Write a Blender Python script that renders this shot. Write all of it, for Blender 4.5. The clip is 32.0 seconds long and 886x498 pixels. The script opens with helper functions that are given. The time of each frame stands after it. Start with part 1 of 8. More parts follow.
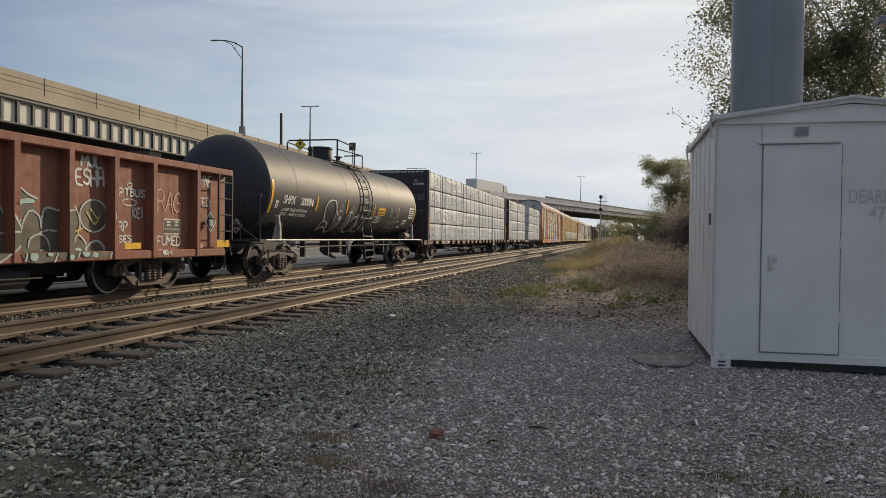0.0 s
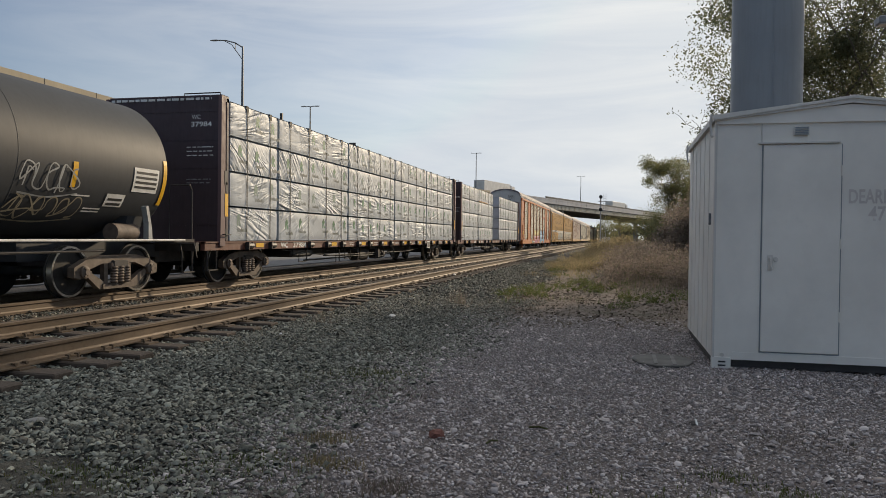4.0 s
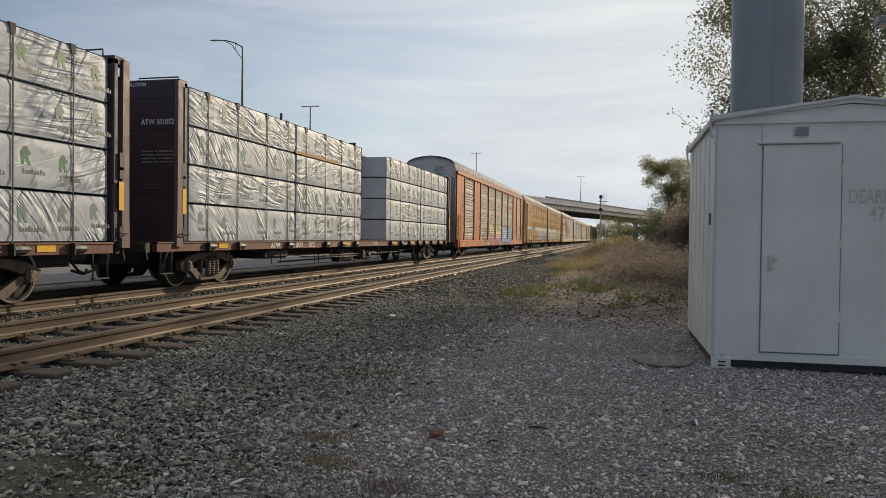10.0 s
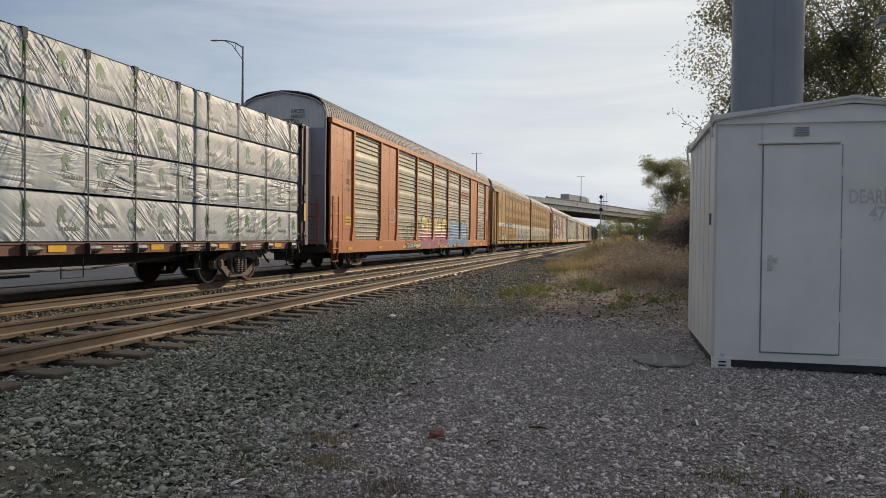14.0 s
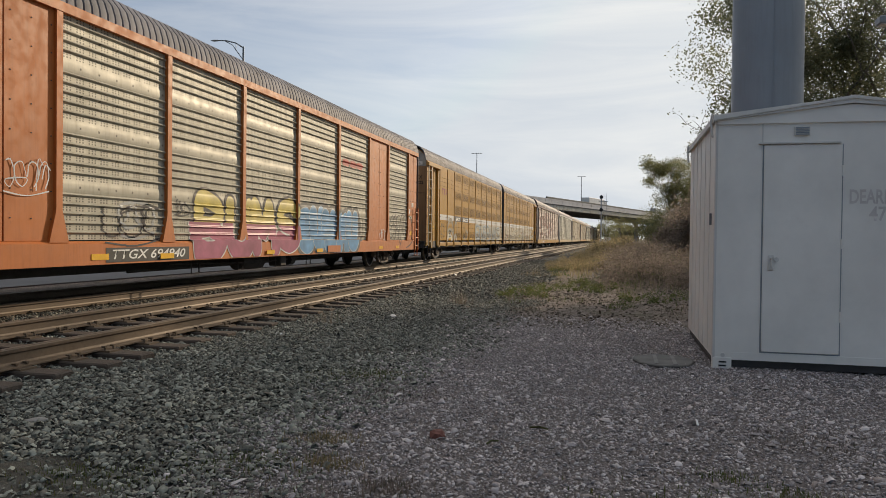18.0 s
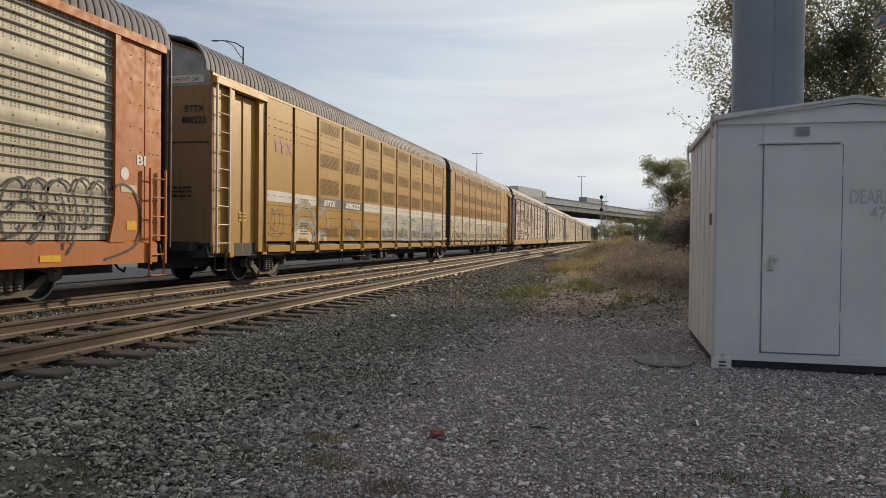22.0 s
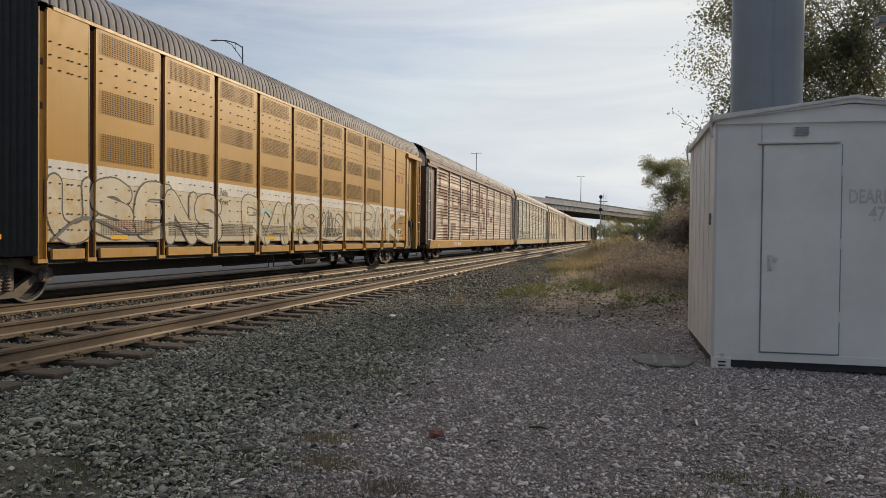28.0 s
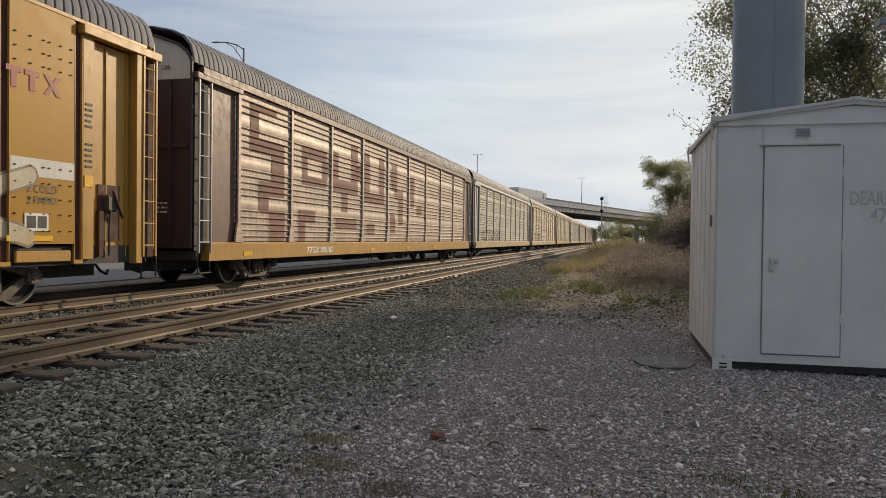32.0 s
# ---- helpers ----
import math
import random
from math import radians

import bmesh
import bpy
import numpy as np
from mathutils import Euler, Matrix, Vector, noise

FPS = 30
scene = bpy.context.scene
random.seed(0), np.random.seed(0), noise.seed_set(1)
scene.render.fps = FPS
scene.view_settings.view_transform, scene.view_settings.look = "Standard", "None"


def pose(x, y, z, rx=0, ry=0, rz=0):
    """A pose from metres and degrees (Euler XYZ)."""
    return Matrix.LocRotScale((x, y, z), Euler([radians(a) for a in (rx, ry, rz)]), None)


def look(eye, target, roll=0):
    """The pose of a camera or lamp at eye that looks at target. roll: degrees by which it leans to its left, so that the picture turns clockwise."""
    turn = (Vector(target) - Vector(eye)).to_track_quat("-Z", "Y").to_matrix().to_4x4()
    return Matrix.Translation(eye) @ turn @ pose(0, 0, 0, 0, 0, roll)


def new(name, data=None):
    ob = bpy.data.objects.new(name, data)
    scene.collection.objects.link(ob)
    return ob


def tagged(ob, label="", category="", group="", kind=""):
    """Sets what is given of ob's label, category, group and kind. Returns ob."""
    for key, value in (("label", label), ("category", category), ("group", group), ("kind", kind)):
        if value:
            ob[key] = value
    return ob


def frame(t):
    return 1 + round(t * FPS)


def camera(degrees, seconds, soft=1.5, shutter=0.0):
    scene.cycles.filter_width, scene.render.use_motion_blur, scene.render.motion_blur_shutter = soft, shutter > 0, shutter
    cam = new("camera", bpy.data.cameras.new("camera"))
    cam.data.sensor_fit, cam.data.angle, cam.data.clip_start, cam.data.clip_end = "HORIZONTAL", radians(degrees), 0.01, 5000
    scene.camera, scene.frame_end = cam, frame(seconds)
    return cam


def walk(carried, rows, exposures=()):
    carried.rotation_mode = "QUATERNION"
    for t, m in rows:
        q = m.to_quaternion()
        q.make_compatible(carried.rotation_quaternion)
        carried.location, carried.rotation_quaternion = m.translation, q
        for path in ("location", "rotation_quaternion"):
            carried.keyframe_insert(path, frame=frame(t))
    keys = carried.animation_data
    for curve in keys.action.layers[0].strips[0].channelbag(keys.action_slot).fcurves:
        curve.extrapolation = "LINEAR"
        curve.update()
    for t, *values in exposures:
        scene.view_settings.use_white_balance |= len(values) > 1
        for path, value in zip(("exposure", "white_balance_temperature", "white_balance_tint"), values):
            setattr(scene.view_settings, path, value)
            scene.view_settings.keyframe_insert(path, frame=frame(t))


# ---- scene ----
# ---------- camera and light ----------
EYE = (0.0, 0.0, 1.27)


def aim(yaw, pitch, roll):
    """The camera's pose, turned yaw degrees left of the tracks."""
    a, b = radians(yaw), radians(pitch)
    way = Vector((-math.sin(a) * math.cos(b), math.cos(a) * math.cos(b), math.sin(b)))
    return look(EYE, Vector(EYE) + way * 10, roll)


cam = camera(62.14, 32.0, soft=0.5)
walk(cam, [(0, aim(13.448, -0.921, 0.661)), (8, aim(13.448, -0.921, 0.661)), (20.5, aim(13.50, -0.905, 0.661)),
           (26, aim(13.50, -0.90, 0.661)), (28.5, aim(13.45, -0.92, 0.661)), (30.5, aim(13.46, -0.91, 0.661)),
           (32, aim(13.53, -0.79, 0.661))],
     exposures=[(0, 0.23, 6600, 10), (32, 0.27, 6680, 10)])

SUN_AZ, SUN_EL = 24.0, 19.0    # degrees right of the tracks, above the horizon
az, el = radians(SUN_AZ), radians(SUN_EL)
sun_way = Vector((math.sin(az) * math.cos(el), math.cos(az) * math.cos(el), math.sin(el)))
sun = new("sun", bpy.data.lights.new("sun", "SUN"))
sun.data.energy, sun.data.angle, sun.data.color = 2.85, radians(0.9), (1.0, 0.81, 0.57)
sun.matrix_world = look((0, 0, 60), Vector((0, 0, 60)) - sun_way)

world = bpy.data.worlds.new("world")
scene.world = world
world.use_nodes = True
wn, wl = world.node_tree.nodes, world.node_tree.links
wn.clear()
sky = wn.new("ShaderNodeTexSky")
sky.sky_type, sky.sun_disc = "NISHITA", False
sky.sun_elevation, sky.sun_rotation = el, az
sky.altitude, sky.air_density, sky.dust_density, sky.ozone_density = 150, 1.0, 1.4, 1.2
tc = wn.new("ShaderNodeTexCoord")
mp = wn.new("ShaderNodeMapping")
mp.inputs["Scale"].default_value = (1.0, 1.6, 7.0)
mp.inputs["Rotation"].default_value = (0.12, 0.1, 0.5)
cl = wn.new("ShaderNodeTexNoise")
cl.inputs["Scale"].default_value, cl.inputs["Detail"].default_value, cl.inputs["Roughness"].default_value = 2.4, 7, 0.58
cl.inputs["Distortion"].default_value = 0.9
cr = wn.new("ShaderNodeValToRGB")
cr.color_ramp.elements[0].position, cr.color_ramp.elements[1].position = 0.36, 0.72
mx = wn.new("ShaderNodeMix")
mx.data_type = "RGBA"
mx.inputs[7].default_value = (8.0, 7.93, 7.55, 1)
mu = wn.new("ShaderNodeMath")
mu.operation = "MULTIPLY_ADD"
mu.inputs[1].default_value, mu.inputs[2].default_value = 0.16, 0.25
bg = wn.new("ShaderNodeBackground")
bg.inputs["Strength"].default_value = 0.108
wo = wn.new("ShaderNodeOutputWorld")
wl.new(tc.outputs["Generated"], mp.inputs["Vector"])
wl.new(mp.outputs[0], cl.inputs["Vector"])
wl.new(cl.outputs[0], cr.inputs[0])
wl.new(cr.outputs[0], mu.inputs[0])
# thin haze thickens towards the sun
dt = wn.new("ShaderNodeVectorMath")
dt.operation = "DOT_PRODUCT"
dt.inputs[1].default_value = sun_way
hz = wn.new("ShaderNodeMapRange")
for i, v in enumerate((0.25, 0.95, 0.08, 1.75)):
    hz.inputs[i + 1].default_value = v
mh = wn.new("ShaderNodeMath")
mh.operation = "MULTIPLY"
wl.new(tc.outputs["Generated"], dt.inputs[0])
wl.new(dt.outputs["Value"], hz.inputs[0])
wl.new(mu.outputs[0], mh.inputs[0])
wl.new(hz.outputs[0], mh.inputs[1])
# extra cloud veil overhead, out of view, added to brighten ground and shed
sz = wn.new("ShaderNodeSeparateXYZ")
vz = wn.new("ShaderNodeMapRange")
for i, v in enumerate((0.28, 0.85, 0.0, 0.36)):
    vz.inputs[i + 1].default_value = v
va = wn.new("ShaderNodeMath")
va.operation, va.use_clamp = "ADD", True
wl.new(tc.outputs["Generated"], sz.inputs[0])
wl.new(sz.outputs["Z"], vz.inputs[0])
wl.new(mh.outputs[0], va.inputs[0])
wl.new(vz.outputs[0], va.inputs[1])
wl.new(va.outputs[0], mx.inputs[0])
mn = wn.new("ShaderNodeVectorMath")
mn.operation = "MINIMUM"
mn.inputs[1].default_value = (6.9, 6.9, 7.0)
wl.new(sky.outputs[0], mn.inputs[0])
dm = wn.new("ShaderNodeVectorMath")
dm.operation = "MULTIPLY"
dm.inputs[1].default_value = (0.475, 0.585, 0.73)
wl.new(mn.outputs[0], dm.inputs[0])
wl.new(dm.outputs[0], mx.inputs[6])
wl.new(mx.outputs[2], bg.inputs["Color"])
wl.new(bg.outputs[0], wo.inputs["Surface"])


# ---------- materials ----------
class Nodes:
    """Short hand for one node material."""

    def __init__(self, name):
        self.m = bpy.data.materials.new(name)
        self.m.use_nodes = True
        self.t = self.m.node_tree
        self.b = self.t.nodes["Principled BSDF"]
        self.co = self.t.nodes.new("ShaderNodeTexCoord").outputs["Object"]

    def node(self, kind, **props):
        n = self.t.nodes.new(kind)
        for k, v in props.items():
            if k == "op":
                n.operation = v
            elif k == "blend":
                n.blend_type = v
            elif k == "dtype":
                n.data_type = v
            elif k == "feature":
                n.feature = v
        return n

    def link(self, a, b):
        self.t.links.new(a, b)

    def scaled(self, s):
        n = self.node("ShaderNodeMapping")
        n.inputs["Scale"].default_value = s
        self.link(self.co, n.inputs["Vector"])
        return n.outputs[0]

    def noise(self, scale, detail=4, rough=0.55, stretch=None, dist=0.0):
        n = self.node("ShaderNodeTexNoise")
        n.inputs["Scale"].default_value, n.inputs["Detail"].default_value = scale, detail
        n.inputs["Roughness"].default_value, n.inputs["Distortion"].default_value = rough, dist
        self.link(self.scaled(stretch) if stretch else self.co, n.inputs["Vector"])
        return n.outputs[0]

    def vor(self, scale, stretch=None, feature="F1"):
        n = self.node("ShaderNodeTexVoronoi", feature=feature)
        n.inputs["Scale"].default_value = scale
        self.link(self.scaled(stretch) if stretch else self.co, n.inputs["Vector"])
        return n

    def ramp(self, fac, lo, hi, a=0.0, b=1.0):
        n = self.node("ShaderNodeMapRange")
        n.inputs[1].default_value, n.inputs[2].default_value = lo, hi
        n.inputs[3].default_value, n.inputs[4].default_value = a, b
        self.link(fac, n.inputs[0])
        return n.outputs[0]

    def math(self, op, a, b=None, c=None):
        n = self.node("ShaderNodeMath", op=op)
        for i, v in enumerate((a, b, c)):
            if v is None:
                continue
            if isinstance(v, (int, float)):
                n.inputs[i].default_value = v
            else:
                self.link(v, n.inputs[i])
        return n.outputs[0]

    def mix(self, fac, a, b, blend="MIX"):
        n = self.node("ShaderNodeMix", dtype="RGBA", blend=blend)
        for i, v in ((0, fac), (6, a), (7, b)):
            if isinstance(v, (int, float)):
                n.inputs[i].default_value = v
            elif isinstance(v, tuple):
                n.inputs[i].default_value = v
            else:
                self.link(v, n.inputs[i])
        return n.outputs[2]

    def axes(self):
        n = self.node("ShaderNodeSeparateXYZ")
        self.link(self.co, n.inputs[0])
        return n.outputs

    def bump(self, height, strength=0.3, dist=0.01):
        n = self.node("ShaderNodeBump")
        n.inputs["Strength"].default_value, n.inputs["Distance"].default_value = strength, dist
        self.link(height, n.inputs["Height"])
        self.link(n.outputs[0], self.b.inputs["Normal"])

    def done(self, color, rough=0.6, metal=0.0, spec=None):
        for key, v in (("Base Color", color), ("Roughness", rough), ("Metallic", metal)):
            if isinstance(v, (int, float, tuple)):
                self.b.inputs[key].default_value = v
            else:
                self.link(v, self.b.inputs[key])
        if spec is not None:
            self.b.inputs["Specular IOR Level"].default_value = spec
        return self.m


def shade(c, k):
    return (min(c[0] * k, 1), min(c[1] * k, 1), min(c[2] * k, 1), 1)


def painted(name, c, rough=0.45, rust=0.35, grime=0.5, streak=True, rust_c=(0.10, 0.04, 0.02, 1), metal=0.0, wave=0.12):
    """Weathered paint: faded patches, grime in streaks, rust specks, slight waves."""
    n = Nodes(name)
    big = n.noise(0.9, 5)
    col = n.mix(n.ramp(big, 0.3, 0.7), shade(c, 0.88), shade(c, 1.09))
    st = n.noise(3.0, 6, 0.6, (5.0, 5.0, 0.35)) if streak else n.noise(5.0, 6, 0.6)
    col = n.mix(n.ramp(st, 0.45, 0.8, 0, grime), col, shade(c, 0.38))
    sp = n.noise(14, 6, 0.7)
    pa = n.noise(1.7, 4)
    rs = n.math("MULTIPLY", n.ramp(sp, 0.55, 0.68), n.ramp(pa, 0.5, 0.75))
    col = n.mix(n.math("MULTIPLY", rs, rust), col, rust_c)
    n.bump(n.noise(2.2, 3), wave, 0.03)
    return n.done(col, n.ramp(n.noise(6, 4), 0.3, 0.7, rough - 0.1 * min(1, wave * 8), rough + 0.15 * min(1, wave * 8)), metal)


def plain(name, c, rough=0.6, metal=0.0, vary=0.25, scale=8.0):
    n = Nodes(name)
    col = n.mix(n.ramp(n.noise(scale, 5), 0.3, 0.7), shade(c, 1 - vary), shade(c, 1 + vary))
    n.bump(n.noise(scale * 6, 4), 0.12, 0.004)
    return n.done(col, rough, metal)


M = {}
M["gondola"] = painted("rusty_oxide_paint", (0.27, 0.10, 0.06, 1), 0.7, 0.8, 0.6)
M["tank"] = painted("black_tank_paint", (0.044, 0.048, 0.055, 1), 0.58, 0.15, 0.3, rust_c=(0.09, 0.07, 0.05, 1), wave=0.015)
M["tank"].node_tree.nodes["Principled BSDF"].inputs["Specular IOR Level"].default_value = 0.36
M["flat_brown"] = painted("brown_car_paint", (0.16, 0.065, 0.045, 1), 0.6, 0.5, 0.5)
M["post_red"] = painted("oxide_post_paint", (0.17, 0.105, 0.108, 1), 0.55, 0.4, 0.4)
M["steel_light"] = plain("dusty_cast_steel", (0.145, 0.112, 0.088, 1), 0.7, 0.0, 0.4, 5)
M["lilac_grey"] = painted("pale_lilac_end_paint", (0.36, 0.335, 0.37, 1), 0.6, 0.25, 0.4)
M["maroon"] = painted("maroon_car_paint", (0.062, 0.040, 0.047, 1), 0.55, 0.4, 0.4)
M["orange"] = painted("orange_car_paint", (0.51, 0.15, 0.028, 1), 0.55, 0.45, 0.3)
M["yellow"] = painted("yellow_car_paint", (0.50, 0.272, 0.053, 1), 0.42, 0.4, 0.35)
M["yellow_brown"] = painted("yellow_post_paint", (0.075, 0.027, 0.015, 1), 0.75, 0.6, 0.5)
M["yellow_end"] = painted("weathered_yellow_end_paint", (0.40, 0.235, 0.115, 1), 0.6, 0.5, 0.5)
M["tan"] = painted("tan_car_paint", (0.50, 0.37, 0.19, 1), 0.5, 0.4, 0.4)
M["brownrack"] = painted("brown_rack_paint", (0.17, 0.09, 0.075, 1), 0.5, 0.4, 0.4)
M["white_paint"] = painted("white_car_paint", (0.66, 0.64, 0.60, 1), 0.5, 0.3, 0.3)
M["yellow_sheet"] = plain("reflective_yellow", (0.85, 0.47, 0.02, 1), 0.4, 0, 0.1)
M["black"] = plain("black_metal", (0.026, 0.025, 0.025, 1), 0.55)
M["dark"] = plain("dark_underframe_metal", (0.055, 0.049, 0.046, 1), 0.75)
M["truck"] = plain("truck_cast_steel", (0.15, 0.115, 0.092, 1), 0.7, 0.0, 0.4, 5)
M["wheel"] = plain("wheel_steel", (0.028, 0.026, 0.025, 1), 0.75, 0.0, 0.4, 6)
M["tread"] = plain("wheel_tread_steel", (0.45, 0.43, 0.40, 1), 0.3, 0.9, 0.15)
M["strap"] = plain("black_webbing", (0.012, 0.012, 0.012, 1), 0.7)
M["white"] = plain("white_lettering", (0.78, 0.77, 0.74, 1), 0.55, 0, 0.12)
M["letter_black"] = plain("black_lettering", (0.03, 0.03, 0.03, 1), 0.6)
M["green_print"] = plain("green_print", (0.045, 0.19, 0.085, 1), 0.5, 0, 0.5, 8)
M["dark_print"] = plain("dark_grey_print", (0.12, 0.14, 0.125, 1), 0.5, 0, 0.5, 8)
M["grey_print"] = plain("grey_green_print", (0.16, 0.24, 0.20, 1), 0.5, 0, 0.15)
M["red_print"] = plain("red_print", (0.42, 0.06, 0.04, 1), 0.5, 0, 0.15)
M["maroon_print"] = plain("maroon_print", (0.30, 0.05, 0.05, 1), 0.5, 0, 0.15)
M["brown_print"] = plain("brown_print", (0.215, 0.108, 0.082, 1), 0.75, 0, 0.2)
M["spray_white"] = plain("white_spray_paint", (0.62, 0.62, 0.60, 1), 0.6, 0, 0.3, 3)
M["spray_black"] = plain("black_spray_paint", (0.035, 0.03, 0.035, 1), 0.6, 0, 0.3, 3)
M["spray_grey"] = plain("silver_spray_paint", (0.36, 0.37, 0.37, 1), 0.45, 0.1, 0.25, 3)
M["spray_dull"] = plain("dull_grey_spray_paint", (0.10, 0.10, 0.098, 1), 0.6, 0, 0.25, 3)
M["spray_tan"] = plain("tan_spray_paint", (0.32, 0.28, 0.2, 1), 0.6, 0, 0.25, 3)
M["spray_cream"] = plain("cream_spray_paint", (0.60, 0.54, 0.42, 1), 0.5, 0, 0.15, 2)
M["spray_ice"] = plain("pale_blue_spray_paint", (0.47, 0.50, 0.48, 1), 0.5, 0, 0.25, 2)
M["spray_slate"] = plain("slate_blue_spray_paint", (0.27, 0.305, 0.315, 1), 0.55, 0, 0.4, 3)
M["spray_olive"] = plain("faded_olive_spray_paint", (0.10, 0.085, 0.06, 1), 0.6, 0, 0.4, 3)
M["spray_mint"] = plain("mint_spray_paint", (0.36, 0.52, 0.47, 1), 0.6, 0, 0.2, 3)
M["spray_yellow"] = plain("yellow_spray_paint", (0.55, 0.45, 0.12, 1), 0.5, 0, 0.3, 2)
M["spray_pink"] = plain("pink_spray_paint", (0.36, 0.09, 0.16, 1), 0.5, 0, 0.3, 2)
M["spray_blue"] = plain("blue_spray_paint", (0.10, 0.28, 0.50, 1), 0.5, 0, 0.3, 2)


def galvanised(name, c, tint):
    """Perforated galvanised screens: zinc bloom, dirt along the folds, rows of punched holes."""
    n = Nodes(name)
    col = n.mix(n.ramp(n.noise(1.4, 6, 0.65), 0.3, 0.7), shade(c, 0.72), shade(c, 1.15))
    col = n.mix(n.ramp(n.noise(4.0, 6, 0.6, (4, 4, 0.4)), 0.5, 0.85, 0, 0.5), col, tint)
    x, y, z = n.axes()
    sec = n.math("MULTIPLY", n.math("FRACT", n.math("DIVIDE", n.math("SUBTRACT", z, 0.99), 0.945)), 0.945)
    cell = n.math("FRACT", n.math("DIVIDE", sec, 0.149))
    in_cells = n.math("LESS_THAN", sec, 0.745)
    r1 = n.math("LESS_THAN", n.math("ABSOLUTE", n.math("SUBTRACT", cell, 0.17)), 0.085)
    r2 = n.math("LESS_THAN", n.math("ABSOLUTE", n.math("SUBTRACT", cell, 0.45)), 0.085)
    fy = n.math("LESS_THAN", n.math("ABSOLUTE", n.math("SUBTRACT", n.math("FRACT", n.math("MULTIPLY", y, 14.0)), 0.5)), 0.23)
    skip = n.math("GREATER_THAN", n.math("FRACT", n.math("MULTIPLY", y, 3.5)), 0.3)
    hole = n.math("MULTIPLY", n.math("MULTIPLY", n.math("ADD", r1, r2), fy), n.math("MULTIPLY", in_cells, skip))
    col = n.mix(n.math("MULTIPLY", hole, 0.8), col, (0.03, 0.027, 0.022, 1))
    bolt_y = n.math("LESS_THAN", n.math("ABSOLUTE", n.math("SUBTRACT", n.math("FRACT", n.math("MULTIPLY", y, 2.3)), 0.5)), 0.045)
    bolt_z = n.math("LESS_THAN", n.math("ABSOLUTE", n.math("SUBTRACT", n.math("ABSOLUTE", n.math("SUBTRACT", sec, 0.62)), 0.22)), 0.017)
    col = n.mix(n.math("MULTIPLY", n.math("MULTIPLY", bolt_y, bolt_z), 0.85), col, (0.04, 0.03, 0.025, 1))
    n.bump(n.noise(3, 4), 0.06, 0.02)
    return n.done(col, n.ramp(n.noise(5, 4), 0.3, 0.7, 0.46, 0.6), 0.1)


M["galv"] = galvanised("galvanised_screen", (0.44, 0.415, 0.335, 1), (0.21, 0.175, 0.125, 1))
M["galv_brown"] = galvanised("brown_stained_screen", (0.53, 0.42, 0.345, 1), (0.28, 0.175, 0.135, 1))
M["galv_tan"] = galvanised("tan_stained_screen", (0.52, 0.43, 0.30, 1), (0.26, 0.19, 0.12, 1))


def roofing():
    n = Nodes("galvanised_roof")
    c = (0.19, 0.185, 0.205, 1)
    col = n.mix(n.ramp(n.noise(1.2, 6, 0.65), 0.3, 0.7), shade(c, 0.6), shade(c, 1.25))
    col = n.mix(n.ramp(n.noise(6, 5, 0.7), 0.6, 0.75, 0, 0.5), col, (0.10, 0.06, 0.04, 1))
    n.bump(n.noise(5, 4), 0.1, 0.02)
    return n.done(col, 0.7, 0.0)


M["roof"] = roofing()


def yellow_panels():
    """Yellow car side: faded paint, rust streaks, soft dents that catch the sun."""
    n = Nodes("yellow_panel_paint")
    c = (0.45, 0.232, 0.021, 1)
    col = n.mix(n.ramp(n.noise(0.5, 4), 0.3, 0.7), shade(c, 0.9), shade(c, 1.08))
    col = n.mix(n.ramp(n.noise(3.0, 6, 0.6, (4, 4, 0.3)), 0.55, 0.9, 0, 0.25), col, (0.22, 0.12, 0.04, 1))
    col = n.mix(n.ramp(n.noise(9, 5, 0.7), 0.62, 0.72, 0, 0.4), col, (0.48, 0.29, 0.075, 1))
    n.bump(n.noise(0.9, 1.5, 0.4), 0.12, 0.05)
    return n.done(col, n.ramp(n.noise(5, 4), 0.3, 0.7, 0.40, 0.52), 0.0, 0.28)


def cream_panels():
    """Cream paint rolled over the riveted panels, scuffed and sprayed thin."""
    n = Nodes("cream_painted_panel")
    c = (0.56, 0.50, 0.375, 1)
    col = n.mix(n.ramp(n.noise(1.6, 5), 0.3, 0.7), shade(c, 0.85), shade(c, 1.1))
    col = n.mix(n.ramp(n.noise(2.4, 6, 0.7), 0.5, 0.66, 0, 0.75), col, (0.50, 0.33, 0.11, 1))
    col = n.mix(n.ramp(n.noise(0.8, 5, 0.6), 0.5, 0.7, 0, 0.5), col, (0.40, 0.42, 0.40, 1))
    return n.done(col, 0.5)


M["cream_panel"] = cream_panels()
M["yellow_panel"] = yellow_panels()
M["rivet"] = plain("rusty_bolt_heads", (0.045, 0.025, 0.015, 1), 0.8, 0, 0.3)
M["vent_hole"] = plain("dark_punched_holes", (0.05, 0.028, 0.012, 1), 0.9, 0, 0.2)
M["board_grey"] = plain("grey_number_board_paint", (0.085, 0.08, 0.075, 1), 0.6, 0, 0.35, 1.5)
M["spray_haze"] = plain("soft_grey_spray_paint", (0.30, 0.265, 0.19, 1), 0.6, 0, 0.3, 2)
M["spray_brown"] = plain("brown_spray_paint", (0.14, 0.09, 0.05, 1), 0.6, 0, 0.3, 3)
M["spray_blush"] = plain("faded_red_spray_paint", (0.50, 0.27, 0.18, 1), 0.6, 0, 0.2, 2)
M["spray_taupe"] = plain("taupe_spray_paint", (0.24, 0.19, 0.12, 1), 0.6, 0, 0.3, 2)


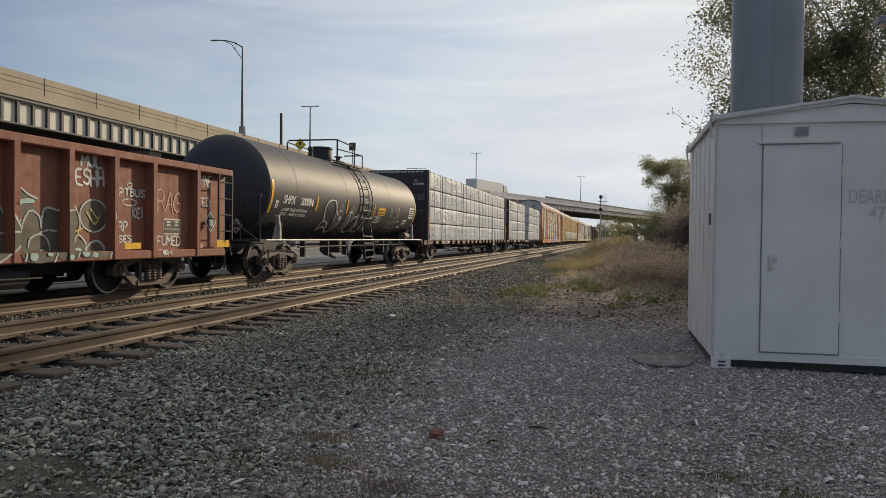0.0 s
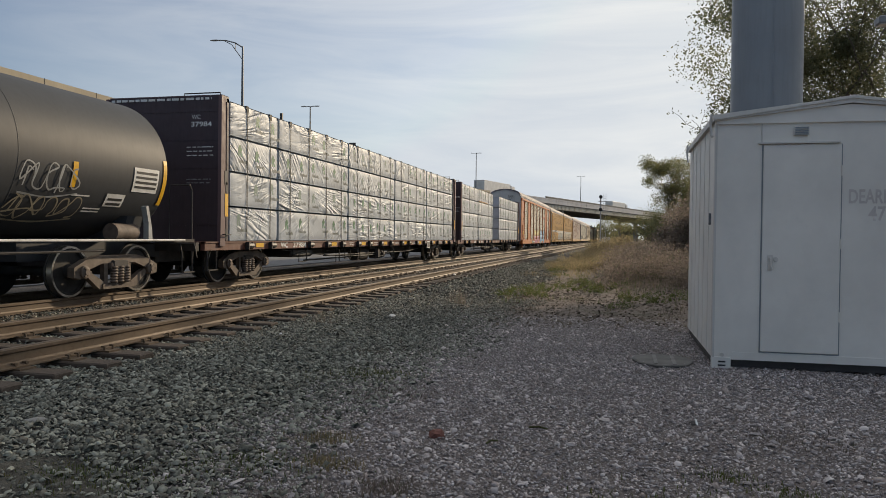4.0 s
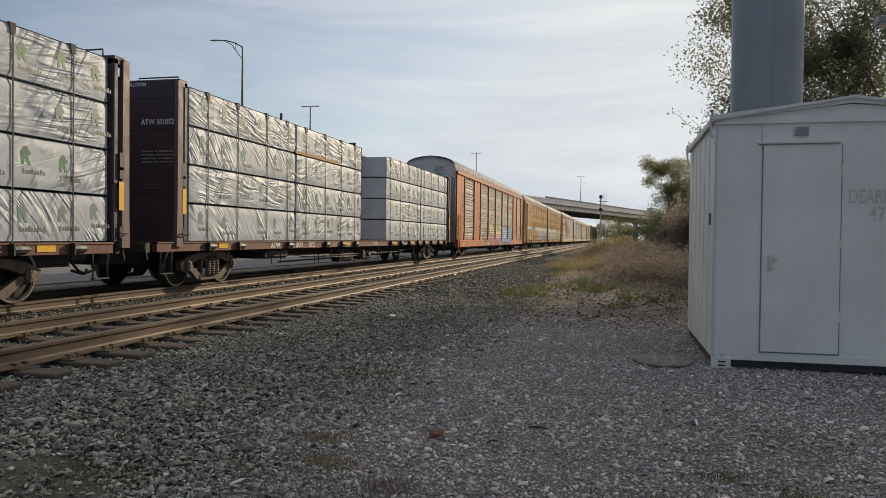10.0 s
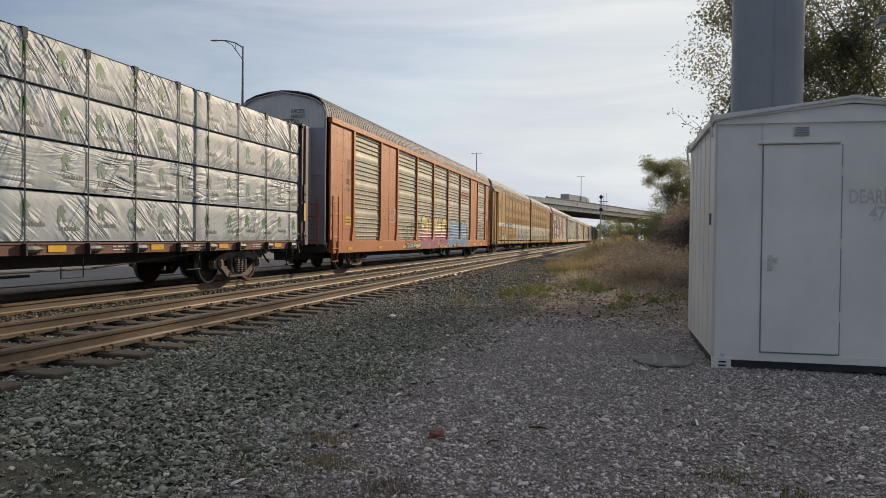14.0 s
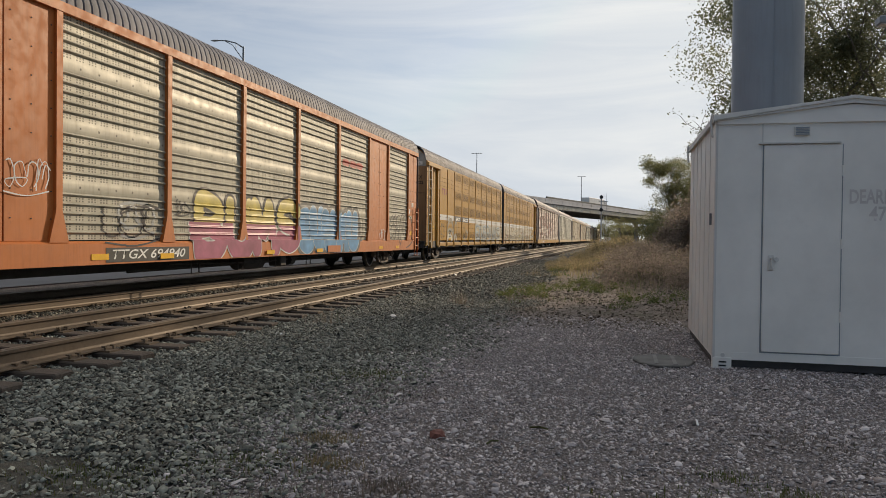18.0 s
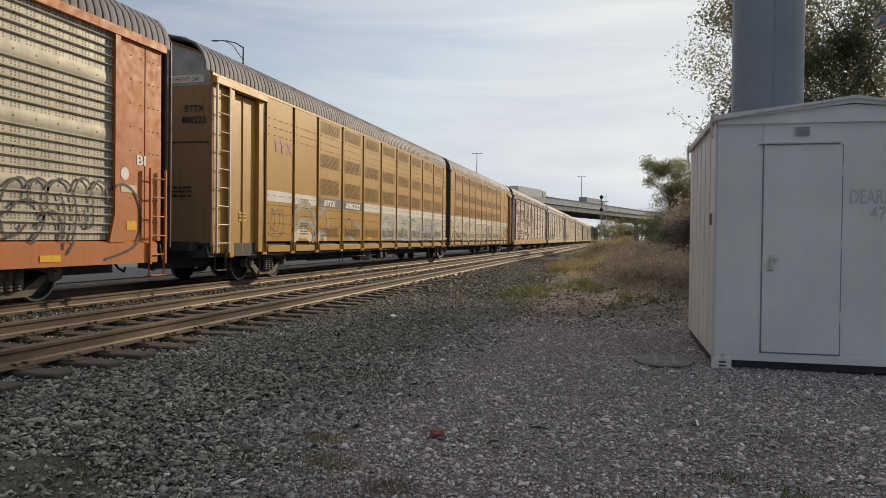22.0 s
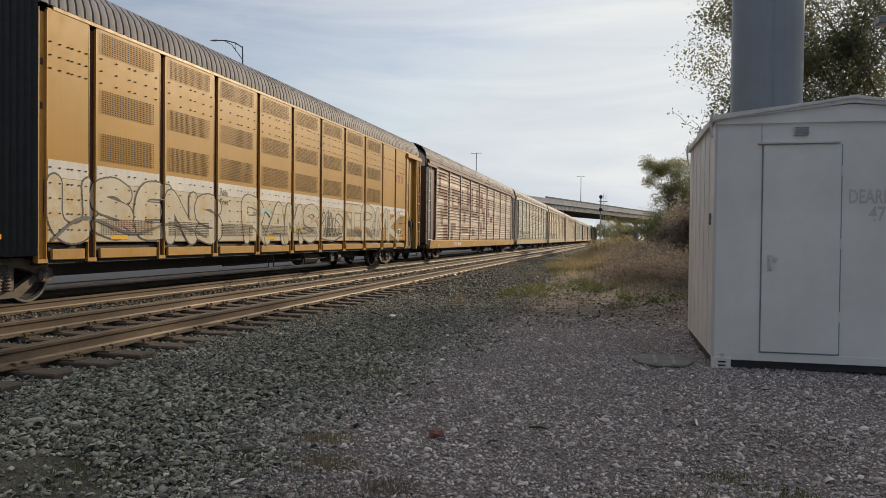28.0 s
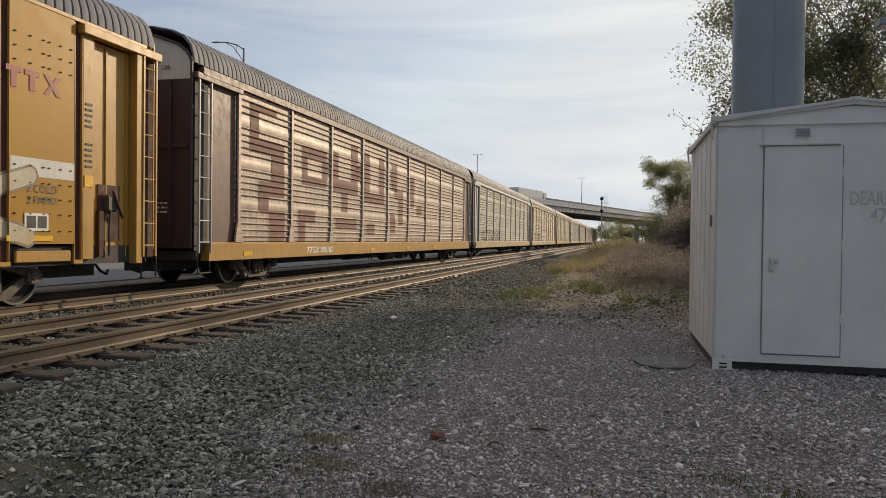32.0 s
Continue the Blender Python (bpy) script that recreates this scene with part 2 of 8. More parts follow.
def wrap_film():
    """White lumber wrap: tight diagonal creases, grey scuffs, a satin sheen."""
    n = Nodes("white_lumber_wrap")
    info = n.node("ShaderNodeObjectInfo")
    mp2 = n.node("ShaderNodeMapping")
    n.link(n.co, mp2.inputs["Vector"])
    sh = n.node("ShaderNodeCombineXYZ")
    n.link(n.math("MULTIPLY", info.outputs["Random"], 40.0), sh.inputs[0])
    n.link(n.math("MULTIPLY", info.outputs["Random"], 17.0), sh.inputs[1])
    n.link(sh.outputs[0], mp2.inputs["Location"])
    n.co = mp2.outputs[0]
    c = (0.465, 0.505, 0.55, 1)
    col = n.mix(n.ramp(n.noise(1.1, 5), 0.3, 0.7), shade(c, 0.86), shade(c, 1.1))
    col = n.mix(n.ramp(n.noise(7, 6, 0.7), 0.6, 0.78, 0, 0.25), col, (0.36, 0.35, 0.33, 1))
    t0 = n.node("ShaderNodeMapping")
    spin = n.node("ShaderNodeCombineXYZ")
    n.link(n.ramp(info.outputs["Random"], 0, 1, -0.75, 0.95), spin.inputs[0])
    n.link(spin.outputs[0], t0.inputs["Rotation"])
    n.link(n.co, t0.inputs["Vector"])
    tw = n.node("ShaderNodeMapping")
    tw.inputs["Scale"].default_value = (1, 0.75, 4.6)
    n.link(t0.outputs[0], tw.inputs["Vector"])
    cr1 = n.node("ShaderNodeTexNoise")
    cr1.inputs["Scale"].default_value, cr1.inputs["Detail"].default_value, cr1.inputs["Distortion"].default_value = 0.9, 2.2, 1.0
    n.link(tw.outputs[0], cr1.inputs["Vector"])
    tw2 = n.node("ShaderNodeMapping")
    t1 = n.node("ShaderNodeMapping")
    t1.inputs["Rotation"].default_value = (-0.95, 0, 0)
    n.link(n.co, t1.inputs["Vector"])
    tw2.inputs["Scale"].default_value = (1, 0.7, 3.8)
    n.link(t1.outputs[0], tw2.inputs["Vector"])
    cr2 = n.node("ShaderNodeTexNoise")
    cr2.inputs["Scale"].default_value, cr2.inputs["Detail"].default_value, cr2.inputs["Distortion"].default_value = 0.9, 2.2, 0.9
    n.link(tw2.outputs[0], cr2.inputs["Vector"])
    sharp = n.math("ABSOLUTE", n.math("SUBTRACT", cr1.outputs[0], 0.5))
    some = n.ramp(n.noise(1.0, 2), 0.42, 0.62, 0.08, 1.0)
    n.bump(n.math("MULTIPLY", some, n.math("ADD", n.math("MULTIPLY", sharp, 1.4), n.math("MULTIPLY", n.math("ABSOLUTE", n.math("SUBTRACT", cr2.outputs[0], 0.5)), 1.0))), 0.95, 0.14)
    return n.done(col, 0.52, 0.0, 0.35)


M["wrap"] = wrap_film()
M["wrap_end"] = plain("grey_wrap_ends", (0.50, 0.53, 0.60, 1), 0.5, 0, 0.12, 2)
M["lumber"] = plain("sawn_lumber", (0.45, 0.30, 0.16, 1), 0.75, 0, 0.2, 6)


def concrete(name, c, panel=0.0):
    n = Nodes(name)
    col = n.mix(n.ramp(n.noise(0.35, 6, 0.6), 0.3, 0.7), shade(c, 0.85), shade(c, 1.1))
    col = n.mix(n.ramp(n.noise(1.2, 6, 0.65, (3, 3, 0.3)), 0.5, 0.85, 0, 0.4), col, shade(c, 0.55))
    n.bump(n.noise(20, 5), 0.15, 0.01)
    return n.done(col, 0.85)


M["beige_concrete"] = concrete("beige_concrete", (0.43, 0.37, 0.27, 1))
M["grey_concrete"] = concrete("grey_concrete", (0.30, 0.29, 0.27, 1))
M["girder"] = painted("girder_paint", (0.62, 0.59, 0.50, 1), 0.6, 0.3, 0.4)
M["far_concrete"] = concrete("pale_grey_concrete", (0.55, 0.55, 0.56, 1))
M["girder_dark"] = plain("dark_girder_steel", (0.05, 0.055, 0.055, 1), 0.6)
M["asphalt"] = concrete("old_asphalt", (0.165, 0.165, 0.17, 1))
M["pole"] = plain("grey_lamp_pole_steel", (0.16, 0.17, 0.18, 1), 0.5, 0.4)
M["mast"] = plain("pale_mast_steel", (0.42, 0.43, 0.44, 1), 0.5, 0.2)
M["dark_pole"] = plain("dark_bronze_pole", (0.05, 0.045, 0.042, 1), 0.5, 0.3)
M["glass_lens"] = plain("lamp_lens", (0.5, 0.5, 0.48, 1), 0.2)
M["shed"] = painted("pale_grey_shed_paint", (0.80, 0.775, 0.715, 1), 0.5, 0.05, 0.1, streak=False)
M["shed_side"] = M["shed"]
M["stencil"] = plain("faded_stencil_paint", (0.56, 0.52, 0.49, 1), 0.6, 0, 0.15, 6)
M["shed_trim"] = painted("grey_shed_trim", (0.64, 0.62, 0.575, 1), 0.5, 0.2, 0.25)
M["column"] = painted("blue_grey_column_paint", (0.25, 0.275, 0.30, 1), 0.45, 0.1, 0.2)
M["lid"] = plain("dusty_plastic_lid", (0.105, 0.10, 0.092, 1), 0.7, 0, 0.4, 5)
M["lid_rib"] = plain("scuffed_plastic_rib", (0.17, 0.165, 0.155, 1), 0.7, 0, 0.3, 6)


def rail_steel():
    n = Nodes("rusty_rail_steel")
    c = (0.145, 0.104, 0.069, 1)
    col = n.mix(n.ramp(n.noise(3, 6, 0.65, (1, 0.3, 1)), 0.3, 0.7), shade(c, 0.65), shade(c, 1.25))
    col = n.mix(n.ramp(n.noise(25, 5, 0.7), 0.5, 0.75, 0, 0.5), col, (0.06, 0.035, 0.022, 1))
    n.bump(n.noise(40, 5), 0.2, 0.004)
    return n.done(col, 0.6, 0.2)


M["rail"] = rail_steel()
M["railtop"] = plain("worn_rail_head", (0.135, 0.103, 0.075, 1), 0.65, 0.2, 0.2, 10)


def tie_wood():
    n = Nodes("weathered_tie_wood")
    c = (0.085, 0.065, 0.05, 1)
    info = n.node("ShaderNodeObjectInfo")
    g = n.noise(3, 6, 0.7, (1.0, 14.0, 14.0))
    col = n.mix(n.ramp(g, 0.3, 0.7), shade(c, 0.5), shade(c, 1.7))
    col = n.mix(n.math("MULTIPLY", info.outputs["Random"], 0.5), col, (0.11, 0.085, 0.066, 1))
    n.bump(g, 0.6, 0.015)
    return n.done(col, 0.9)


M["tie"] = tie_wood()


def stones(name, dark, light, tint, far_dark=0.0):
    """Crushed stone, each piece its own shade."""
    n = Nodes(name)
    geo = n.node("ShaderNodeNewGeometry")
    r = geo.outputs["Random Per Island"]
    col = n.mix(n.math("POWER", r, 1.8), dark, light)
    r2 = n.math("FRACT", n.math("MULTIPLY", r, 17.3))
    col = n.mix(n.ramp(r2, 0.75, 1.0, 0, 0.6), col, tint)
    col = n.mix(n.ramp(n.noise(1.1, 4), 0.35, 0.7, 0, 0.45), col, shade(dark, 0.8))
    col = n.mix(n.ramp(n.noise(60, 4), 0.35, 0.7, 0, 0.3), col, shade(light, 1.1))
    col = n.mix(n.ramp(n.noise(7, 4, 0.6), 0.46, 0.66, 0, 0.35), col, shade(dark, 0.8))
    if far_dark:
        # the bed turns darker and browner further along the line
        x, y, z = n.axes()
        far = n.math("ADD", y, n.math("MULTIPLY", n.math("SUBTRACT", n.noise(0.5, 4), 0.5), 5.0))
        col = n.mix(n.ramp(far, 6.5, 11.0, 0, far_dark), col, (0.058, 0.05, 0.046, 1))
    n.bump(n.noise(90, 3), 0.3, 0.004)
    return n.done(col, 0.85, 0.0, 0.3)


M["ballast"] = stones("dark_ballast_stone", (0.046, 0.048, 0.041, 1), (0.55, 0.555, 0.46, 1), (0.21, 0.16, 0.12, 1), 0.3)
M["ballast_far"] = stones("brown_ballast_stone", (0.085, 0.068, 0.052, 1), (0.22, 0.18, 0.14, 1), (0.28, 0.24, 0.19, 1))
M["gravel"] = stones("pale_crushed_gravel", (0.17, 0.147, 0.143, 1), (0.94, 0.85, 0.82, 1), (0.40, 0.29, 0.22, 1))


def ground_mix():
    """One sheet of ground: ballast by the rails with gap shade in its colour, pale gravel by the shed, brown dirt
    beyond.
    """
    n = Nodes("ground_earth_and_gravel")
    x, y, z = n.axes()
    wob = n.math("MULTIPLY", n.math("SUBTRACT", n.noise(0.55, 6, 0.65), 0.5), 2.2)
    v1 = n.vor(26).outputs["Color"]
    # near-black base puts the shade between ballast stones into the colour
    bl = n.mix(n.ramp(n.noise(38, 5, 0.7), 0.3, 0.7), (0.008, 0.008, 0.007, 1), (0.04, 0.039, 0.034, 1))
    gr = n.mix(n.ramp(n.noise(55, 5, 0.7), 0.3, 0.7), (0.07, 0.06, 0.055, 1), (0.30, 0.255, 0.235, 1))
    dirt = n.mix(n.ramp(n.noise(5, 8, 0.7), 0.3, 0.7), (0.075, 0.062, 0.052, 1), (0.34, 0.27, 0.22, 1))
    dirt = n.mix(n.ramp(n.noise(1.2, 5), 0.5, 0.7, 0, 0.6), dirt, (0.085, 0.09, 0.045, 1))
    xx = n.math("ADD", x, wob)
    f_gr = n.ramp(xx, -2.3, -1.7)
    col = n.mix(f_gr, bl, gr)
    f_d = n.ramp(n.math("ADD", y, wob), 10.4, 11.8)
    col = n.mix(n.math("MULTIPLY", f_d, f_gr), col, dirt)
    dx, dy = n.math("ADD", x, 3.2), n.math("MULTIPLY", n.math("ADD", y, -2.85), 1.5)
    away = n.math("ADD", n.math("SQRT", n.math("ADD", n.math("MULTIPLY", dx, dx), n.math("MULTIPLY", dy, dy))), n.math("MULTIPLY", wob, 0.5))
    silt = n.mix(n.ramp(n.noise(9, 8, 0.7), 0.3, 0.7), (0.06, 0.055, 0.042, 1), (0.16, 0.148, 0.12, 1))
    col = n.mix(n.ramp(away, 1.05, 0.8), col, silt)
    f_l = n.ramp(xx, -12.0, -13.0)
    col = n.mix(f_l, col, dirt)
    n.bump(n.noise(45, 5, 0.7), 0.9, 0.03)
    return n.done(col, 0.95)


M["ground"] = ground_mix()


def leafy(name, a, b, c):
    n = Nodes(name)
    geo = n.node("ShaderNodeNewGeometry")
    r = geo.outputs["Random Per Island"]
    col = n.mix(r, a, b)
    r2 = n.math("FRACT", n.math("MULTIPLY", r, 13.7))
    col = n.mix(n.ramp(r2, 0.8, 1.0), col, c)
    m = n.done(col, 0.6)
    tr = n.node("ShaderNodeBsdfTranslucent")
    n.link(col, tr.inputs["Color"])
    ad = n.node("ShaderNodeMixShader")
    ad.inputs[0].default_value = 0.72
    out = n.t.nodes["Material Output"]
    n.link(n.b.outputs[0], ad.inputs[1])
    n.link(tr.outputs[0], ad.inputs[2])
    n.link(ad.outputs[0], out.inputs["Surface"])
    return m


M["leaf"] = leafy("olive_leaves", (0.13, 0.145, 0.09, 1), (0.23, 0.24, 0.15, 1), (0.25, 0.24, 0.14, 1))
M["leaf_bush"] = leafy("yellowing_bush_leaves", (0.12, 0.135, 0.065, 1), (0.25, 0.25, 0.125, 1), (0.32, 0.26, 0.13, 1))
M["weed"] = leafy("dry_weeds", (0.20, 0.165, 0.10, 1), (0.38, 0.305, 0.18, 1), (0.13, 0.145, 0.065, 1))
M["weed_brown"] = leafy("brown_brush", (0.14, 0.118, 0.105, 1), (0.29, 0.24, 0.205, 1), (0.13, 0.135, 0.085, 1))
M["green_weed"] = leafy("green_weed", (0.07, 0.10, 0.035, 1), (0.15, 0.17, 0.06, 1), (0.22, 0.18, 0.08, 1))
M["bark"] = plain("grey_brown_bark", (0.16, 0.14, 0.12, 1), 0.9, 0, 0.4, 5)
M["sign_yellow"] = plain("yellow_sign_sheet", (0.75, 0.50, 0.03, 1), 0.45, 0, 0.1)
M["trailer"] = painted("white_trailer_paint", (0.62, 0.61, 0.58, 1), 0.4, 0.05, 0.2)
M["trailer_grey"] = painted("grey_trailer_paint", (0.36, 0.37, 0.39, 1), 0.4, 0.05, 0.2)
M["rubber"] = plain("tyre_rubber", (0.02, 0.02, 0.02, 1), 0.8)
M["brick_red"] = plain("broken_brick", (0.20, 0.085, 0.065, 1), 0.9, 0, 0.3, 20)


# ---------- mesh helpers ----------
class Mesh:
    """Gathers vertices and faces of one part."""

    def __init__(self):
        self.v, self.f = [], []

    def add(self, vs, fs):
        o = len(self.v)
        self.v += [tuple(p) for p in vs]
        self.f += [tuple(i + o for i in f) for f in fs]
        return self

    def box(self, x0, x1, y0, y1, z0, z1, c=0.0):
        """A block; c cuts its edges along y and z sides."""
        if c <= 0:
            vs = [(x, y, z) for x in (x0, x1) for y in (y0, y1) for z in (z0, z1)]
            return self.add(vs, [(0, 1, 3, 2), (4, 6, 7, 5), (0, 4, 5, 1), (2, 3, 7, 6), (0, 2, 6, 4), (1, 5, 7, 3)])
        ring = [(x0 + c, z0), (x1 - c, z0), (x1, z0 + c), (x1, z1 - c), (x1 - c, z1), (x0 + c, z1), (x0, z1 - c), (x0, z0 + c)]
        inn = [(x0 + 2 * c, z0 + c), (x1 - 2 * c, z0 + c), (x1 - c, z0 + 2 * c), (x1 - c, z1 - 2 * c), (x1 - 2 * c, z1 - c),
               (x0 + 2 * c, z1 - c), (x0 + c, z1 - 2 * c), (x0 + c, z0 + 2 * c)]
        if x1 - x0 < 4 * c or z1 - z0 < 4 * c:
            inn = ring
        vs = [(x, y0, z) for x, z in inn] + [(x, y0 + c, z) for x, z in ring] + [(x, y1 - c, z) for x, z in ring] + [(x, y1, z) for x, z in inn]
        fs = [tuple(range(8))[::1], tuple(range(24, 32))[::-1]]
        for k in range(3):
            for i in range(8):
                j = (i + 1) % 8
                fs.append((k * 8 + i, k * 8 + 8 + i, k * 8 + 8 + j, k * 8 + j))
        return self.add(vs, fs)

    def tube(self, pts, r, n=8, cap=True):
        """A round bar along the points; r one radius or one for each point."""
        pts = [Vector(p) for p in pts]
        rs = r if isinstance(r, (list, tuple)) else [r] * len(pts)
        vs, fs = [], []
        up = Vector((0, 0, 1))
        for i, p in enumerate(pts):
            d = (pts[min(i + 1, len(pts) - 1)] - pts[max(i - 1, 0)]).normalized()
            a = d.cross(up if abs(d.z) < 0.95 else Vector((1, 0, 0))).normalized()
            b = d.cross(a)
            vs += [p + (a * math.cos(2 * math.pi * k / n) + b * math.sin(2 * math.pi * k / n)) * rs[i] for k in range(n)]
        for i in range(len(pts) - 1):
            for k in range(n):
                fs.append((i * n + k, i * n + (k + 1) % n, (i + 1) * n + (k + 1) % n, (i + 1) * n + k))
        if cap:
            fs += [tuple(range(n))[::-1], tuple(range((len(pts) - 1) * n, len(pts) * n))]
        return self.add(vs, fs)

    def lathe(self, prof, axis, n=24, at=(0, 0, 0), cap=True):
        """Turns a profile of (distance along the axis, radius) round x, y or z."""
        vs, fs = [], []
        for h, r in prof:
            for k in range(n):
                c, s = math.cos(2 * math.pi * k / n) * r, math.sin(2 * math.pi * k / n) * r
                p = {"x": (h, c, s), "y": (c, h, s), "z": (c, s, h)}[axis]
                vs.append((p[0] + at[0], p[1] + at[1], p[2] + at[2]))
        for i in range(len(prof) - 1):
            for k in range(n):
                fs.append((i * n + k, i * n + (k + 1) % n, (i + 1) * n + (k + 1) % n, (i + 1) * n + k))
        if cap:
            fs += [tuple(range(n)), tuple(range((len(prof) - 1) * n, len(prof) * n))[::-1]]
        return self.add(vs, fs)

    def along(self, prof, y0, y1, closed=True):
        """Pulls an (x, z) outline along y."""
        n = len(prof)
        vs = [(x, y0, z) for x, z in prof] + [(x, y1, z) for x, z in prof]
        fs = [(i, (i + 1) % n, n + (i + 1) % n, n + i) for i in range(n if closed else n - 1)]
        if closed:
            fs += [tuple(range(n))[::-1], tuple(range(n, 2 * n))]
        return self.add(vs, fs)

    def across(self, prof, x0, x1):
        """Pulls a (y, z) outline along x."""
        n = len(prof)
        vs = [(x0, y, z) for y, z in prof] + [(x1, y, z) for y, z in prof]
        fs = [(i, (i + 1) % n, n + (i + 1) % n, n + i) for i in range(n)]
        return self.add(vs, fs + [tuple(range(n))[::-1], tuple(range(n, 2 * n))])

    def sheet(self, grid):
        """Faces over a grid of points, rows of equal length."""
        w = len(grid[0])
        fs = [(i * w + j, i * w + j + 1, (i + 1) * w + j + 1, (i + 1) * w + j) for i in range(len(grid) - 1) for j in range(w - 1)]
        return self.add([p for row in grid for p in row], fs)

    def data(self, name, material, smooth=0.0, tidy=True):
        me = bpy.data.meshes.new(name)
        me.from_pydata(self.v, [], self.f)
        if tidy and len(self.f) < 60000:
            bm = bmesh.new()
            bm.from_mesh(me)
            bmesh.ops.recalc_face_normals(bm, faces=bm.faces)
            bm.to_mesh(me)
            bm.free()
        me.materials.append(material)
        if smooth:
            me.shade_smooth()
            me.set_sharp_from_angle(angle=radians(smooth))
        me.update()
        return me


def thing(name, label, category, group="", kind="", at=(0, 0, 0)):
    ob = new(name)
    ob.location = at
    ob.empty_display_size = 0.3
    return tagged(ob, label, category, group, kind)


def part(name, mesh, material, parent, label="", smooth=0.0, at=None):
    """Links one mesh as one part under a thing or a part."""
    me = mesh if isinstance(mesh, bpy.types.Mesh) else mesh.data(name, material, smooth)
    ob = new(name, me)
    ob.parent = parent
    if at is not None:
        ob.location = at
    if label:
        ob["label"] = label
    return ob


def solid(name, mesh, material, label, category, kind="", group="", smooth=0.0):
    """A thing, or a piece of the setting, that is one mesh."""
    ob = new(name, mesh.data(name, material, smooth))
    return tagged(ob, label, category, group, kind)


def letters(text, size, material, parent, m, squash=1.0, label="", width=0.0, bold=0.0, slant=0.0):
    """Flat lettering as a thin mesh, standing in the plane of m (x along the line, y up)."""
    cu = bpy.data.curves.new("lettering", "FONT")
    cu.body, cu.size, cu.extrude, cu.resolution_u, cu.offset, cu.shear = text, size, 0.0, 3, bold, slant
    tmp = bpy.data.objects.new("lettering", cu)
    me = bpy.data.meshes.new_from_object(tmp)
    bpy.data.objects.remove(tmp)
    if width:
        squash = width / max(.01, max(q.co.x for q in me.vertices) - min(q.co.x for q in me.vertices))
    me.transform(m @ Matrix.Diagonal((squash, 1, 1, 1)))
    me.materials.append(material)
    ob = new("lettering", me)
    ob.parent = parent
    if label:
        ob["label"] = label
    return ob


def on_side(x, y, z):
    """The plane of a car's near side: text runs along +y."""
    return Matrix.Translation((x, y, z)) @ Matrix(((0, 0, 1, 0), (1, 0, 0, 0), (0, 1, 0, 0), (0, 0, 0, 1)))


def on_end(x, y, z):
    """The plane of a car's leading end: text runs along +x."""
    return Matrix.Translation((x, y, z)) @ Matrix(((1, 0, 0, 0), (0, 0, -1, 0), (0, 1, 0, 0), (0, 0, 0, 1)))


# spray paint: ribbons and filled patches that follow the surface x(y, z)
def ribbon(mesh, pts, w, skin, lift=0.006, even=False, rise=0.0):
    pts = [Vector((p[0], p[1], 0)) for p in pts]
    if len(pts) < 2:
        return
    row = []
    for i, p in enumerate(pts):
        d = pts[min(i + 1, len(pts) - 1)] - pts[max(i - 1, 0)]
        if d.length < 1e-6:
            d = Vector((1, 0, 0))
        d.normalize()
        nrm = Vector((-d.y, d.x, 0)) * (w / 2) * (1 if even else 0.82 + 0.18 * math.sin(i * 0.37))
        a, b = p + nrm, p - nrm
        lift += rise
        row.append([(skin(a.x, a.y) + lift, a.x, a.y), (skin(b.x, b.y) + lift, b.x, b.y)])
    mesh.sheet(row)


def curve_through(ctrl, step=0.03, closed=False):
    """Points of a smooth curve through the given ones."""
    c = [Vector((a, b, 0)) for a, b in ctrl]
    n, out = len(c), []
    for i in range(n if closed else n - 1):
        p0, p1 = c[(i - 1) % n if closed else max(i - 1, 0)], c[i]
        p2, p3 = c[(i + 1) % n], c[(i + 2) % n if closed else min(i + 2, n - 1)]
        k = max(2, int((p2 - p1).length / step))
        for j in range(k):
            t = j / k
            out.append(0.5 * ((2 * p1) + (p2 - p0) * t + (2 * p0 - 5 * p1 + 4 * p2 - p3) * t * t + (3 * p1 - p0 - 3 * p2 + p3) * t ** 3))
    out.append(c[0] if closed else c[-1])
    return [(p.x, p.y) for p in out]


def scrawl(y0, y1, z0, z1, seed, loops=5):
    """Strokes of one quick tag within a rectangle: a looping line, slashes and a tail."""
    r = random.Random(seed)
    w, h, zc = (y1 - y0) / loops, (z1 - z0) / 2, (z0 + z1) / 2
    line = []
    for i in range(loops):
        a, k, q = y0 + (i + .5) * w, r.uniform(.35, .75), r.uniform(.7, 1.0)
        turn, n = r.choice((1, -1)), r.choice((4, 5, 6))
        ph = r.uniform(0, 6.28)
        for j in range(n):
            t = ph + turn * 5.6 * j / n
            line.append((a + k * w * math.cos(t) + r.uniform(-.08, .08) * w, zc + q * h * math.sin(t) + r.uniform(-.1, .1) * h))
    out = [line]
    for i in range(max(1, loops // 2)):
        a = r.uniform(y0, y1 - w * .5)
        out.append([(a, zc + h * r.uniform(-1, -.2)), (a + w * r.uniform(.1, .5), zc + h * r.uniform(.3, 1.1)), (a + w * r.uniform(.4, .8), zc + h * r.uniform(-.3, .9))])
    if r.random() < .6:
        out.append([(y0, z0 - .08 * h), ((y0 + y1) / 2, z0 - .25 * h), (y1, z0 + .1 * h)])
    return out


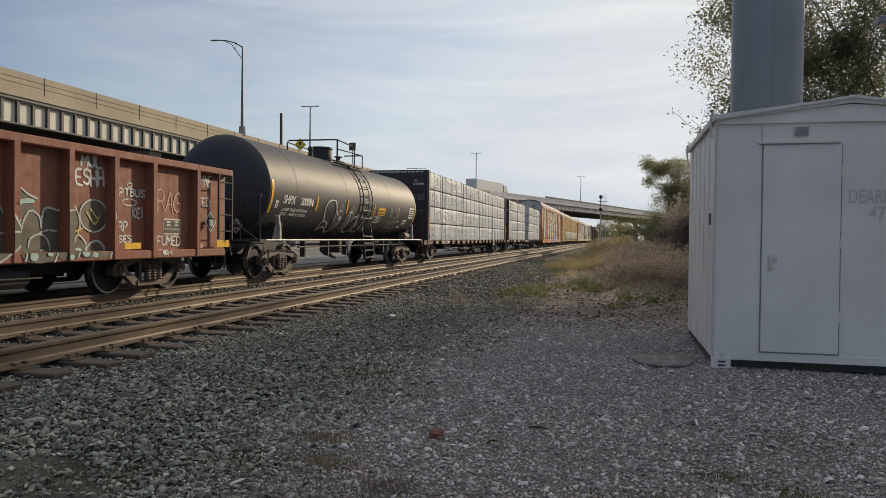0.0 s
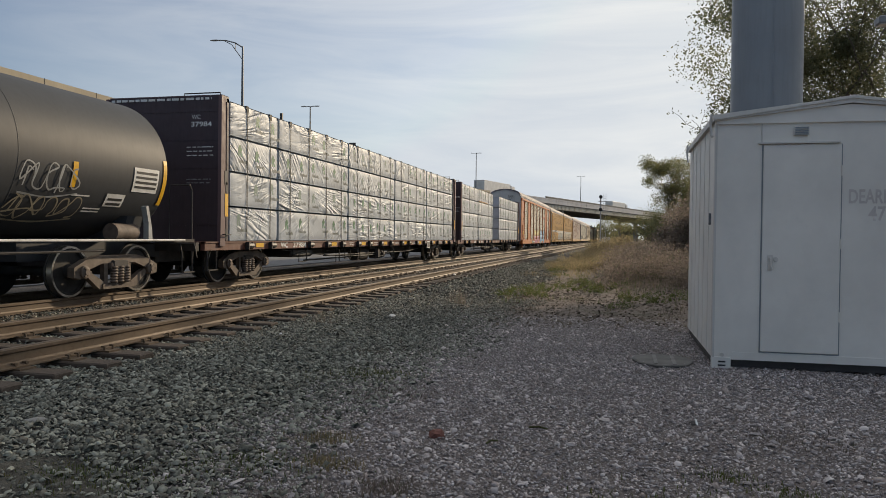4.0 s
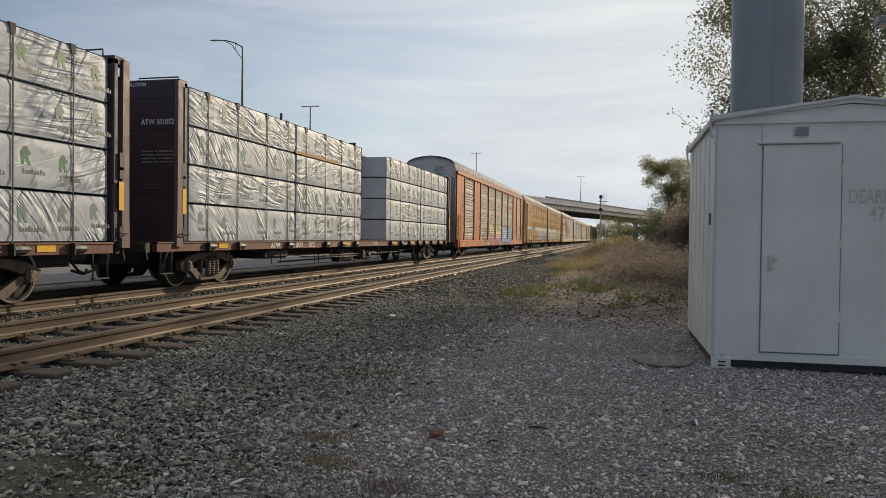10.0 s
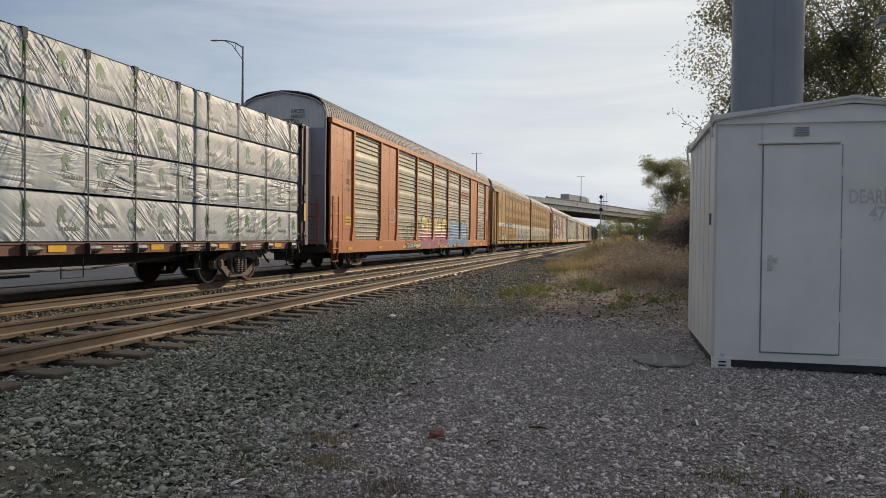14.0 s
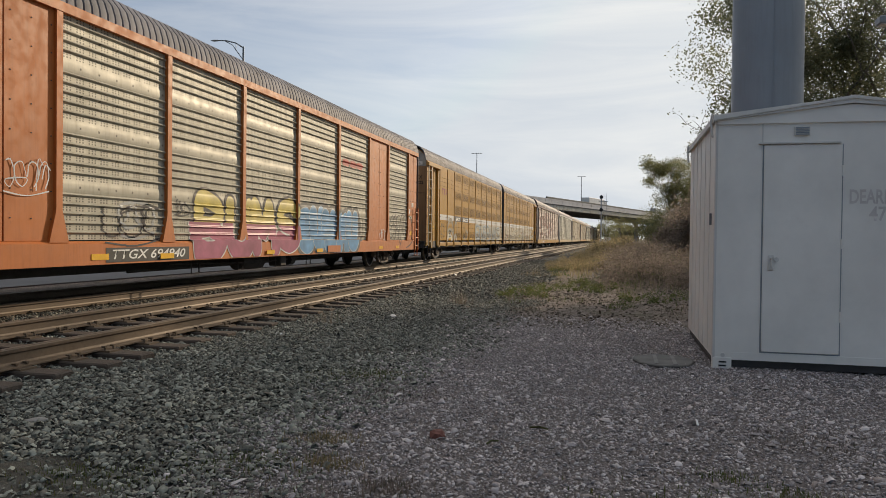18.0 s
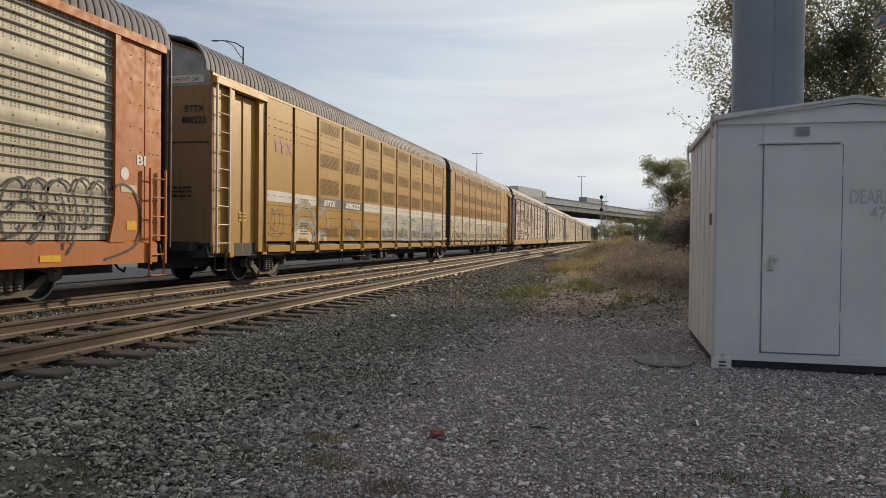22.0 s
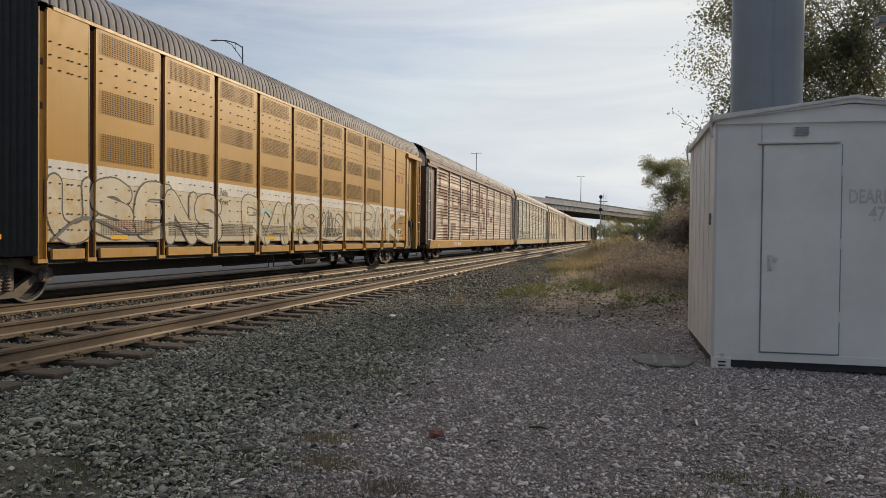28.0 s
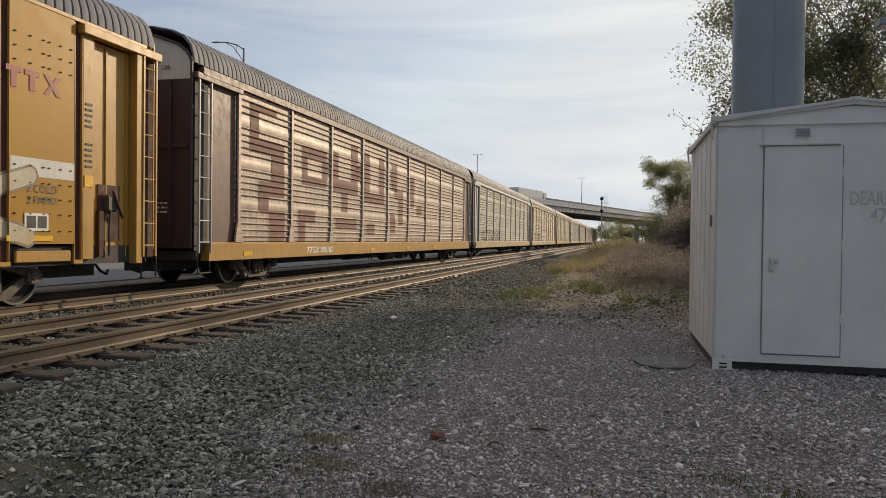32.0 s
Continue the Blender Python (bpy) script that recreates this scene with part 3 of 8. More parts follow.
def bubble_letters(y0, y1, z0, z1, seed, n=5):
    """Closed outlines of swollen, lobed, leaning shapes side by side."""
    r = random.Random(seed)
    w, out = (y1 - y0) / n, []
    for i in range(n):
        lean, up, k = r.uniform(-.2, .25), r.uniform(-.05, .06), r.uniform(1.05, 1.25)
        m, t0, o = r.choice((7, 8, 9, 10)), r.uniform(0, 6.28), []
        notch = r.sample(range(m), 2 if m < 9 else 3)
        for j in range(m):
            t = t0 + 6.283 * (j + r.uniform(-.22, .22)) / m
            rad = r.uniform(.16, .3) if j in notch else r.uniform(.46, .62)
            c, d = math.cos(t) * rad, math.sin(t) * rad
            q = max(abs(math.cos(t)), abs(math.sin(t))) ** -.55
            o.append((y0 + (i + .5 + c * k * q + lean * d) * w, z0 + (.5 + up + d * q * .95) * (z1 - z0)))
        out.append(o)
    return out


def inner_marks(outs):
    """Small eyes inside the letters."""
    res = []
    for o in outs:
        cy, cz = sum(p[0] for p in o) / len(o), sum(p[1] for p in o) / len(o)
        w = (max(p[0] for p in o) - min(p[0] for p in o)) * .09
        h = (max(p[1] for p in o) - min(p[1] for p in o)) * .10
        res.append([(cy + w * math.cos(a), cz + h * 1.6 + h * math.sin(a)) for a in (0, 1.26, 2.51, 3.77, 5.03)])
    return res


def graffiti(car, skin, outlines, material, w=0.05, closed=False, label=""):
    """Sprayed lines: one part for each closed letter, or one for a whole tag."""
    m = Mesh()
    eyes = inner_marks(outlines) if closed else []
    for k, o in enumerate(outlines):
        ribbon(m, curve_through(o, 0.035, closed), w, skin, .012 + k * .0007, rise=.00008)
        if closed:
            ribbon(m, curve_through(eyes[k], 0.035, True), w, skin, .012 + (k + len(eyes)) * .0007, rise=.00008)
            part("graffiti_outline", m, material, car, label)
            m = Mesh()
    if not closed:
        part("graffiti", m, material, car, label)


def fill_patch(car, skin, outlines, material, cell=0.045, lift=0.004, label="", cuts=()):
    """Fills closed outlines with small faces that follow the surface."""
    for oi, o in enumerate(outlines):
        m = Mesh()
        poly = curve_through(o, 0.12, True)
        up, seen_at = lift + oi * .0008, {}

        def spans(z):
            xs = []
            for (ya, za), (yb, zb) in zip(poly, poly[1:] + poly[:1]):
                if (za - z) * (zb - z) < 0:
                    xs.append(ya + (z - za) / (zb - za) * (yb - ya))
            xs.sort()
            return list(zip(xs[::2], xs[1::2]))

        def at(x, a, z):
            key = (round(x, 4), round(a, 4), round(z, 4))
            if key not in seen_at:
                seen_at[key] = len(m.v)
                m.v.append((x, a, z))
            return seen_at[key]

        lo, hi = min(p[1] for p in poly), max(p[1] for p in poly)
        n = max(2, int((hi - lo) / cell))
        rows = [lo + (hi - lo) * (i + .02) / (n + .04) for i in range(n + 1)]
        for z, z2 in zip(rows, rows[1:]):
            s0, s1 = spans(z), spans(z2)
            if len(s0) != len(s1):
                s0 = s1 = spans((z + z2) / 2)
            for (a0, b0), (a1, b1) in zip(s0, s1):
                mid = [c for c in cuts if max(a0, a1) < c < min(b0, b1)]
                for (p0, p1), (q0, q1) in zip(zip([a0] + mid, mid + [b0]), zip([a1] + mid, mid + [b1])):
                    c = (p0 + p1) / 2
                    x0, x1 = skin(c, z) + up, skin(c, z2) + up
                    m.f.append((at(x0, p0, z), at(x0, p1, z), at(x1, q1, z2), at(x1, q0, z2)))
        part("graffiti_letter", m, material, car, label)


def spray_fill(car, skin, strokes, w, material, lift=.004, cell=.02, cuts=(), low=.0, high=9.0, label=""):
    """Fat sprayed strokes as one sheet of narrow strips that follows the surface."""
    a, b = [], []
    for o in strokes:
        q = curve_through(o, .07)
        a += q[:-1]
        b += q[1:]
    a, b = np.array(a), np.array(b)
    d = b - a
    n2 = np.maximum((d * d).sum(1), 1e-9)
    lo, hi = max(low, min(a[:, 1].min(), b[:, 1].min()) - w / 2), min(high, max(a[:, 1].max(), b[:, 1].max()) + w / 2)
    ys = np.arange(min(a[:, 0].min(), b[:, 0].min()) - w / 2, max(a[:, 0].max(), b[:, 0].max()) + w / 2 + .009, .009)
    m, n = Mesh(), max(1, int((hi - lo) / cell))
    h = (hi - lo) / n

    def runs(z):
        px, pz = ys[:, None] - a[None, :, 0], z - a[None, :, 1]
        t = np.clip((px * d[:, 0] + pz * d[:, 1]) / n2, 0, 1)
        near = np.hypot(px - t * d[:, 0], pz - t * d[:, 1]).min(1) < w / 2
        e = np.flatnonzero(np.diff(np.concatenate([[0], near.astype(int), [0]])))
        return [(ys[i0] - .0045, ys[i1 - 1] + .0045) for i0, i1 in zip(e[::2], e[1::2])]

    rows = [runs(lo + i * h) for i in range(n + 1)]
    for i in range(n):
        z, r0, r1 = lo + i * h, rows[i], rows[i + 1]
        if len(r0) != len(r1) or any(max(p[0], q[0]) > min(p[1], q[1]) for p, q in zip(r0, r1)):
            r0 = r1 = runs(z + h / 2)
        for (p0, p1), (q0, q1) in zip(r0, r1):
            mid = [c for c in cuts if max(p0, q0) < c < min(p1, q1)]
            for (a0, a1), (b0, b1) in zip(zip([p0] + mid, mid + [p1]), zip([q0] + mid, mid + [q1])):
                c = (a0 + a1 + b0 + b1) / 4
                x0, x1 = skin(c, z) + lift, skin(c, z + h) + lift
                m.add([(x0, a0, z), (x0, a1, z), (x1, b1, z + h), (x1, b0, z + h)], [(0, 1, 2, 3)])
    if m.f:
        part("graffiti_letter", m.data("graffiti_letter", material, 0, False), None, car, label)


# bones of fat sprayed letters in a unit square
BONES = {
    "B": [[(.05, 0), (.05, 1), (.6, 1), (.85, .78), (.6, .55), (.15, .52)], [(.6, .55), (.95, .3), (.65, 0), (.05, 0)]],
    "U": [[(.05, 1), (.05, .3), (.3, 0), (.7, 0), (.95, .3), (.95, 1)]],
    "M": [[(0, 0), (.12, 1), (.5, .4), (.88, 1), (1, 0)]],
    "S": [[(.95, .85), (.6, 1), (.15, .9), (.1, .62), (.5, .5), (.9, .38), (.9, .12), (.5, 0), (.05, .12)]],
    "E": [[(.95, 1), (.2, .98), (.02, .5), (.2, .02), (.95, 0)], [(.05, .5), (.7, .5)]],
    "N": [[(0, 0), (.05, 1), (.5, .5), (.92, 0), (1, 1)]],
    "R": [[(.03, 0), (.03, 1), (.7, 1), (.9, .75), (.6, .5), (.05, .48)], [(.5, .48), (1, 0)]],
    "A": [[(0, 0), (.25, .5), (.5, 1), (.75, .5), (1, 0)], [(.22, .36), (.78, .36)]],
    "P": [[(.03, 0), (.03, 1), (.7, 1), (.95, .75), (.65, .45), (.05, .45)]],
    "T": [[(0, 1), (1, 1)], [(.5, 1), (.45, 0)]],
    "K": [[(.03, 0), (.03, 1)], [(1, 1), (.08, .45), (1, 0)]],
    "W": [[(0, 1), (.2, .05), (.5, .7), (.8, .05), (1, 1)]],
    "L": [[(.1, 1), (.05, 0), (.95, 0)]],
    "H": [[(.05, 0), (.05, 1)], [(.05, .5), (.95, .5)], [(.95, 0), (.95, 1)]],
    "D": [[(.05, 0), (.05, 1), (.6, .95), (.95, .5), (.6, .05), (.05, 0)]],
    "F": [[(.1, 0), (.1, 1), (.95, 1)], [(.1, .52), (.75, .52)]],
    "I": [[(.5, 0), (.5, 1)]],
    "G": [[(.95, .85), (.5, 1), (.05, .6), (.1, .2), (.5, 0), (.95, .15), (.95, .45), (.55, .45)]],
    "C": [[(.95, .85), (.5, 1), (.05, .6), (.1, .2), (.5, 0), (.95, .15)]],
}


def spray_word(car, skin, word, y0, y1, z0, z1, fat, fill, line, rim=.045, cuts=(), lift=.004, seed=1, cell=.02, low=.0, high=9.0):
    """A row of fat letters with a darker rim, each leaning its own way."""
    r = random.Random(seed)
    w = (y1 - y0) / len(word)
    for k, c in enumerate(word):
        lean, up = r.uniform(-.12, .16) * w, r.uniform(-.06, .06) * (z1 - z0)
        ob = [[(y0 + k * w + fat * .4 + a * (w - fat * .55) + lean * b, z0 + fat / 2 + up + b * (z1 - z0 - fat)) for a, b in o] for o in BONES[c]]
        if line:
            spray_fill(car, skin, ob, fat + 2 * rim, line, lift + k * .0018, cell, cuts, low, high)
        if fill:
            spray_fill(car, skin, ob, fat, fill, lift + k * .0018 + .0009, cell, cuts, low, high)


# ---------- ground ----------
NEAR_X, FAR_X, NEAR_Z, FAR_Z, HALF = -5.844, -9.865, 0.27, 0.17, 0.7525


def smooth01(t):
    t = min(max(t, 0.0), 1.0)
    return t * t * (3 - 2 * t)


def ground_z(x, y):
    """Height of the earth: a low bed under the tracks, flat gravel beside it."""
    if x > -4.4:
        bed = 0.03 * (1 - smooth01((x + 4.4) / 2.1))
    elif x > -7.4:
        bed = 0.03
    elif x > -11.4:
        bed = 0.03 - 0.05 * smooth01((-7.4 - x) / 0.9)
    else:
        bed = -0.02 + 0.025 * smooth01((-11.4 - x) / 1.0)
    bed += 0.03 * noise.noise((x * 0.5, y * 0.5, 0)) * (1 if x > -4.4 else 0.2)
    if x > -1.5 and y > 12:
        bed += 0.5 * smooth01((y - 13) / 16) * smooth01((x + 1.5) / 3.0)
    return bed


def spread(a, b, near, grow):
    """Steps from a to b that widen away from zero."""
    out, p, s = [0.0], 0.0, near
    while p < b:
        p += s
        s *= grow
        out.append(min(p, b))
    p, s, neg = 0.0, near, []
    while p > a:
        p -= s
        s *= grow
        neg.append(max(p, a))
    return sorted(set(neg[::-1] + out))


gx = [v - 3.5 for v in spread(-2500, 2500, 0.16, 1.09)]
gy = [v + 6.0 for v in spread(-900, 3500, 0.22, 1.07)]
g = Mesh()
g.sheet([[(x, y, ground_z(x, y)) for x in gx] for y in gy])
ground = solid("ground", g, M["ground"], "grey gravel, dark ballast with shade-black gaps, and brown dirt ground", "ground", "structure", smooth=60)

road = Mesh()
road.sheet([[(-28.5, y, 0.03), (-24, y, 0.06), (-18, y, 0.08), (-13.4, y, 0.035), (-13.4, y, -0.06)] for y in (-900, -60, -20, 0, 20, 40, 80, 160, 900)])
solid("road", road, M["asphalt"], "worn pale grey asphalt service road beyond the tracks", "road", "structure", smooth=40)
kerb = Mesh()
kerb.box(-28.75, -28.5, -900, 900, -0.05, 0.2, 0.02)
solid("kerb", kerb, M["grey_concrete"], "low concrete kerb along the service road", "kerb", "structure")


def stone_field(n, pts, sizes, seed, squash=0.6, faces8=False):
    """Many angular stones in one mesh: verts and faces by numpy."""
    rs = np.random.RandomState(seed)
    if faces8:
        base = np.array([(1, 0, 0), (-1, 0, 0), (0, 1, 0), (0, -1, 0), (0, 0, 1), (0, 0, -1)], float)
        tri = np.array([(0, 2, 4), (2, 1, 4), (1, 3, 4), (3, 0, 4), (2, 0, 5), (1, 2, 5), (3, 1, 5), (0, 3, 5)])
    else:
        base = np.array([(-1, -1, -.7), (1, -1, -.7), (1, 1, -.7), (-1, 1, -.7), (-.75, -.8, .7), (.8, -.7, .8), (.7, .75, .65), (-.7, .8, .75)], float) * 0.72
        tri = np.array([(4, 5, 6), (4, 6, 7), (0, 1, 5), (0, 5, 4), (1, 2, 6), (1, 6, 5), (2, 3, 7), (2, 7, 6), (3, 0, 4), (3, 4, 7)])
    k = len(base)
    v = base[None] * (1 + rs.uniform(-.38, .38, (n, k, 3)))
    v = v * (sizes[:, None, None] * np.stack([rs.uniform(.8, 1.7, n), rs.uniform(.65, 1.1, n), rs.uniform(.6, 1.15, n) * squash], -1)[:, None, :])
    a, b, c = rs.uniform(0, 6.28, n), rs.normal(0, .42, n), rs.normal(0, .42, n)
    ca, sa, cb, sb, cc, sc = np.cos(a), np.sin(a), np.cos(b), np.sin(b), np.cos(c), np.sin(c)
    x, y, z = v[..., 0], v[..., 1], v[..., 2]
    y, z = y * cb[:, None] - z * sb[:, None], y * sb[:, None] + z * cb[:, None]
    x, z = x * cc[:, None] + z * sc[:, None], -x * sc[:, None] + z * cc[:, None]
    x, y = x * ca[:, None] - y * sa[:, None], x * sa[:, None] + y * ca[:, None]
    v = np.stack([x, y, z], -1) + pts[:, None, :]
    f = (tri[None] + (np.arange(n) * k)[:, None, None]).reshape(-1, 3)
    return v.reshape(-1, 3), f


def stuff_mesh(name, v, f, material, label, category):
    me = bpy.data.meshes.new(name)
    me.vertices.add(len(v))
    me.vertices.foreach_set("co", v.astype(np.float32).ravel())
    w = f.shape[1]
    me.loops.add(f.size)
    me.loops.foreach_set("vertex_index", f.astype(np.int32).ravel())
    me.polygons.add(len(f))
    me.polygons.foreach_set("loop_start", (np.arange(len(f)) * w).astype(np.int32))
    me.polygons.foreach_set("loop_total", np.full(len(f), w, np.int32))
    me.update()
    me.validate()
    me.materials.append(material)
    return tagged(new(name, me), label, category, kind="stuff")


def scatter(x0, x1, y0, y1, pitch, size, seed, keep, lift=0.3):
    """Stone places on a jittered net, thinned by keep(x, y)."""
    rs = np.random.RandomState(seed)
    nx, ny = int((x1 - x0) / pitch), int((y1 - y0) / pitch)
    X, Y = np.meshgrid(np.linspace(x0, x1, nx), np.linspace(y0, y1, ny))
    X = X.ravel() + rs.uniform(-.5, .5, X.size) * pitch
    Y = Y.ravel() + rs.uniform(-.5, .5, Y.size) * pitch
    u = rs.uniform(0, 1, X.size)
    ok = keep(X, Y) > u
    X, Y = X[ok], Y[ok]
    s = size * np.clip(rs.lognormal(0, .32, X.size), .45, 1.9) * 0.5
    Z = np.array([ground_z(a, b) for a, b in zip(X, Y)]) + s * lift * rs.uniform(-1.2, 2.2, X.size)
    return np.stack([X, Y, Z], -1), s


def wobble(Y):
    return 0.28 * np.sin(Y * 0.9) + 0.18 * np.sin(Y * 2.3 + 1) - 0.1


def seen(X, Y):
    """Only the ground before the camera."""
    a = np.degrees(np.arctan2(X, Y))
    return (a > -50) & (a < 21)




# ---------- tracks ----------
RAIL = [(-.075, -.17), (.075, -.17), (.075, -.158), (.02, -.14), (.011, -.12), (.011, -.05), (.036, -.035), (.037, -.008), (.028, 0),
        (-.028, 0), (-.037, -.008), (-.036, -.035), (-.011, -.05), (-.011, -.12), (-.02, -.14), (-.075, -.158)]


def rail_run(x, z, label):
    th = thing("rail", label, "rail", "running rails")
    m = Mesh()
    m.along([(x + a, z + b) for a, b in RAIL], -30, 900)
    part("rail_web", m, M["rail"], th)
    t = Mesh()
    t.box(x - .027, x + .027, -30, 900, z - .004, z + .003)
    part("rail_head", t, M["railtop"], th, "brighter worn running surface")


for cx, cz in ((NEAR_X, NEAR_Z), (FAR_X, FAR_Z)):
    for s in (-1, 1):
        rail_run(cx + s * HALF, cz, "rusty brown steel rail with a worn running surface")

tie_me = Mesh().box(-1.30, 1.30, -.115, .115, -.18, 0, .012).data("tie", M["tie"])
pl = Mesh().box(-.18, .18, -.09, .09, 0, .016)
for s in (-1, 1):
    for q in (-.06, .06):
        pl.tube([(s * .105, q, .014), (s * .105, q, .05)], .012, 6)
        pl.box(s * .105 - .022 - s * .012, s * .105 + .022 - s * .012, q - .015, q + .015, .045, .06)
plate_me = pl.data("tie_plate", M["rail"])
track = thing("track_near", "creosoted wooden ties under rusty rails in dark ballast", "railway track", kind="structure")
rt = random.Random(5)
for i in range(86):
    y = -1.2 + i * 0.545
    t = part("tie", tie_me, None, track, at=(NEAR_X + rt.uniform(-.05, .05), y + rt.uniform(-.03, .03), NEAR_Z - .186 + rt.uniform(-.006, .004)))
    t.rotation_euler = (0, 0, rt.uniform(-.02, .02))
    for s in (-1, 1):
        part("tie_plate", plate_me, None, t, at=(s * HALF, 0, 0))
far = Mesh()
for i in range(500):
    y = -1.2 + (86 + i) * 0.545
    far.box(NEAR_X - 1.3, NEAR_X + 1.3, y - .11, y + .11, NEAR_Z - .36, NEAR_Z - .186)
tagged(part("tie_run", far, M["tie"], track, "distant wooden ties"), kind="stuff")
track2 = thing("track_far", "wooden ties half buried in pale brown ballast", "railway track", kind="structure")
for i in range(70):
    y = 1.0 + i * 0.545
    part("tie", tie_me, None, track2, at=(FAR_X + rt.uniform(-.05, .05), y, FAR_Z - .186))
far = Mesh()
for i in range(400):
    y = 1.0 + (70 + i) * 0.545
    far.box(FAR_X - 1.3, FAR_X + 1.3, y - .11, y + .11, FAR_Z - .36, FAR_Z - .186)
tagged(part("tie_run", far, M["tie"], track2, "distant wooden ties"), kind="stuff")

# ---------- signal shed ----------
SHED = thing("signal_shed", "pale grey steel signal equipment shed on gravel", "shed", at=(0.921, 7.716, 0))
SHED.rotation_euler = (0, 0, radians(0.2))
SW, SD, SH = 2.43, 2.62, 2.472
w = Mesh()
w.box(0, SW, 0, .05, .1, SH)
part("front_wall", w, M["shed"], SHED)
w = Mesh()
w.box(0, .05, .052, SD, .1, SH)
side = part("side_wall", w, M["shed_side"], SHED)
for k in range(1, 6):
    w = Mesh()
    w.box(-.006, 0, .05 + k * .43, .06 + k * .43, .12, SH - .02)
    part("wall_rib", w, M["shed_side"], side)
w = Mesh()
w.box(SW - .05, SW, .052, SD, .1, SH)
part("side_wall", w, M["shed_side"], SHED)
w = Mesh()
w.box(.052, SW - .052, SD - .05, SD, .1, SH)
part("back_wall", w, M["shed_side"], SHED)
w = Mesh()
w.box(-.01, .012, -.012, .06, .1, SH)
part("corner_trim", w, M["shed_trim"], SHED)
base = Mesh()
base.box(.02, SW - .02, .04, SD - .02, .02, .1)
part("base_frame", base, M["dark"], SHED, "dark recessed base")
foot = Mesh()
foot.box(-.012, .17, -.014, .05, .0, .118, .006)
ft = part("corner_foot", foot, M["shed"], SHED)
for k in range(2):
    sl = Mesh()
    sl.box(.05, .12, -.019, -.012, .028 + k * .036, .043 + k * .036)
    part("slot", sl, M["black"], ft)
bo = Mesh()
bo.lathe([(-.02, .02), (-.005, .02)], "y", 12, (.085, 0, .14))
part("bolt", bo, M["shed_trim"], SHED)
skirt = Mesh()
skirt.box(.17, SW, -.006, .0, .095, .17)
part("skirt_trim", skirt, M["shed"], SHED)
# gable roof, ridge runs back from the front
roof = Mesh()
RW, RH = SW / 2, .125
prof = [(-.035, SH - .03), (-.035, SH + .03), (RW, SH + RH + .05), (SW + .035, SH + .03), (SW + .035, SH - .03), (RW, SH + RH - .01)]
roof.along(prof, -.06, SD + .08)
part("roof", roof, M["shed_trim"], SHED, "low gabled steel roof")
gable = Mesh()
gable.along([(.0, SH - .06), (SW, SH - .06), (SW, SH + .01), (RW, SH + RH - .02), (0, SH + .01)], -.03, .0)
part("gable", gable, M["shed"], SHED)
fl = Mesh()
fl.along([(-.04, SH - .02), (-.02, SH - .02), (RW, SH + RH + .03), (SW + .02, SH - .02), (SW + .04, SH - .02), (RW, SH + RH + .06)], -.075, -.058)
part("fascia", fl, M["shed_trim"], SHED)
# the door
dx0, dx1, dz0, dz1 = .437, 1.131, .188, 2.205
door = Mesh()
door.box(dx0, dx1, -.022, -.002, dz0, dz1, .006)
dr = part("door", door, M["shed"], SHED, "closed flush steel door")
gap = Mesh()
for b in ((dx0 - .012, dx0, dz0, dz1), (dx1, dx1 + .012, dz0, dz1), (dx0 - .012, dx1 + .012, dz0 - .012, dz0)):
    gap.box(b[0], b[1], -.005, -.001, b[2], b[3])
part("door_gap", gap, M["column"], dr)
head = Mesh()
head.box(dx0 - .05, dx1 - .02, -.045, .0, 2.212, 2.226)
part("drip_edge", head, M["shed_trim"], SHED)
hp = Mesh()
hp.box(dx0 + .048, dx0 + .098, -.032, -.022, .985, 1.135, .004)
hn = part("door_handle", hp, M["shed_trim"], dr)
hb = Mesh()
hb.tube([(dx0 + .073, -.032, 1.1), (dx0 + .073, -.066, 1.1), (dx0 + .073, -.07, 1.03), (dx0 + .085, -.07, .995)], .011, 8)
part("lever", hb, M["shed_trim"], hn)
pd = Mesh()
pd.lathe([(-.034, .022), (-.022, .024)], "y", 12, (dx0 + .125, 0, 1.09))
part("lock", pd, M["shed_trim"], dr)
for z in (.5, 1.2, 1.9):
    hs = Mesh()
    hs.tube([(dx1 + .004, -.026, z), (dx1 + .004, -.026, z + .1)], .008, 8)
    part("hinge", hs, M["shed"], dr)
vt = Mesh()
vt.box(.707, .84, -.03, -.004, 2.291, 2.375)
vv = part("vent_hood", vt, M["shed_trim"], SHED)
for k in range(5):
    vs_ = Mesh()
    vs_.box(.715, .832, -.036, -.029, 2.297 + k * .0155, 2.306 + k * .0155)
    part("vent_slat", vs_, M["column"], vv)
for x in (.422,):
    seam = Mesh()
    seam.box(x - .006, x + .006, -.008, 0, 2.228, SH - .06)
    part("wall_seam", seam, M["shed_trim"], SHED)
for word, x, z, wide in (("DEARBO", 1.197, 1.640, .455), ("477", 1.375, 1.478, .225)):
    letters(word, .185, M["stencil"], SHED, Matrix.Translation((x, -.004, z)) @ Matrix(((1, 0, 0, 0), (0, 0, -1, 0), (0, 1, 0, 0), (0, 0, 0, 1))), width=wide, bold=.004, label="faded grey stencilled lettering")
for yy in (.02, SD - .12):
    hook = Mesh()
    hook.tube([(-.045, yy, SH + .05), (-.055, yy, SH - .02), (-.045, yy, SH - .16), (-.03, yy, SH - .18)], .012, 8)
    part("lifting_eye", hook, M["shed_trim"], SHED)
lt = Mesh()
lt.box(-.022, 0, .30, .335, 1.43, 1.55, .004)
part("latch_plate", lt, M["pole"], SHED)

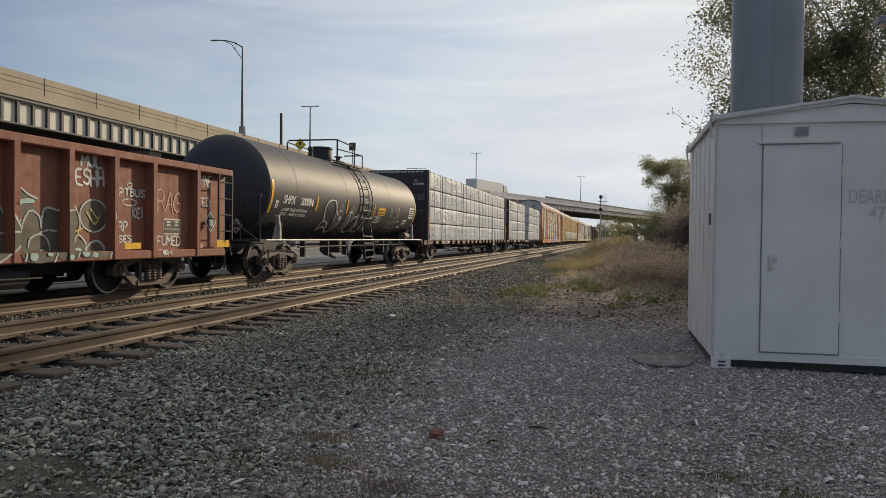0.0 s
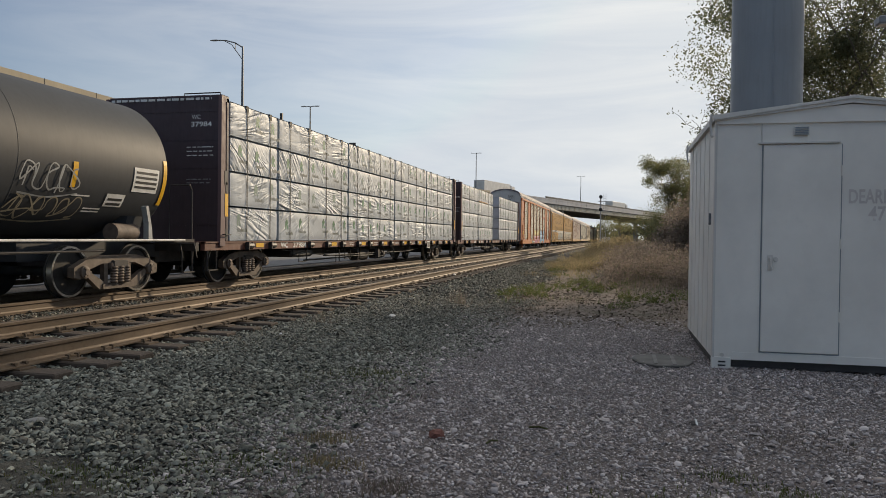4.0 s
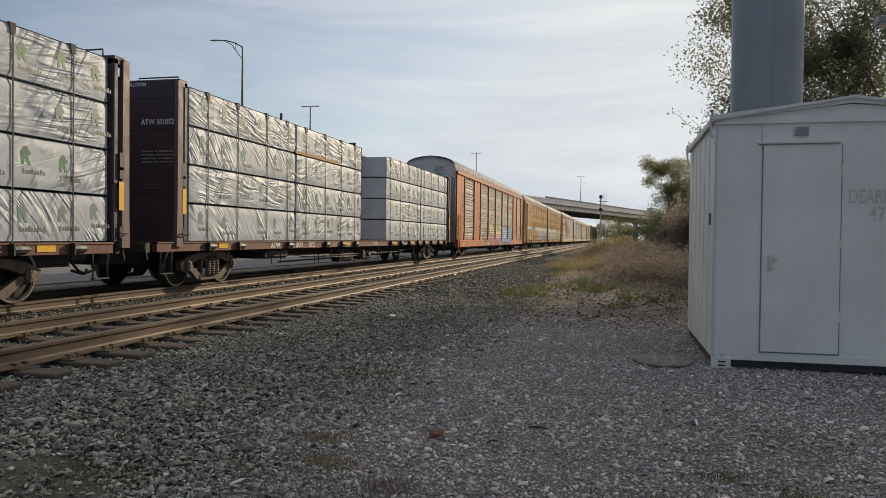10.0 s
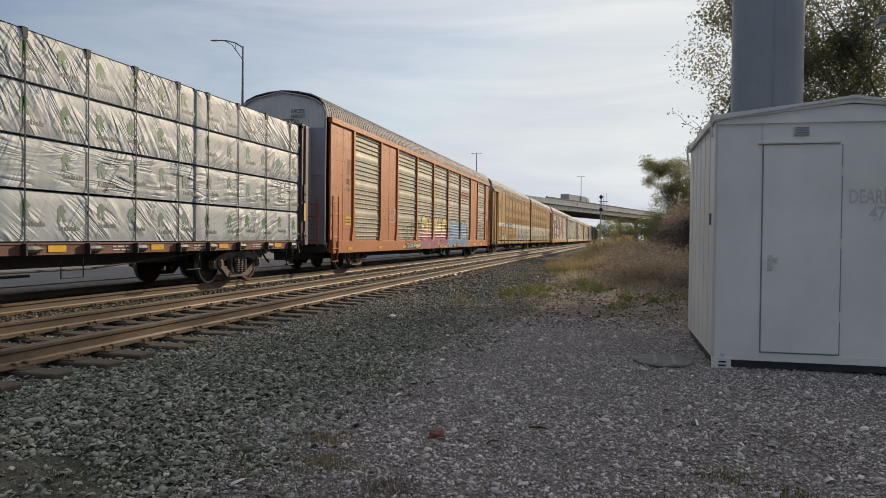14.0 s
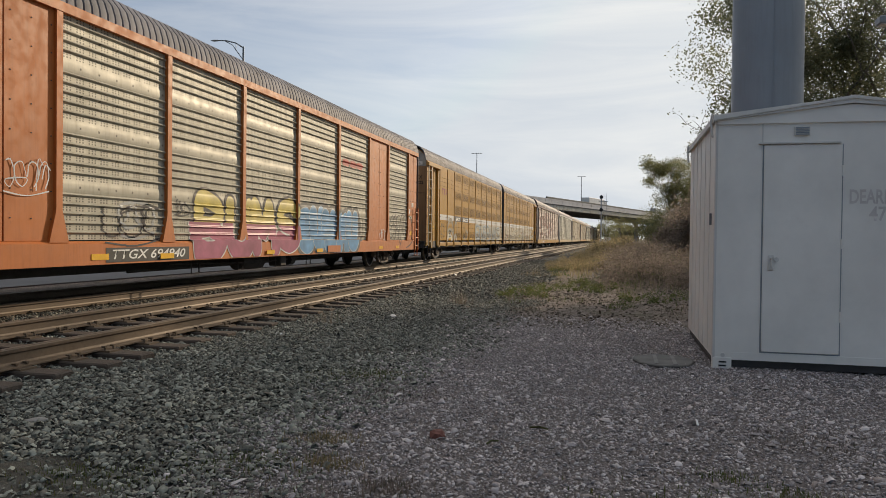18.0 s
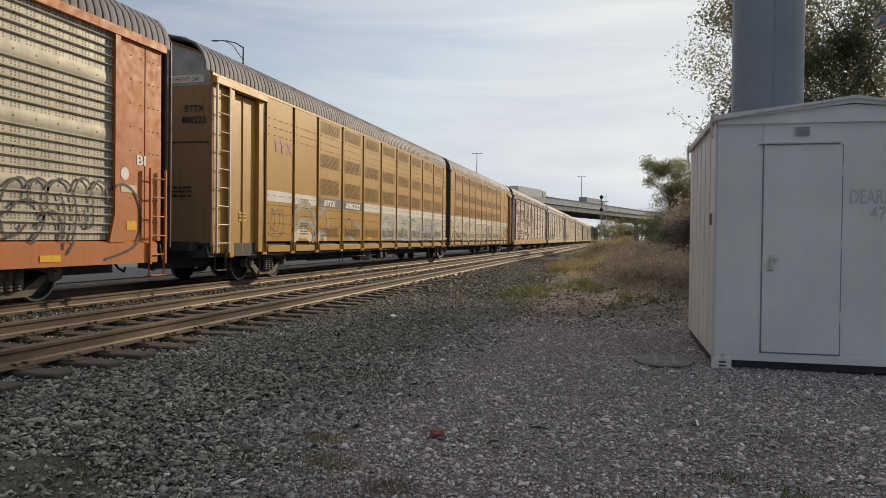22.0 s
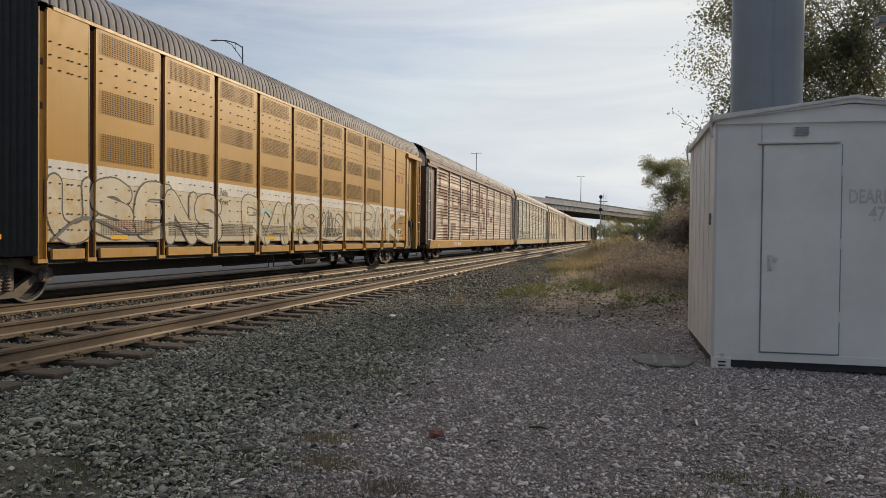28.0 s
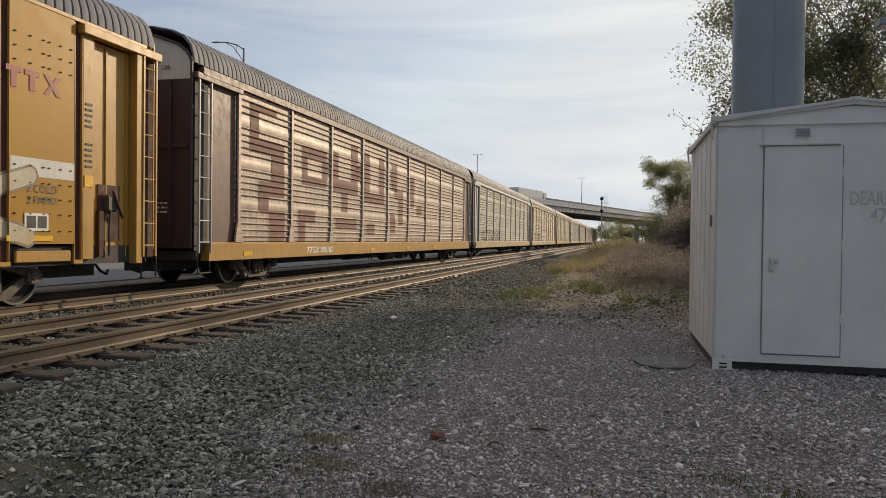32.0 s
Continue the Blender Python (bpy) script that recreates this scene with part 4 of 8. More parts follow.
# ---------- tall steel column behind the shed ----------
col = thing("steel_column", "tall smooth blue-grey round steel column", "column", at=(2.50, 14.05, 0))
m = Mesh()
m.lathe([(0, .59), (7.0, .59), (14.0, .59), (22, .59)], "z", 48)
part("shaft", m, M["column"], col, smooth=40)
m = Mesh()
m.lathe([(0, .95), (.35, .95), (.4, .9)], "z", 32)
part("footing", m, M["grey_concrete"], col, smooth=40)
for a in range(12):
    m = Mesh()
    m.tube([(.74 * math.cos(a * .524), .74 * math.sin(a * .524), .38), (.74 * math.cos(a * .524), .74 * math.sin(a * .524), .5)], .025, 6)
    part("anchor_bolt", m, M["pole"], col)
m = Mesh()
m.box(-.008, .008, -.6, -.586, .4, 21.5)
part("weld_seam", m, M["column"], col)

# floodlight on an arm, beyond the shed
fl_ = thing("floodlight", "grey box floodlight on a steel arm and pole", "floodlight", at=(6.7, 16.0, 0))
m = Mesh()
m.tube([(0, 0, -.05), (0, 0, 3.0), (0, 0, 5.8)], [.09, .075, .06], 12)
part("pole", m, M["pole"], fl_, smooth=40)
m = Mesh()
m.tube([(0, 0, 5.5), (-.5, 0, 5.6), (-1.3, 0, 5.6)], .035, 8)
part("arm", m, M["pole"], fl_, smooth=40)
m = Mesh()
m.box(-1.87, -1.2, -.16, .16, 5.51, 5.66, .02)
hd_ = part("lamp_head", m, M["column"], fl_)
m = Mesh()
m.box(-1.83, -1.26, -.13, .13, 5.495, 5.51)
part("lens", m, M["glass_lens"], hd_)

# ground lid beside the shed
lid = thing("ground_lid", "dark oval plastic vault lid with pale ribs, set in gravel", "lid", at=(.46, 7.93, 0.0))
m = Mesh()
ring = [(.275 * math.cos(a) * (1.0 + .1 * math.cos(2 * a) + .05 * math.sin(5 * a)), .42 * math.sin(a) * (1 + .1 * math.cos(2 * a) + .06 * math.cos(7 * a))) for a in [k * math.pi / 12 for k in range(24)]]
vs = [(x, y, -.04) for x, y in ring] + [(x, y, .022) for x, y in ring] + [(x * .95, y * .95, .03) for x, y in ring]
fs = [(k * 24 + i, k * 24 + (i + 1) % 24, (k + 1) * 24 + (i + 1) % 24, (k + 1) * 24 + i) for k in range(2) for i in range(24)] + [tuple(range(48, 72))]
m.add(vs, fs)
part("lid_plate", m, M["lid"], lid)
for x in (-.08, .10):
    m = Mesh()
    m.box(x - .02, x + .02, -.3, .3, .03, .034)
    part("rib", m, M["lid_rib"], lid)


# ---------- viaduct ----------
def edge(s):
    """Near edge of the viaduct: place, heading and rise at the distance s along it."""
    R, a0 = 303.0, math.atan(0.287)
    if s <= 100:
        x, y, a = -30.0, s, 0.0
    elif s <= 100 + R * a0:
        a = (s - 100) / R
        x, y = -30 + R * (1 - math.cos(a)), 100 + R * math.sin(a)
    else:
        d, a = s - 100 - R * a0, a0
        x, y = -30 + R * (1 - math.cos(a0)) + d * math.sin(a0), 100 + R * math.sin(a0) + d * math.cos(a0)
    up = 1.9 * smooth01((s - 70) / 115)
    return x, y, a, up


def vpt(s, off, z):
    """A point off metres left of the near edge, at height z over the level part."""
    x, y, a, up = edge(s)
    return (x - off * math.cos(a), y + off * math.sin(a), z + up)


SS = [-1000, -300, -60, 0, 30, 60, 80] + [90 + 6 * k for k in range(20)] + [215, 240, 300, 500, 1200]
VW, VTOP = 18.0, 9.5
via = thing("viaduct", "long beige concrete highway viaduct on steel girders", "viaduct", kind="structure")


def vrun(outline, ss=SS):
    m = Mesh()
    n = len(outline)
    vs = [vpt(s, o, z) for s in ss for o, z in outline]
    fs = [(i * n + k, i * n + (k + 1) % n, (i + 1) * n + (k + 1) % n, (i + 1) * n + k) for i in range(len(ss) - 1) for k in range(n)]
    return m.add(vs, fs + [tuple(range(n)), tuple(range((len(ss) - 1) * n, len(ss) * n))])


def par(o, d):
    # a parapet face with two shallow grooves
    return [(o, 8.22), (o, 8.85), (o + .03 * d, 8.86), (o + .03 * d, 8.90), (o, 8.91), (o, 9.12), (o + .03 * d, 9.13), (o + .03 * d, 9.17),
            (o, 9.18), (o, VTOP), (o + .3 * d, VTOP), (o + .4 * d, 8.4), (o + .4 * d, 8.22)]


part("parapet", vrun(par(0, 1), [q for q in SS if q <= 150]), M["beige_concrete"], via)
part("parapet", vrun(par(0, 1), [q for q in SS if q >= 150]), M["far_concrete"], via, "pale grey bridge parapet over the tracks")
part("parapet", vrun(par(VW, -1)), M["beige_concrete"], via)
part("deck", vrun([(.41, 8.25), (.41, 8.45), (VW - .41, 8.45), (VW - .41, 8.25)]), M["grey_concrete"], via)
# shadow below the parapet is given by this edge's dark colour
part("deck_edge", vrun([(.06, 8.05), (.06, 8.21), (VW - .06, 8.21), (VW - .06, 8.05)]), M["girder_dark"], via, "deck edge coloured dark as parapet shadow")
for o in (.3, 6.0, 12.0, VW - .3):
    m = vrun([(o - .02, 6.9), (o - .02, 7.98), (o + .02, 7.98), (o + .02, 6.9)])
    gd = part("girder", m, M["girder"] if o < 1 else M["girder_dark"], via, "pale painted steel girder" if o < 1 else "")
    part("flange", vrun([(o - .17, 6.82), (o - .17, 6.9), (o + .2, 6.9), (o + .2, 6.82)]), M["girder_dark"], gd)
    part("flange", vrun([(o - .17, 7.98), (o - .17, 8.05), (o + .2, 8.05), (o + .2, 7.98)]), M["girder_dark"], gd)
st_me = Mesh().box(-.02, .13, -.09, .09, 6.9, 7.98).data("stiffener", M["girder_dark"])
for i in range(110):
    s = 4 + i * 1.03
    x, y, a, up = edge(s)
    o = part("stiffener", st_me, None, via)
    o.matrix_basis = Matrix.Translation(vpt(s, .28, 0)) @ Matrix.Rotation(-a, 4, "Z")
rest = Mesh()
for i in range(150):
    s = 4 + (110 + i) * 1.03
    x, y, a, up = edge(s)
    p, q = Vector(vpt(s, .2, 6.9)), Vector(vpt(s, .48, 6.9))
    rest.tube([p, p + Vector((0, 0, 1.08))], .05, 4)
tagged(part("stiffener_run", rest, M["girder"], via, "distant girder stiffeners"), kind="stuff")
jm = Mesh()
for i in range(60):
    s = 1.4 + i * 4.0
    x, y, a, up = edge(s)
    p = Vector(vpt(s, -.006, 8.6))
    jm.box(p.x - .01, p.x + .014, p.y - .012, p.y + .012, p.z - .02, p.z + .92)
part("parapet_joint", jm, M["dark"], via)
for i in range(-3, 14):
    s = 44 + i * 26.0
    x, y, a, up = edge(s)
    if abs(vpt(s, 9, 0)[0] - (NEAR_X + FAR_X) / 2) < 9.5 + 3:
        continue
    pm = Mesh()
    pm.along([(-8.2, 5.9), (8.2, 5.9), (8.4, 6.82), (-8.4, 6.82)], -.65, .65)
    for o in (-6.2, 0, 6.2):
        pm.lathe([(-.2 - up, .55), (5.95, .55)], "z", 20, (o, 0, 0))
    pr = part("pier", pm, M["grey_concrete"], via, "grey concrete pier with round columns", smooth=35)
    pr.matrix_basis = Matrix.Translation(vpt(s, 9.0, 0)) @ Matrix.Rotation(-a, 4, "Z")
# raised steel rail where the bridge spans the tracks
hi = [s for s in SS if 186 <= s <= 500]
part("upper_rail", vrun([(-.02, VTOP), (-.02, VTOP + .42), (.16, VTOP + .42), (.16, VTOP)], [187] + hi), M["girder_dark"], via, "dark steel rail on the parapet")


def lamp_post(base, top, arms, label, mat):
    x, y, z0 = base
    th = thing("street_lamp", label, "street lamp", "viaduct lamps", at=base)
    h = top - z0
    m = Mesh()
    m.lathe([(0, .3), (.7, .26), (.72, .12)], "z", 8)
    part("pedestal", m, M["grey_concrete"], th)
    m = Mesh()
    m.tube([(0, 0, .6), (0, 0, h * .5), (0, 0, h)], [.13, .10, .07], 10)
    part("pole", m, mat, th, smooth=40)
    for ax, ay, tall in arms:
        m = Mesh()
        m.tube([(0, 0, h - .1), (ax * .3, ay * .3, h + tall * .55), (ax * .7, ay * .7, h + tall * .95), (ax, ay, h + tall)], .05, 8)
        if tall > .2:
            m.tube([(0, 0, h - 1.1), (ax * .45, ay * .45, h + tall * .3), (ax * .75, ay * .75, h + tall * .9)], .035, 6)
            m.tube([(ax * .3, ay * .3, h + tall * .5), (ax * .3, ay * .3, h - .35)], .025, 6)
        ar = part("arm", m, mat, th, smooth=40)
        d = Vector((ax, ay, 0)).normalized()
        m = Mesh()
        e = Vector((ax, ay, h + tall))
        m.tube([e - d * .1, e + d * .15, e + d * .45, e + d * .7], [.06, .12, .13, .05], 10)
        for k, v in enumerate(m.v):
            m.v[k] = (v[0], v[1], e.z + (v[2] - e.z) * .55)
        part("lamp_head", m, mat, ar, smooth=40)
    return th


lamp_post((-30.2, 54.95, VTOP - .05), 16.7, [(-2.1, -.2, .55)], "slim dark steel street lamp with one bracket arm", M["pole"])
for bx, by, top in ((-37.0, 84.0, 17.1), (-31.4, 162.4, 20.2), (-11.6, 229.0, 20.4)):
    lamp_post((bx, by, 8.4 + edge(by)[3]), top, [(-.55, 0, .0), (.55, 0, .0)], "slim steel lamp post with two opposed heads", M["pole"])

# signs on the near edge
sg = thing("warning_sign", "yellow diamond warning sign with a black arrow", "road sign", at=(-30.15, 66.2, VTOP - .8))
m = Mesh()
m.tube([(0, 0, 0), (0, 0, 1.7)], .05, 8)
part("post", m, M["pole"], sg)
m = Mesh()
m.across([(0, .75), (.62, 1.37), (0, 1.99), (-.62, 1.37)], .05, .07)
m.v = [(y * -1.0, -x, z) for x, y, z in m.v]
pl_ = part("panel", m, M["sign_yellow"], sg)
m = Mesh()
m.box(-.05, .05, -.075, -.07, 1.1, 1.45)
m.add([(-.2, -.075, 1.42), (.2, -.075, 1.42), (0, -.075, 1.7)], [(0, 1, 2)])
part("arrow", m, M["letter_black"], pl_)
m = Mesh()
m.box(-.2, .2, -.2, .2, 0, 4.3)
m.v = [(x * .55, y * .55, z) for x, y, z in m.v]
solid("steel_post", m, M["dark_pole"], "dark square steel post beside the viaduct parapet", "post").location = (-30.9, 63.6, VTOP - 1.1)
sg = thing("sign_panel", "small dark square sign seen from behind", "road sign", at=(-30.2, 80.6, VTOP - .5))
m = Mesh()
m.tube([(0, 0, 0), (0, 0, 3.0)], .05, 8)
part("post", m, M["pole"], sg)
m = Mesh()
m.box(-.4, .4, -.04, -.01, 2.2, 3.1, .01)
part("panel", m, M["dark_pole"], sg)

# ---------- block signal mast ----------
sig = thing("signal_mast", "slim steel railway signal mast with two black heads", "railway signal", at=(-2.45, 101.0, 0))
m = Mesh()
m.tube([(0, 0, -.1), (0, 0, 7.2)], .09, 10)
part("mast", m, M["mast"], sig, smooth=40)
for z in (5.2, 6.9):
    m = Mesh()
    m.lathe([(-.28, .05), (-.26, .24), (-.22, .24), (-.05, .18)], "y", 20, (0, 0, z))
    hd = part("signal_head", m, M["black"], sig)
    for q in (-.14, .14):
        m = Mesh()
        m.tube([(0, -.27, z + q), (0, -.45, z + q)], .08, 10)
        part("hood", m, M["black"], hd)
m = Mesh()
for s in (-1, 1):
    m.tube([(.5 + s * .18, .1, .0), (.5 + s * .18, .1, 7.4)], .02, 6)
for k in range(22):
    m.tube([(.32, .1, .3 + k * .32), (.68, .1, .3 + k * .32)], .012, 5)
part("ladder", m, M["mast"], sig)
for z in (4.6, 6.3):
    m = Mesh()
    m.box(-.3, .9, -.1, .5, z, z + .05)
    part("platform", m, M["mast"], sig)
m = Mesh()
m.box(-.35, .45, -.2, .4, 0, 1.5, .02)
cb = solid("signal_cabinet", m, M["white_paint"], "small white trackside equipment cabinet", "cabinet")
cb.location = (-1.6, 99.0, 0)


# ---------- the train ----------
def rolled(t):
    """Metres the train has gone since the start."""
    g = lambda q: 4.4341 * q + 0.005983 * (q - 16) ** 2 / 2 + 0.0012772 * (q - 16) ** 3 / 6
    return g(t) - g(0)


MOVERS, WHEELS = [], []      # (thing, place along the track at the start), wheelsets that turn
WR = 0.44


def car_thing(name, label, category, s0, group=""):
    th = thing(name, label, category, group, at=(FAR_X, s0, FAR_Z))
    MOVERS.append((th, s0, FAR_X, FAR_Z))
    return th


wheel_prof = [(-.07, .30), (-.07, WR + .025), (-.04, WR + .028), (-.035, WR), (.06, WR - .008), (.065, .37), (.03, .35), (.035, .14), (.09, .12), (.09, .0)]
wm = Mesh()
for s in (-1, 1):
    wm.lathe([(s * (HALF + a), r) for a, r in wheel_prof[1:] if r > 0] + [(s * (HALF + .09), .001)], "x", 28)
wm.tube([(-HALF, 0, 0), (HALF, 0, 0)], .08, 12)
for s in (-1, 1):
    for k in range(3):
        a = k * 2.094
        wm.tube([(s * (HALF + .17), .09 * math.cos(a), .09 * math.sin(a)), (s * (HALF + .2), .09 * math.cos(a), .09 * math.sin(a))], .02, 6)
    wm.tube([(s * (HALF + .05), 0, 0), (s * (HALF + .18), 0, 0)], .13, 12)
WHEEL_ME = wm.data("wheelset", M["wheel"], 35)
TREAD_MES = []
for s in (-1, 1):
    tm = Mesh()
    tm.lathe([(s * (HALF - .028), WR - .03), (s * (HALF - .028), WR + .004), (s * (HALF + .072), WR - .004), (s * (HALF + .072), WR - .04)], "x", 28, cap=False)
    TREAD_MES.append(tm.data("tread", M["tread"], 35))
sf = Mesh()
out = [(-1.05, .52), (-1.12, .36), (-.98, .30), (-.78, .36), (-.55, .22), (-.38, .14), (.38, .14), (.55, .22), (.78, .36), (.98, .30), (1.12, .36), (1.05, .52), (.85, .60), (.5, .68), (-.5, .68), (-.85, .60)]
h1 = [(-.62, .42), (-.40, .30), (-.36, .52), (-.55, .54)]
top_ = [(-1.12, .36), (-1.12, .52), (-.85, .64), (-.5, .71), (.5, .71), (.85, .64), (1.12, .52), (1.12, .36), (.98, .32), (.8, .46), (.45, .57), (-.45, .57), (-.8, .46), (-.98, .32)]
sf.across(top_, .96, 1.09)
for s in (-1, 1):
    sf.across([(s * a, b) for a, b in ((.86, .40), (.74, .44), (.36, .24), (.36, .13), (.5, .13))], .972, 1.078)
    sf.across([(s * a, b) for a, b in ((.36, .2), (.27, .2), (.27, .6), (.36, .6))], .98, 1.07)
sf.across([(-.42, .12), (.42, .12), (.42, .21), (-.42, .21)], .965, 1.1)
SIDE_ME = sf.data("side_frame", M["steel_light"])
hl = Mesh()
hl.box(.98, 1.13, -.25, .25, .46, .58, .01)
for s in (-1, 1):
    hl.box(1.13, 1.135, s * .13 - .09, s * .13 + .09, .48, .56)
HOLE_ME = hl.data("bolster_end", M["truck"])
sp = Mesh()
sp.lathe([(.22 + k * .0125, (.052, .062, .072, .062)[k % 4]) for k in range(25)], "z", 10, (1.12, 0, 0))
SPRING_ME = sp.data("spring", M["truck"], 50)
bl_ = Mesh()
bl_.box(-1.15, 1.15, -.2, .2, .36, .62, .02)
BOLSTER_ME = bl_.data("bolster", M["dark"])
brg = Mesh()
brg.tube([(1.0, 0, WR), (1.13, 0, WR), (1.15, 0, WR), (1.17, 0, WR)], [.115, .11, .06, .05], 12)
for k in range(3):
    brg.tube([(1.13, .075 * math.cos(k * 2.09), WR + .075 * math.sin(k * 2.09)), (1.165, .075 * math.cos(k * 2.09), WR + .075 * math.sin(k * 2.09))], .02, 6)
BEARING_ME = brg.data("bearing_cap", M["truck"], 40)


def truck(car, y):
    b = part("truck", BOLSTER_ME, None, car, "cast steel four-wheel truck", at=(0, y, 0))
    for s in (1, -1):
        o = part("side_frame", SIDE_ME, None, b)
        ps = [part("spring", SPRING_ME, None, b, at=(0, q * s, 0)) for q in (-.17, 0, .17)]
        k = part("bolster_end", HOLE_ME, None, b)
        for yy in (-.89, .89):
            q = part("bearing_cap", BEARING_ME, None, b, at=(0, yy, 0))
            if s < 0:
                q.rotation_euler = (0, 0, math.pi)
        if s < 0:
            for ob in [o, k] + ps:
                ob.rotation_euler = (0, 0, math.pi)
    for yy in (-.89, .89):
        w = part("wheelset", WHEEL_ME, None, b, at=(0, yy, WR))
        WHEELS.append((w, yy))
        for tread_me in TREAD_MES:
            part("wheel_tread", tread_me, None, w, "bright worn wheel tread")
    return b


def coupler(car, y, d):
    m = Mesh()
    m.box(-.12, .12, min(y, y + d * .55), max(y, y + d * .55), .62, .86, .02)
    m.box(-.2, .2, min(y + d * .4, y + d * .62), max(y + d * .4, y + d * .62), .58, .9, .03)
    part("coupler", m, M["dark"], car)
    m = Mesh()
    m.tube([(.35, y, .62), (.37, y + d * .2, .42), (.3, y + d * .45, .35), (.2, y + d * .62, .42)], .025, 8)
    part("air_hose", m, M["black"], car)
    m = Mesh()
    m.tube([(.2, y + d * .1, .9), (1.35, y + d * .1, .9), (1.4, y + d * .1, .62)], .016, 6)
    part("cut_lever", m, M["dark"], car)


def ladder(car, x, y, z0, z1, rungs, wide, mat, axis="y", name="ladder"):
    """Rails and rungs standing off a wall; axis: the way the rungs run."""
    m = Mesh()
    d = (0, 1) if axis == "y" else (1, 0)
    for e in (0, wide):
        px, py = x + d[0] * e, y + d[1] * e
        m.box(px - .02, px + .02, py - .02, py + .02, z0, z1)
    for k in range(rungs):
        z = z0 + (z1 - z0) * (k + .5) / rungs
        m.tube([(x, y, z), (x + d[0] * wide, y + d[1] * wide, z)], .014, 6)
    return part(name, m, mat, car)


def stirrup(car, x, y, mat, w=.36):
    m = Mesh()
    m.tube([(x, y, .75), (x, y, .34), (x, y + w, .34), (x, y + w, .75)], .02, 6)
    m.box(x - .05, x + .05, y, y + w, .33, .35)
    return part("step", m, mat, car)


def underframe(car, y0, y1, z, mat, side=1.45):
    m = Mesh()
    m.box(-.35, .35, y0, y1, z - .45, z - .02)
    part("center_sill", m, M["dark"], car)
    n = max(3, int((y1 - y0) / 3))
    bearer = Mesh().box(-side, side, -.06, .06, z - .2, z - .02).data("cross_bearer", M["dark"])
    for k in range(n + 1):
        part("cross_bearer", bearer, None, car, at=(0, y0 + (y1 - y0) * k / n, 0))


def brake_gear(car, y, seed):
    """Pipes, reservoir and hangers below the floor."""
    r = random.Random(seed)
    m = Mesh()
    m.tube([(1.1, y - 3.5, .5), (1.15, y, .42), (1.1, y + 3.5, .5)], .018, 6)
    m.tube([(.9, y - 4.5, .38), (.9, y + 4.5, .42)], .025, 6)
    part("brake_pipe", m, M["dark"], car)
    m = Mesh()
    m.tube([(.95, y - .55, .46), (.95, y + .55, .46)], .2, 14)
    part("air_reservoir", m, M["dark"], car, smooth=40)
    m = Mesh()
    for k in range(4):
        yy = y - 3 + k * 1.9
        m = Mesh()
        m.tube([(1.3, yy, .72), (1.3, yy, .3), (1.3, yy + .28, .3), (1.3, yy + .28, .72)], .016, 6)
        part("hanger", m, M["dark"], car)
    m = Mesh()
    m.box(.9, 1.25, y + 1.2, y + 1.55, .3, .62, .03)
    part("brake_valve", m, M["dark"], car)
    m = Mesh()
    m.tube([(1.1, y + 1.9, .44), (1.1, y + 2.15, .44)], .14, 10)
    part("brake_cylinder", m, M["dark"], car)


def plaque(car, x, y, z, w, h, mat, name="placard", end=False):
    m = Mesh()
    if end:
        m.box(x, x + w, y - .006, y, z, z + h)
    else:
        m.box(x, x + .006, y, y + w, z, z + h)
    return part(name, m, mat, car)


def tiny_lines(car, x, y, z, w, rows, mat, seed, step=.07, end=False, h=.035):
    """Rows of small writing as plain bars."""
    r = random.Random(seed)
    m = Mesh()
    for k in range(rows):
        a = 0
        while a < w:
            b = min(w, a + r.uniform(.06, .22))
            if end:
                m.box(x + a, x + b, y - .005, y, z - k * step, z - k * step + h)
            else:
                m.box(x, x + .005, y + a, y + b, z - k * step, z - k * step + h)
            a = b + r.uniform(.02, .05)
    return part("small_print", m, mat, car)


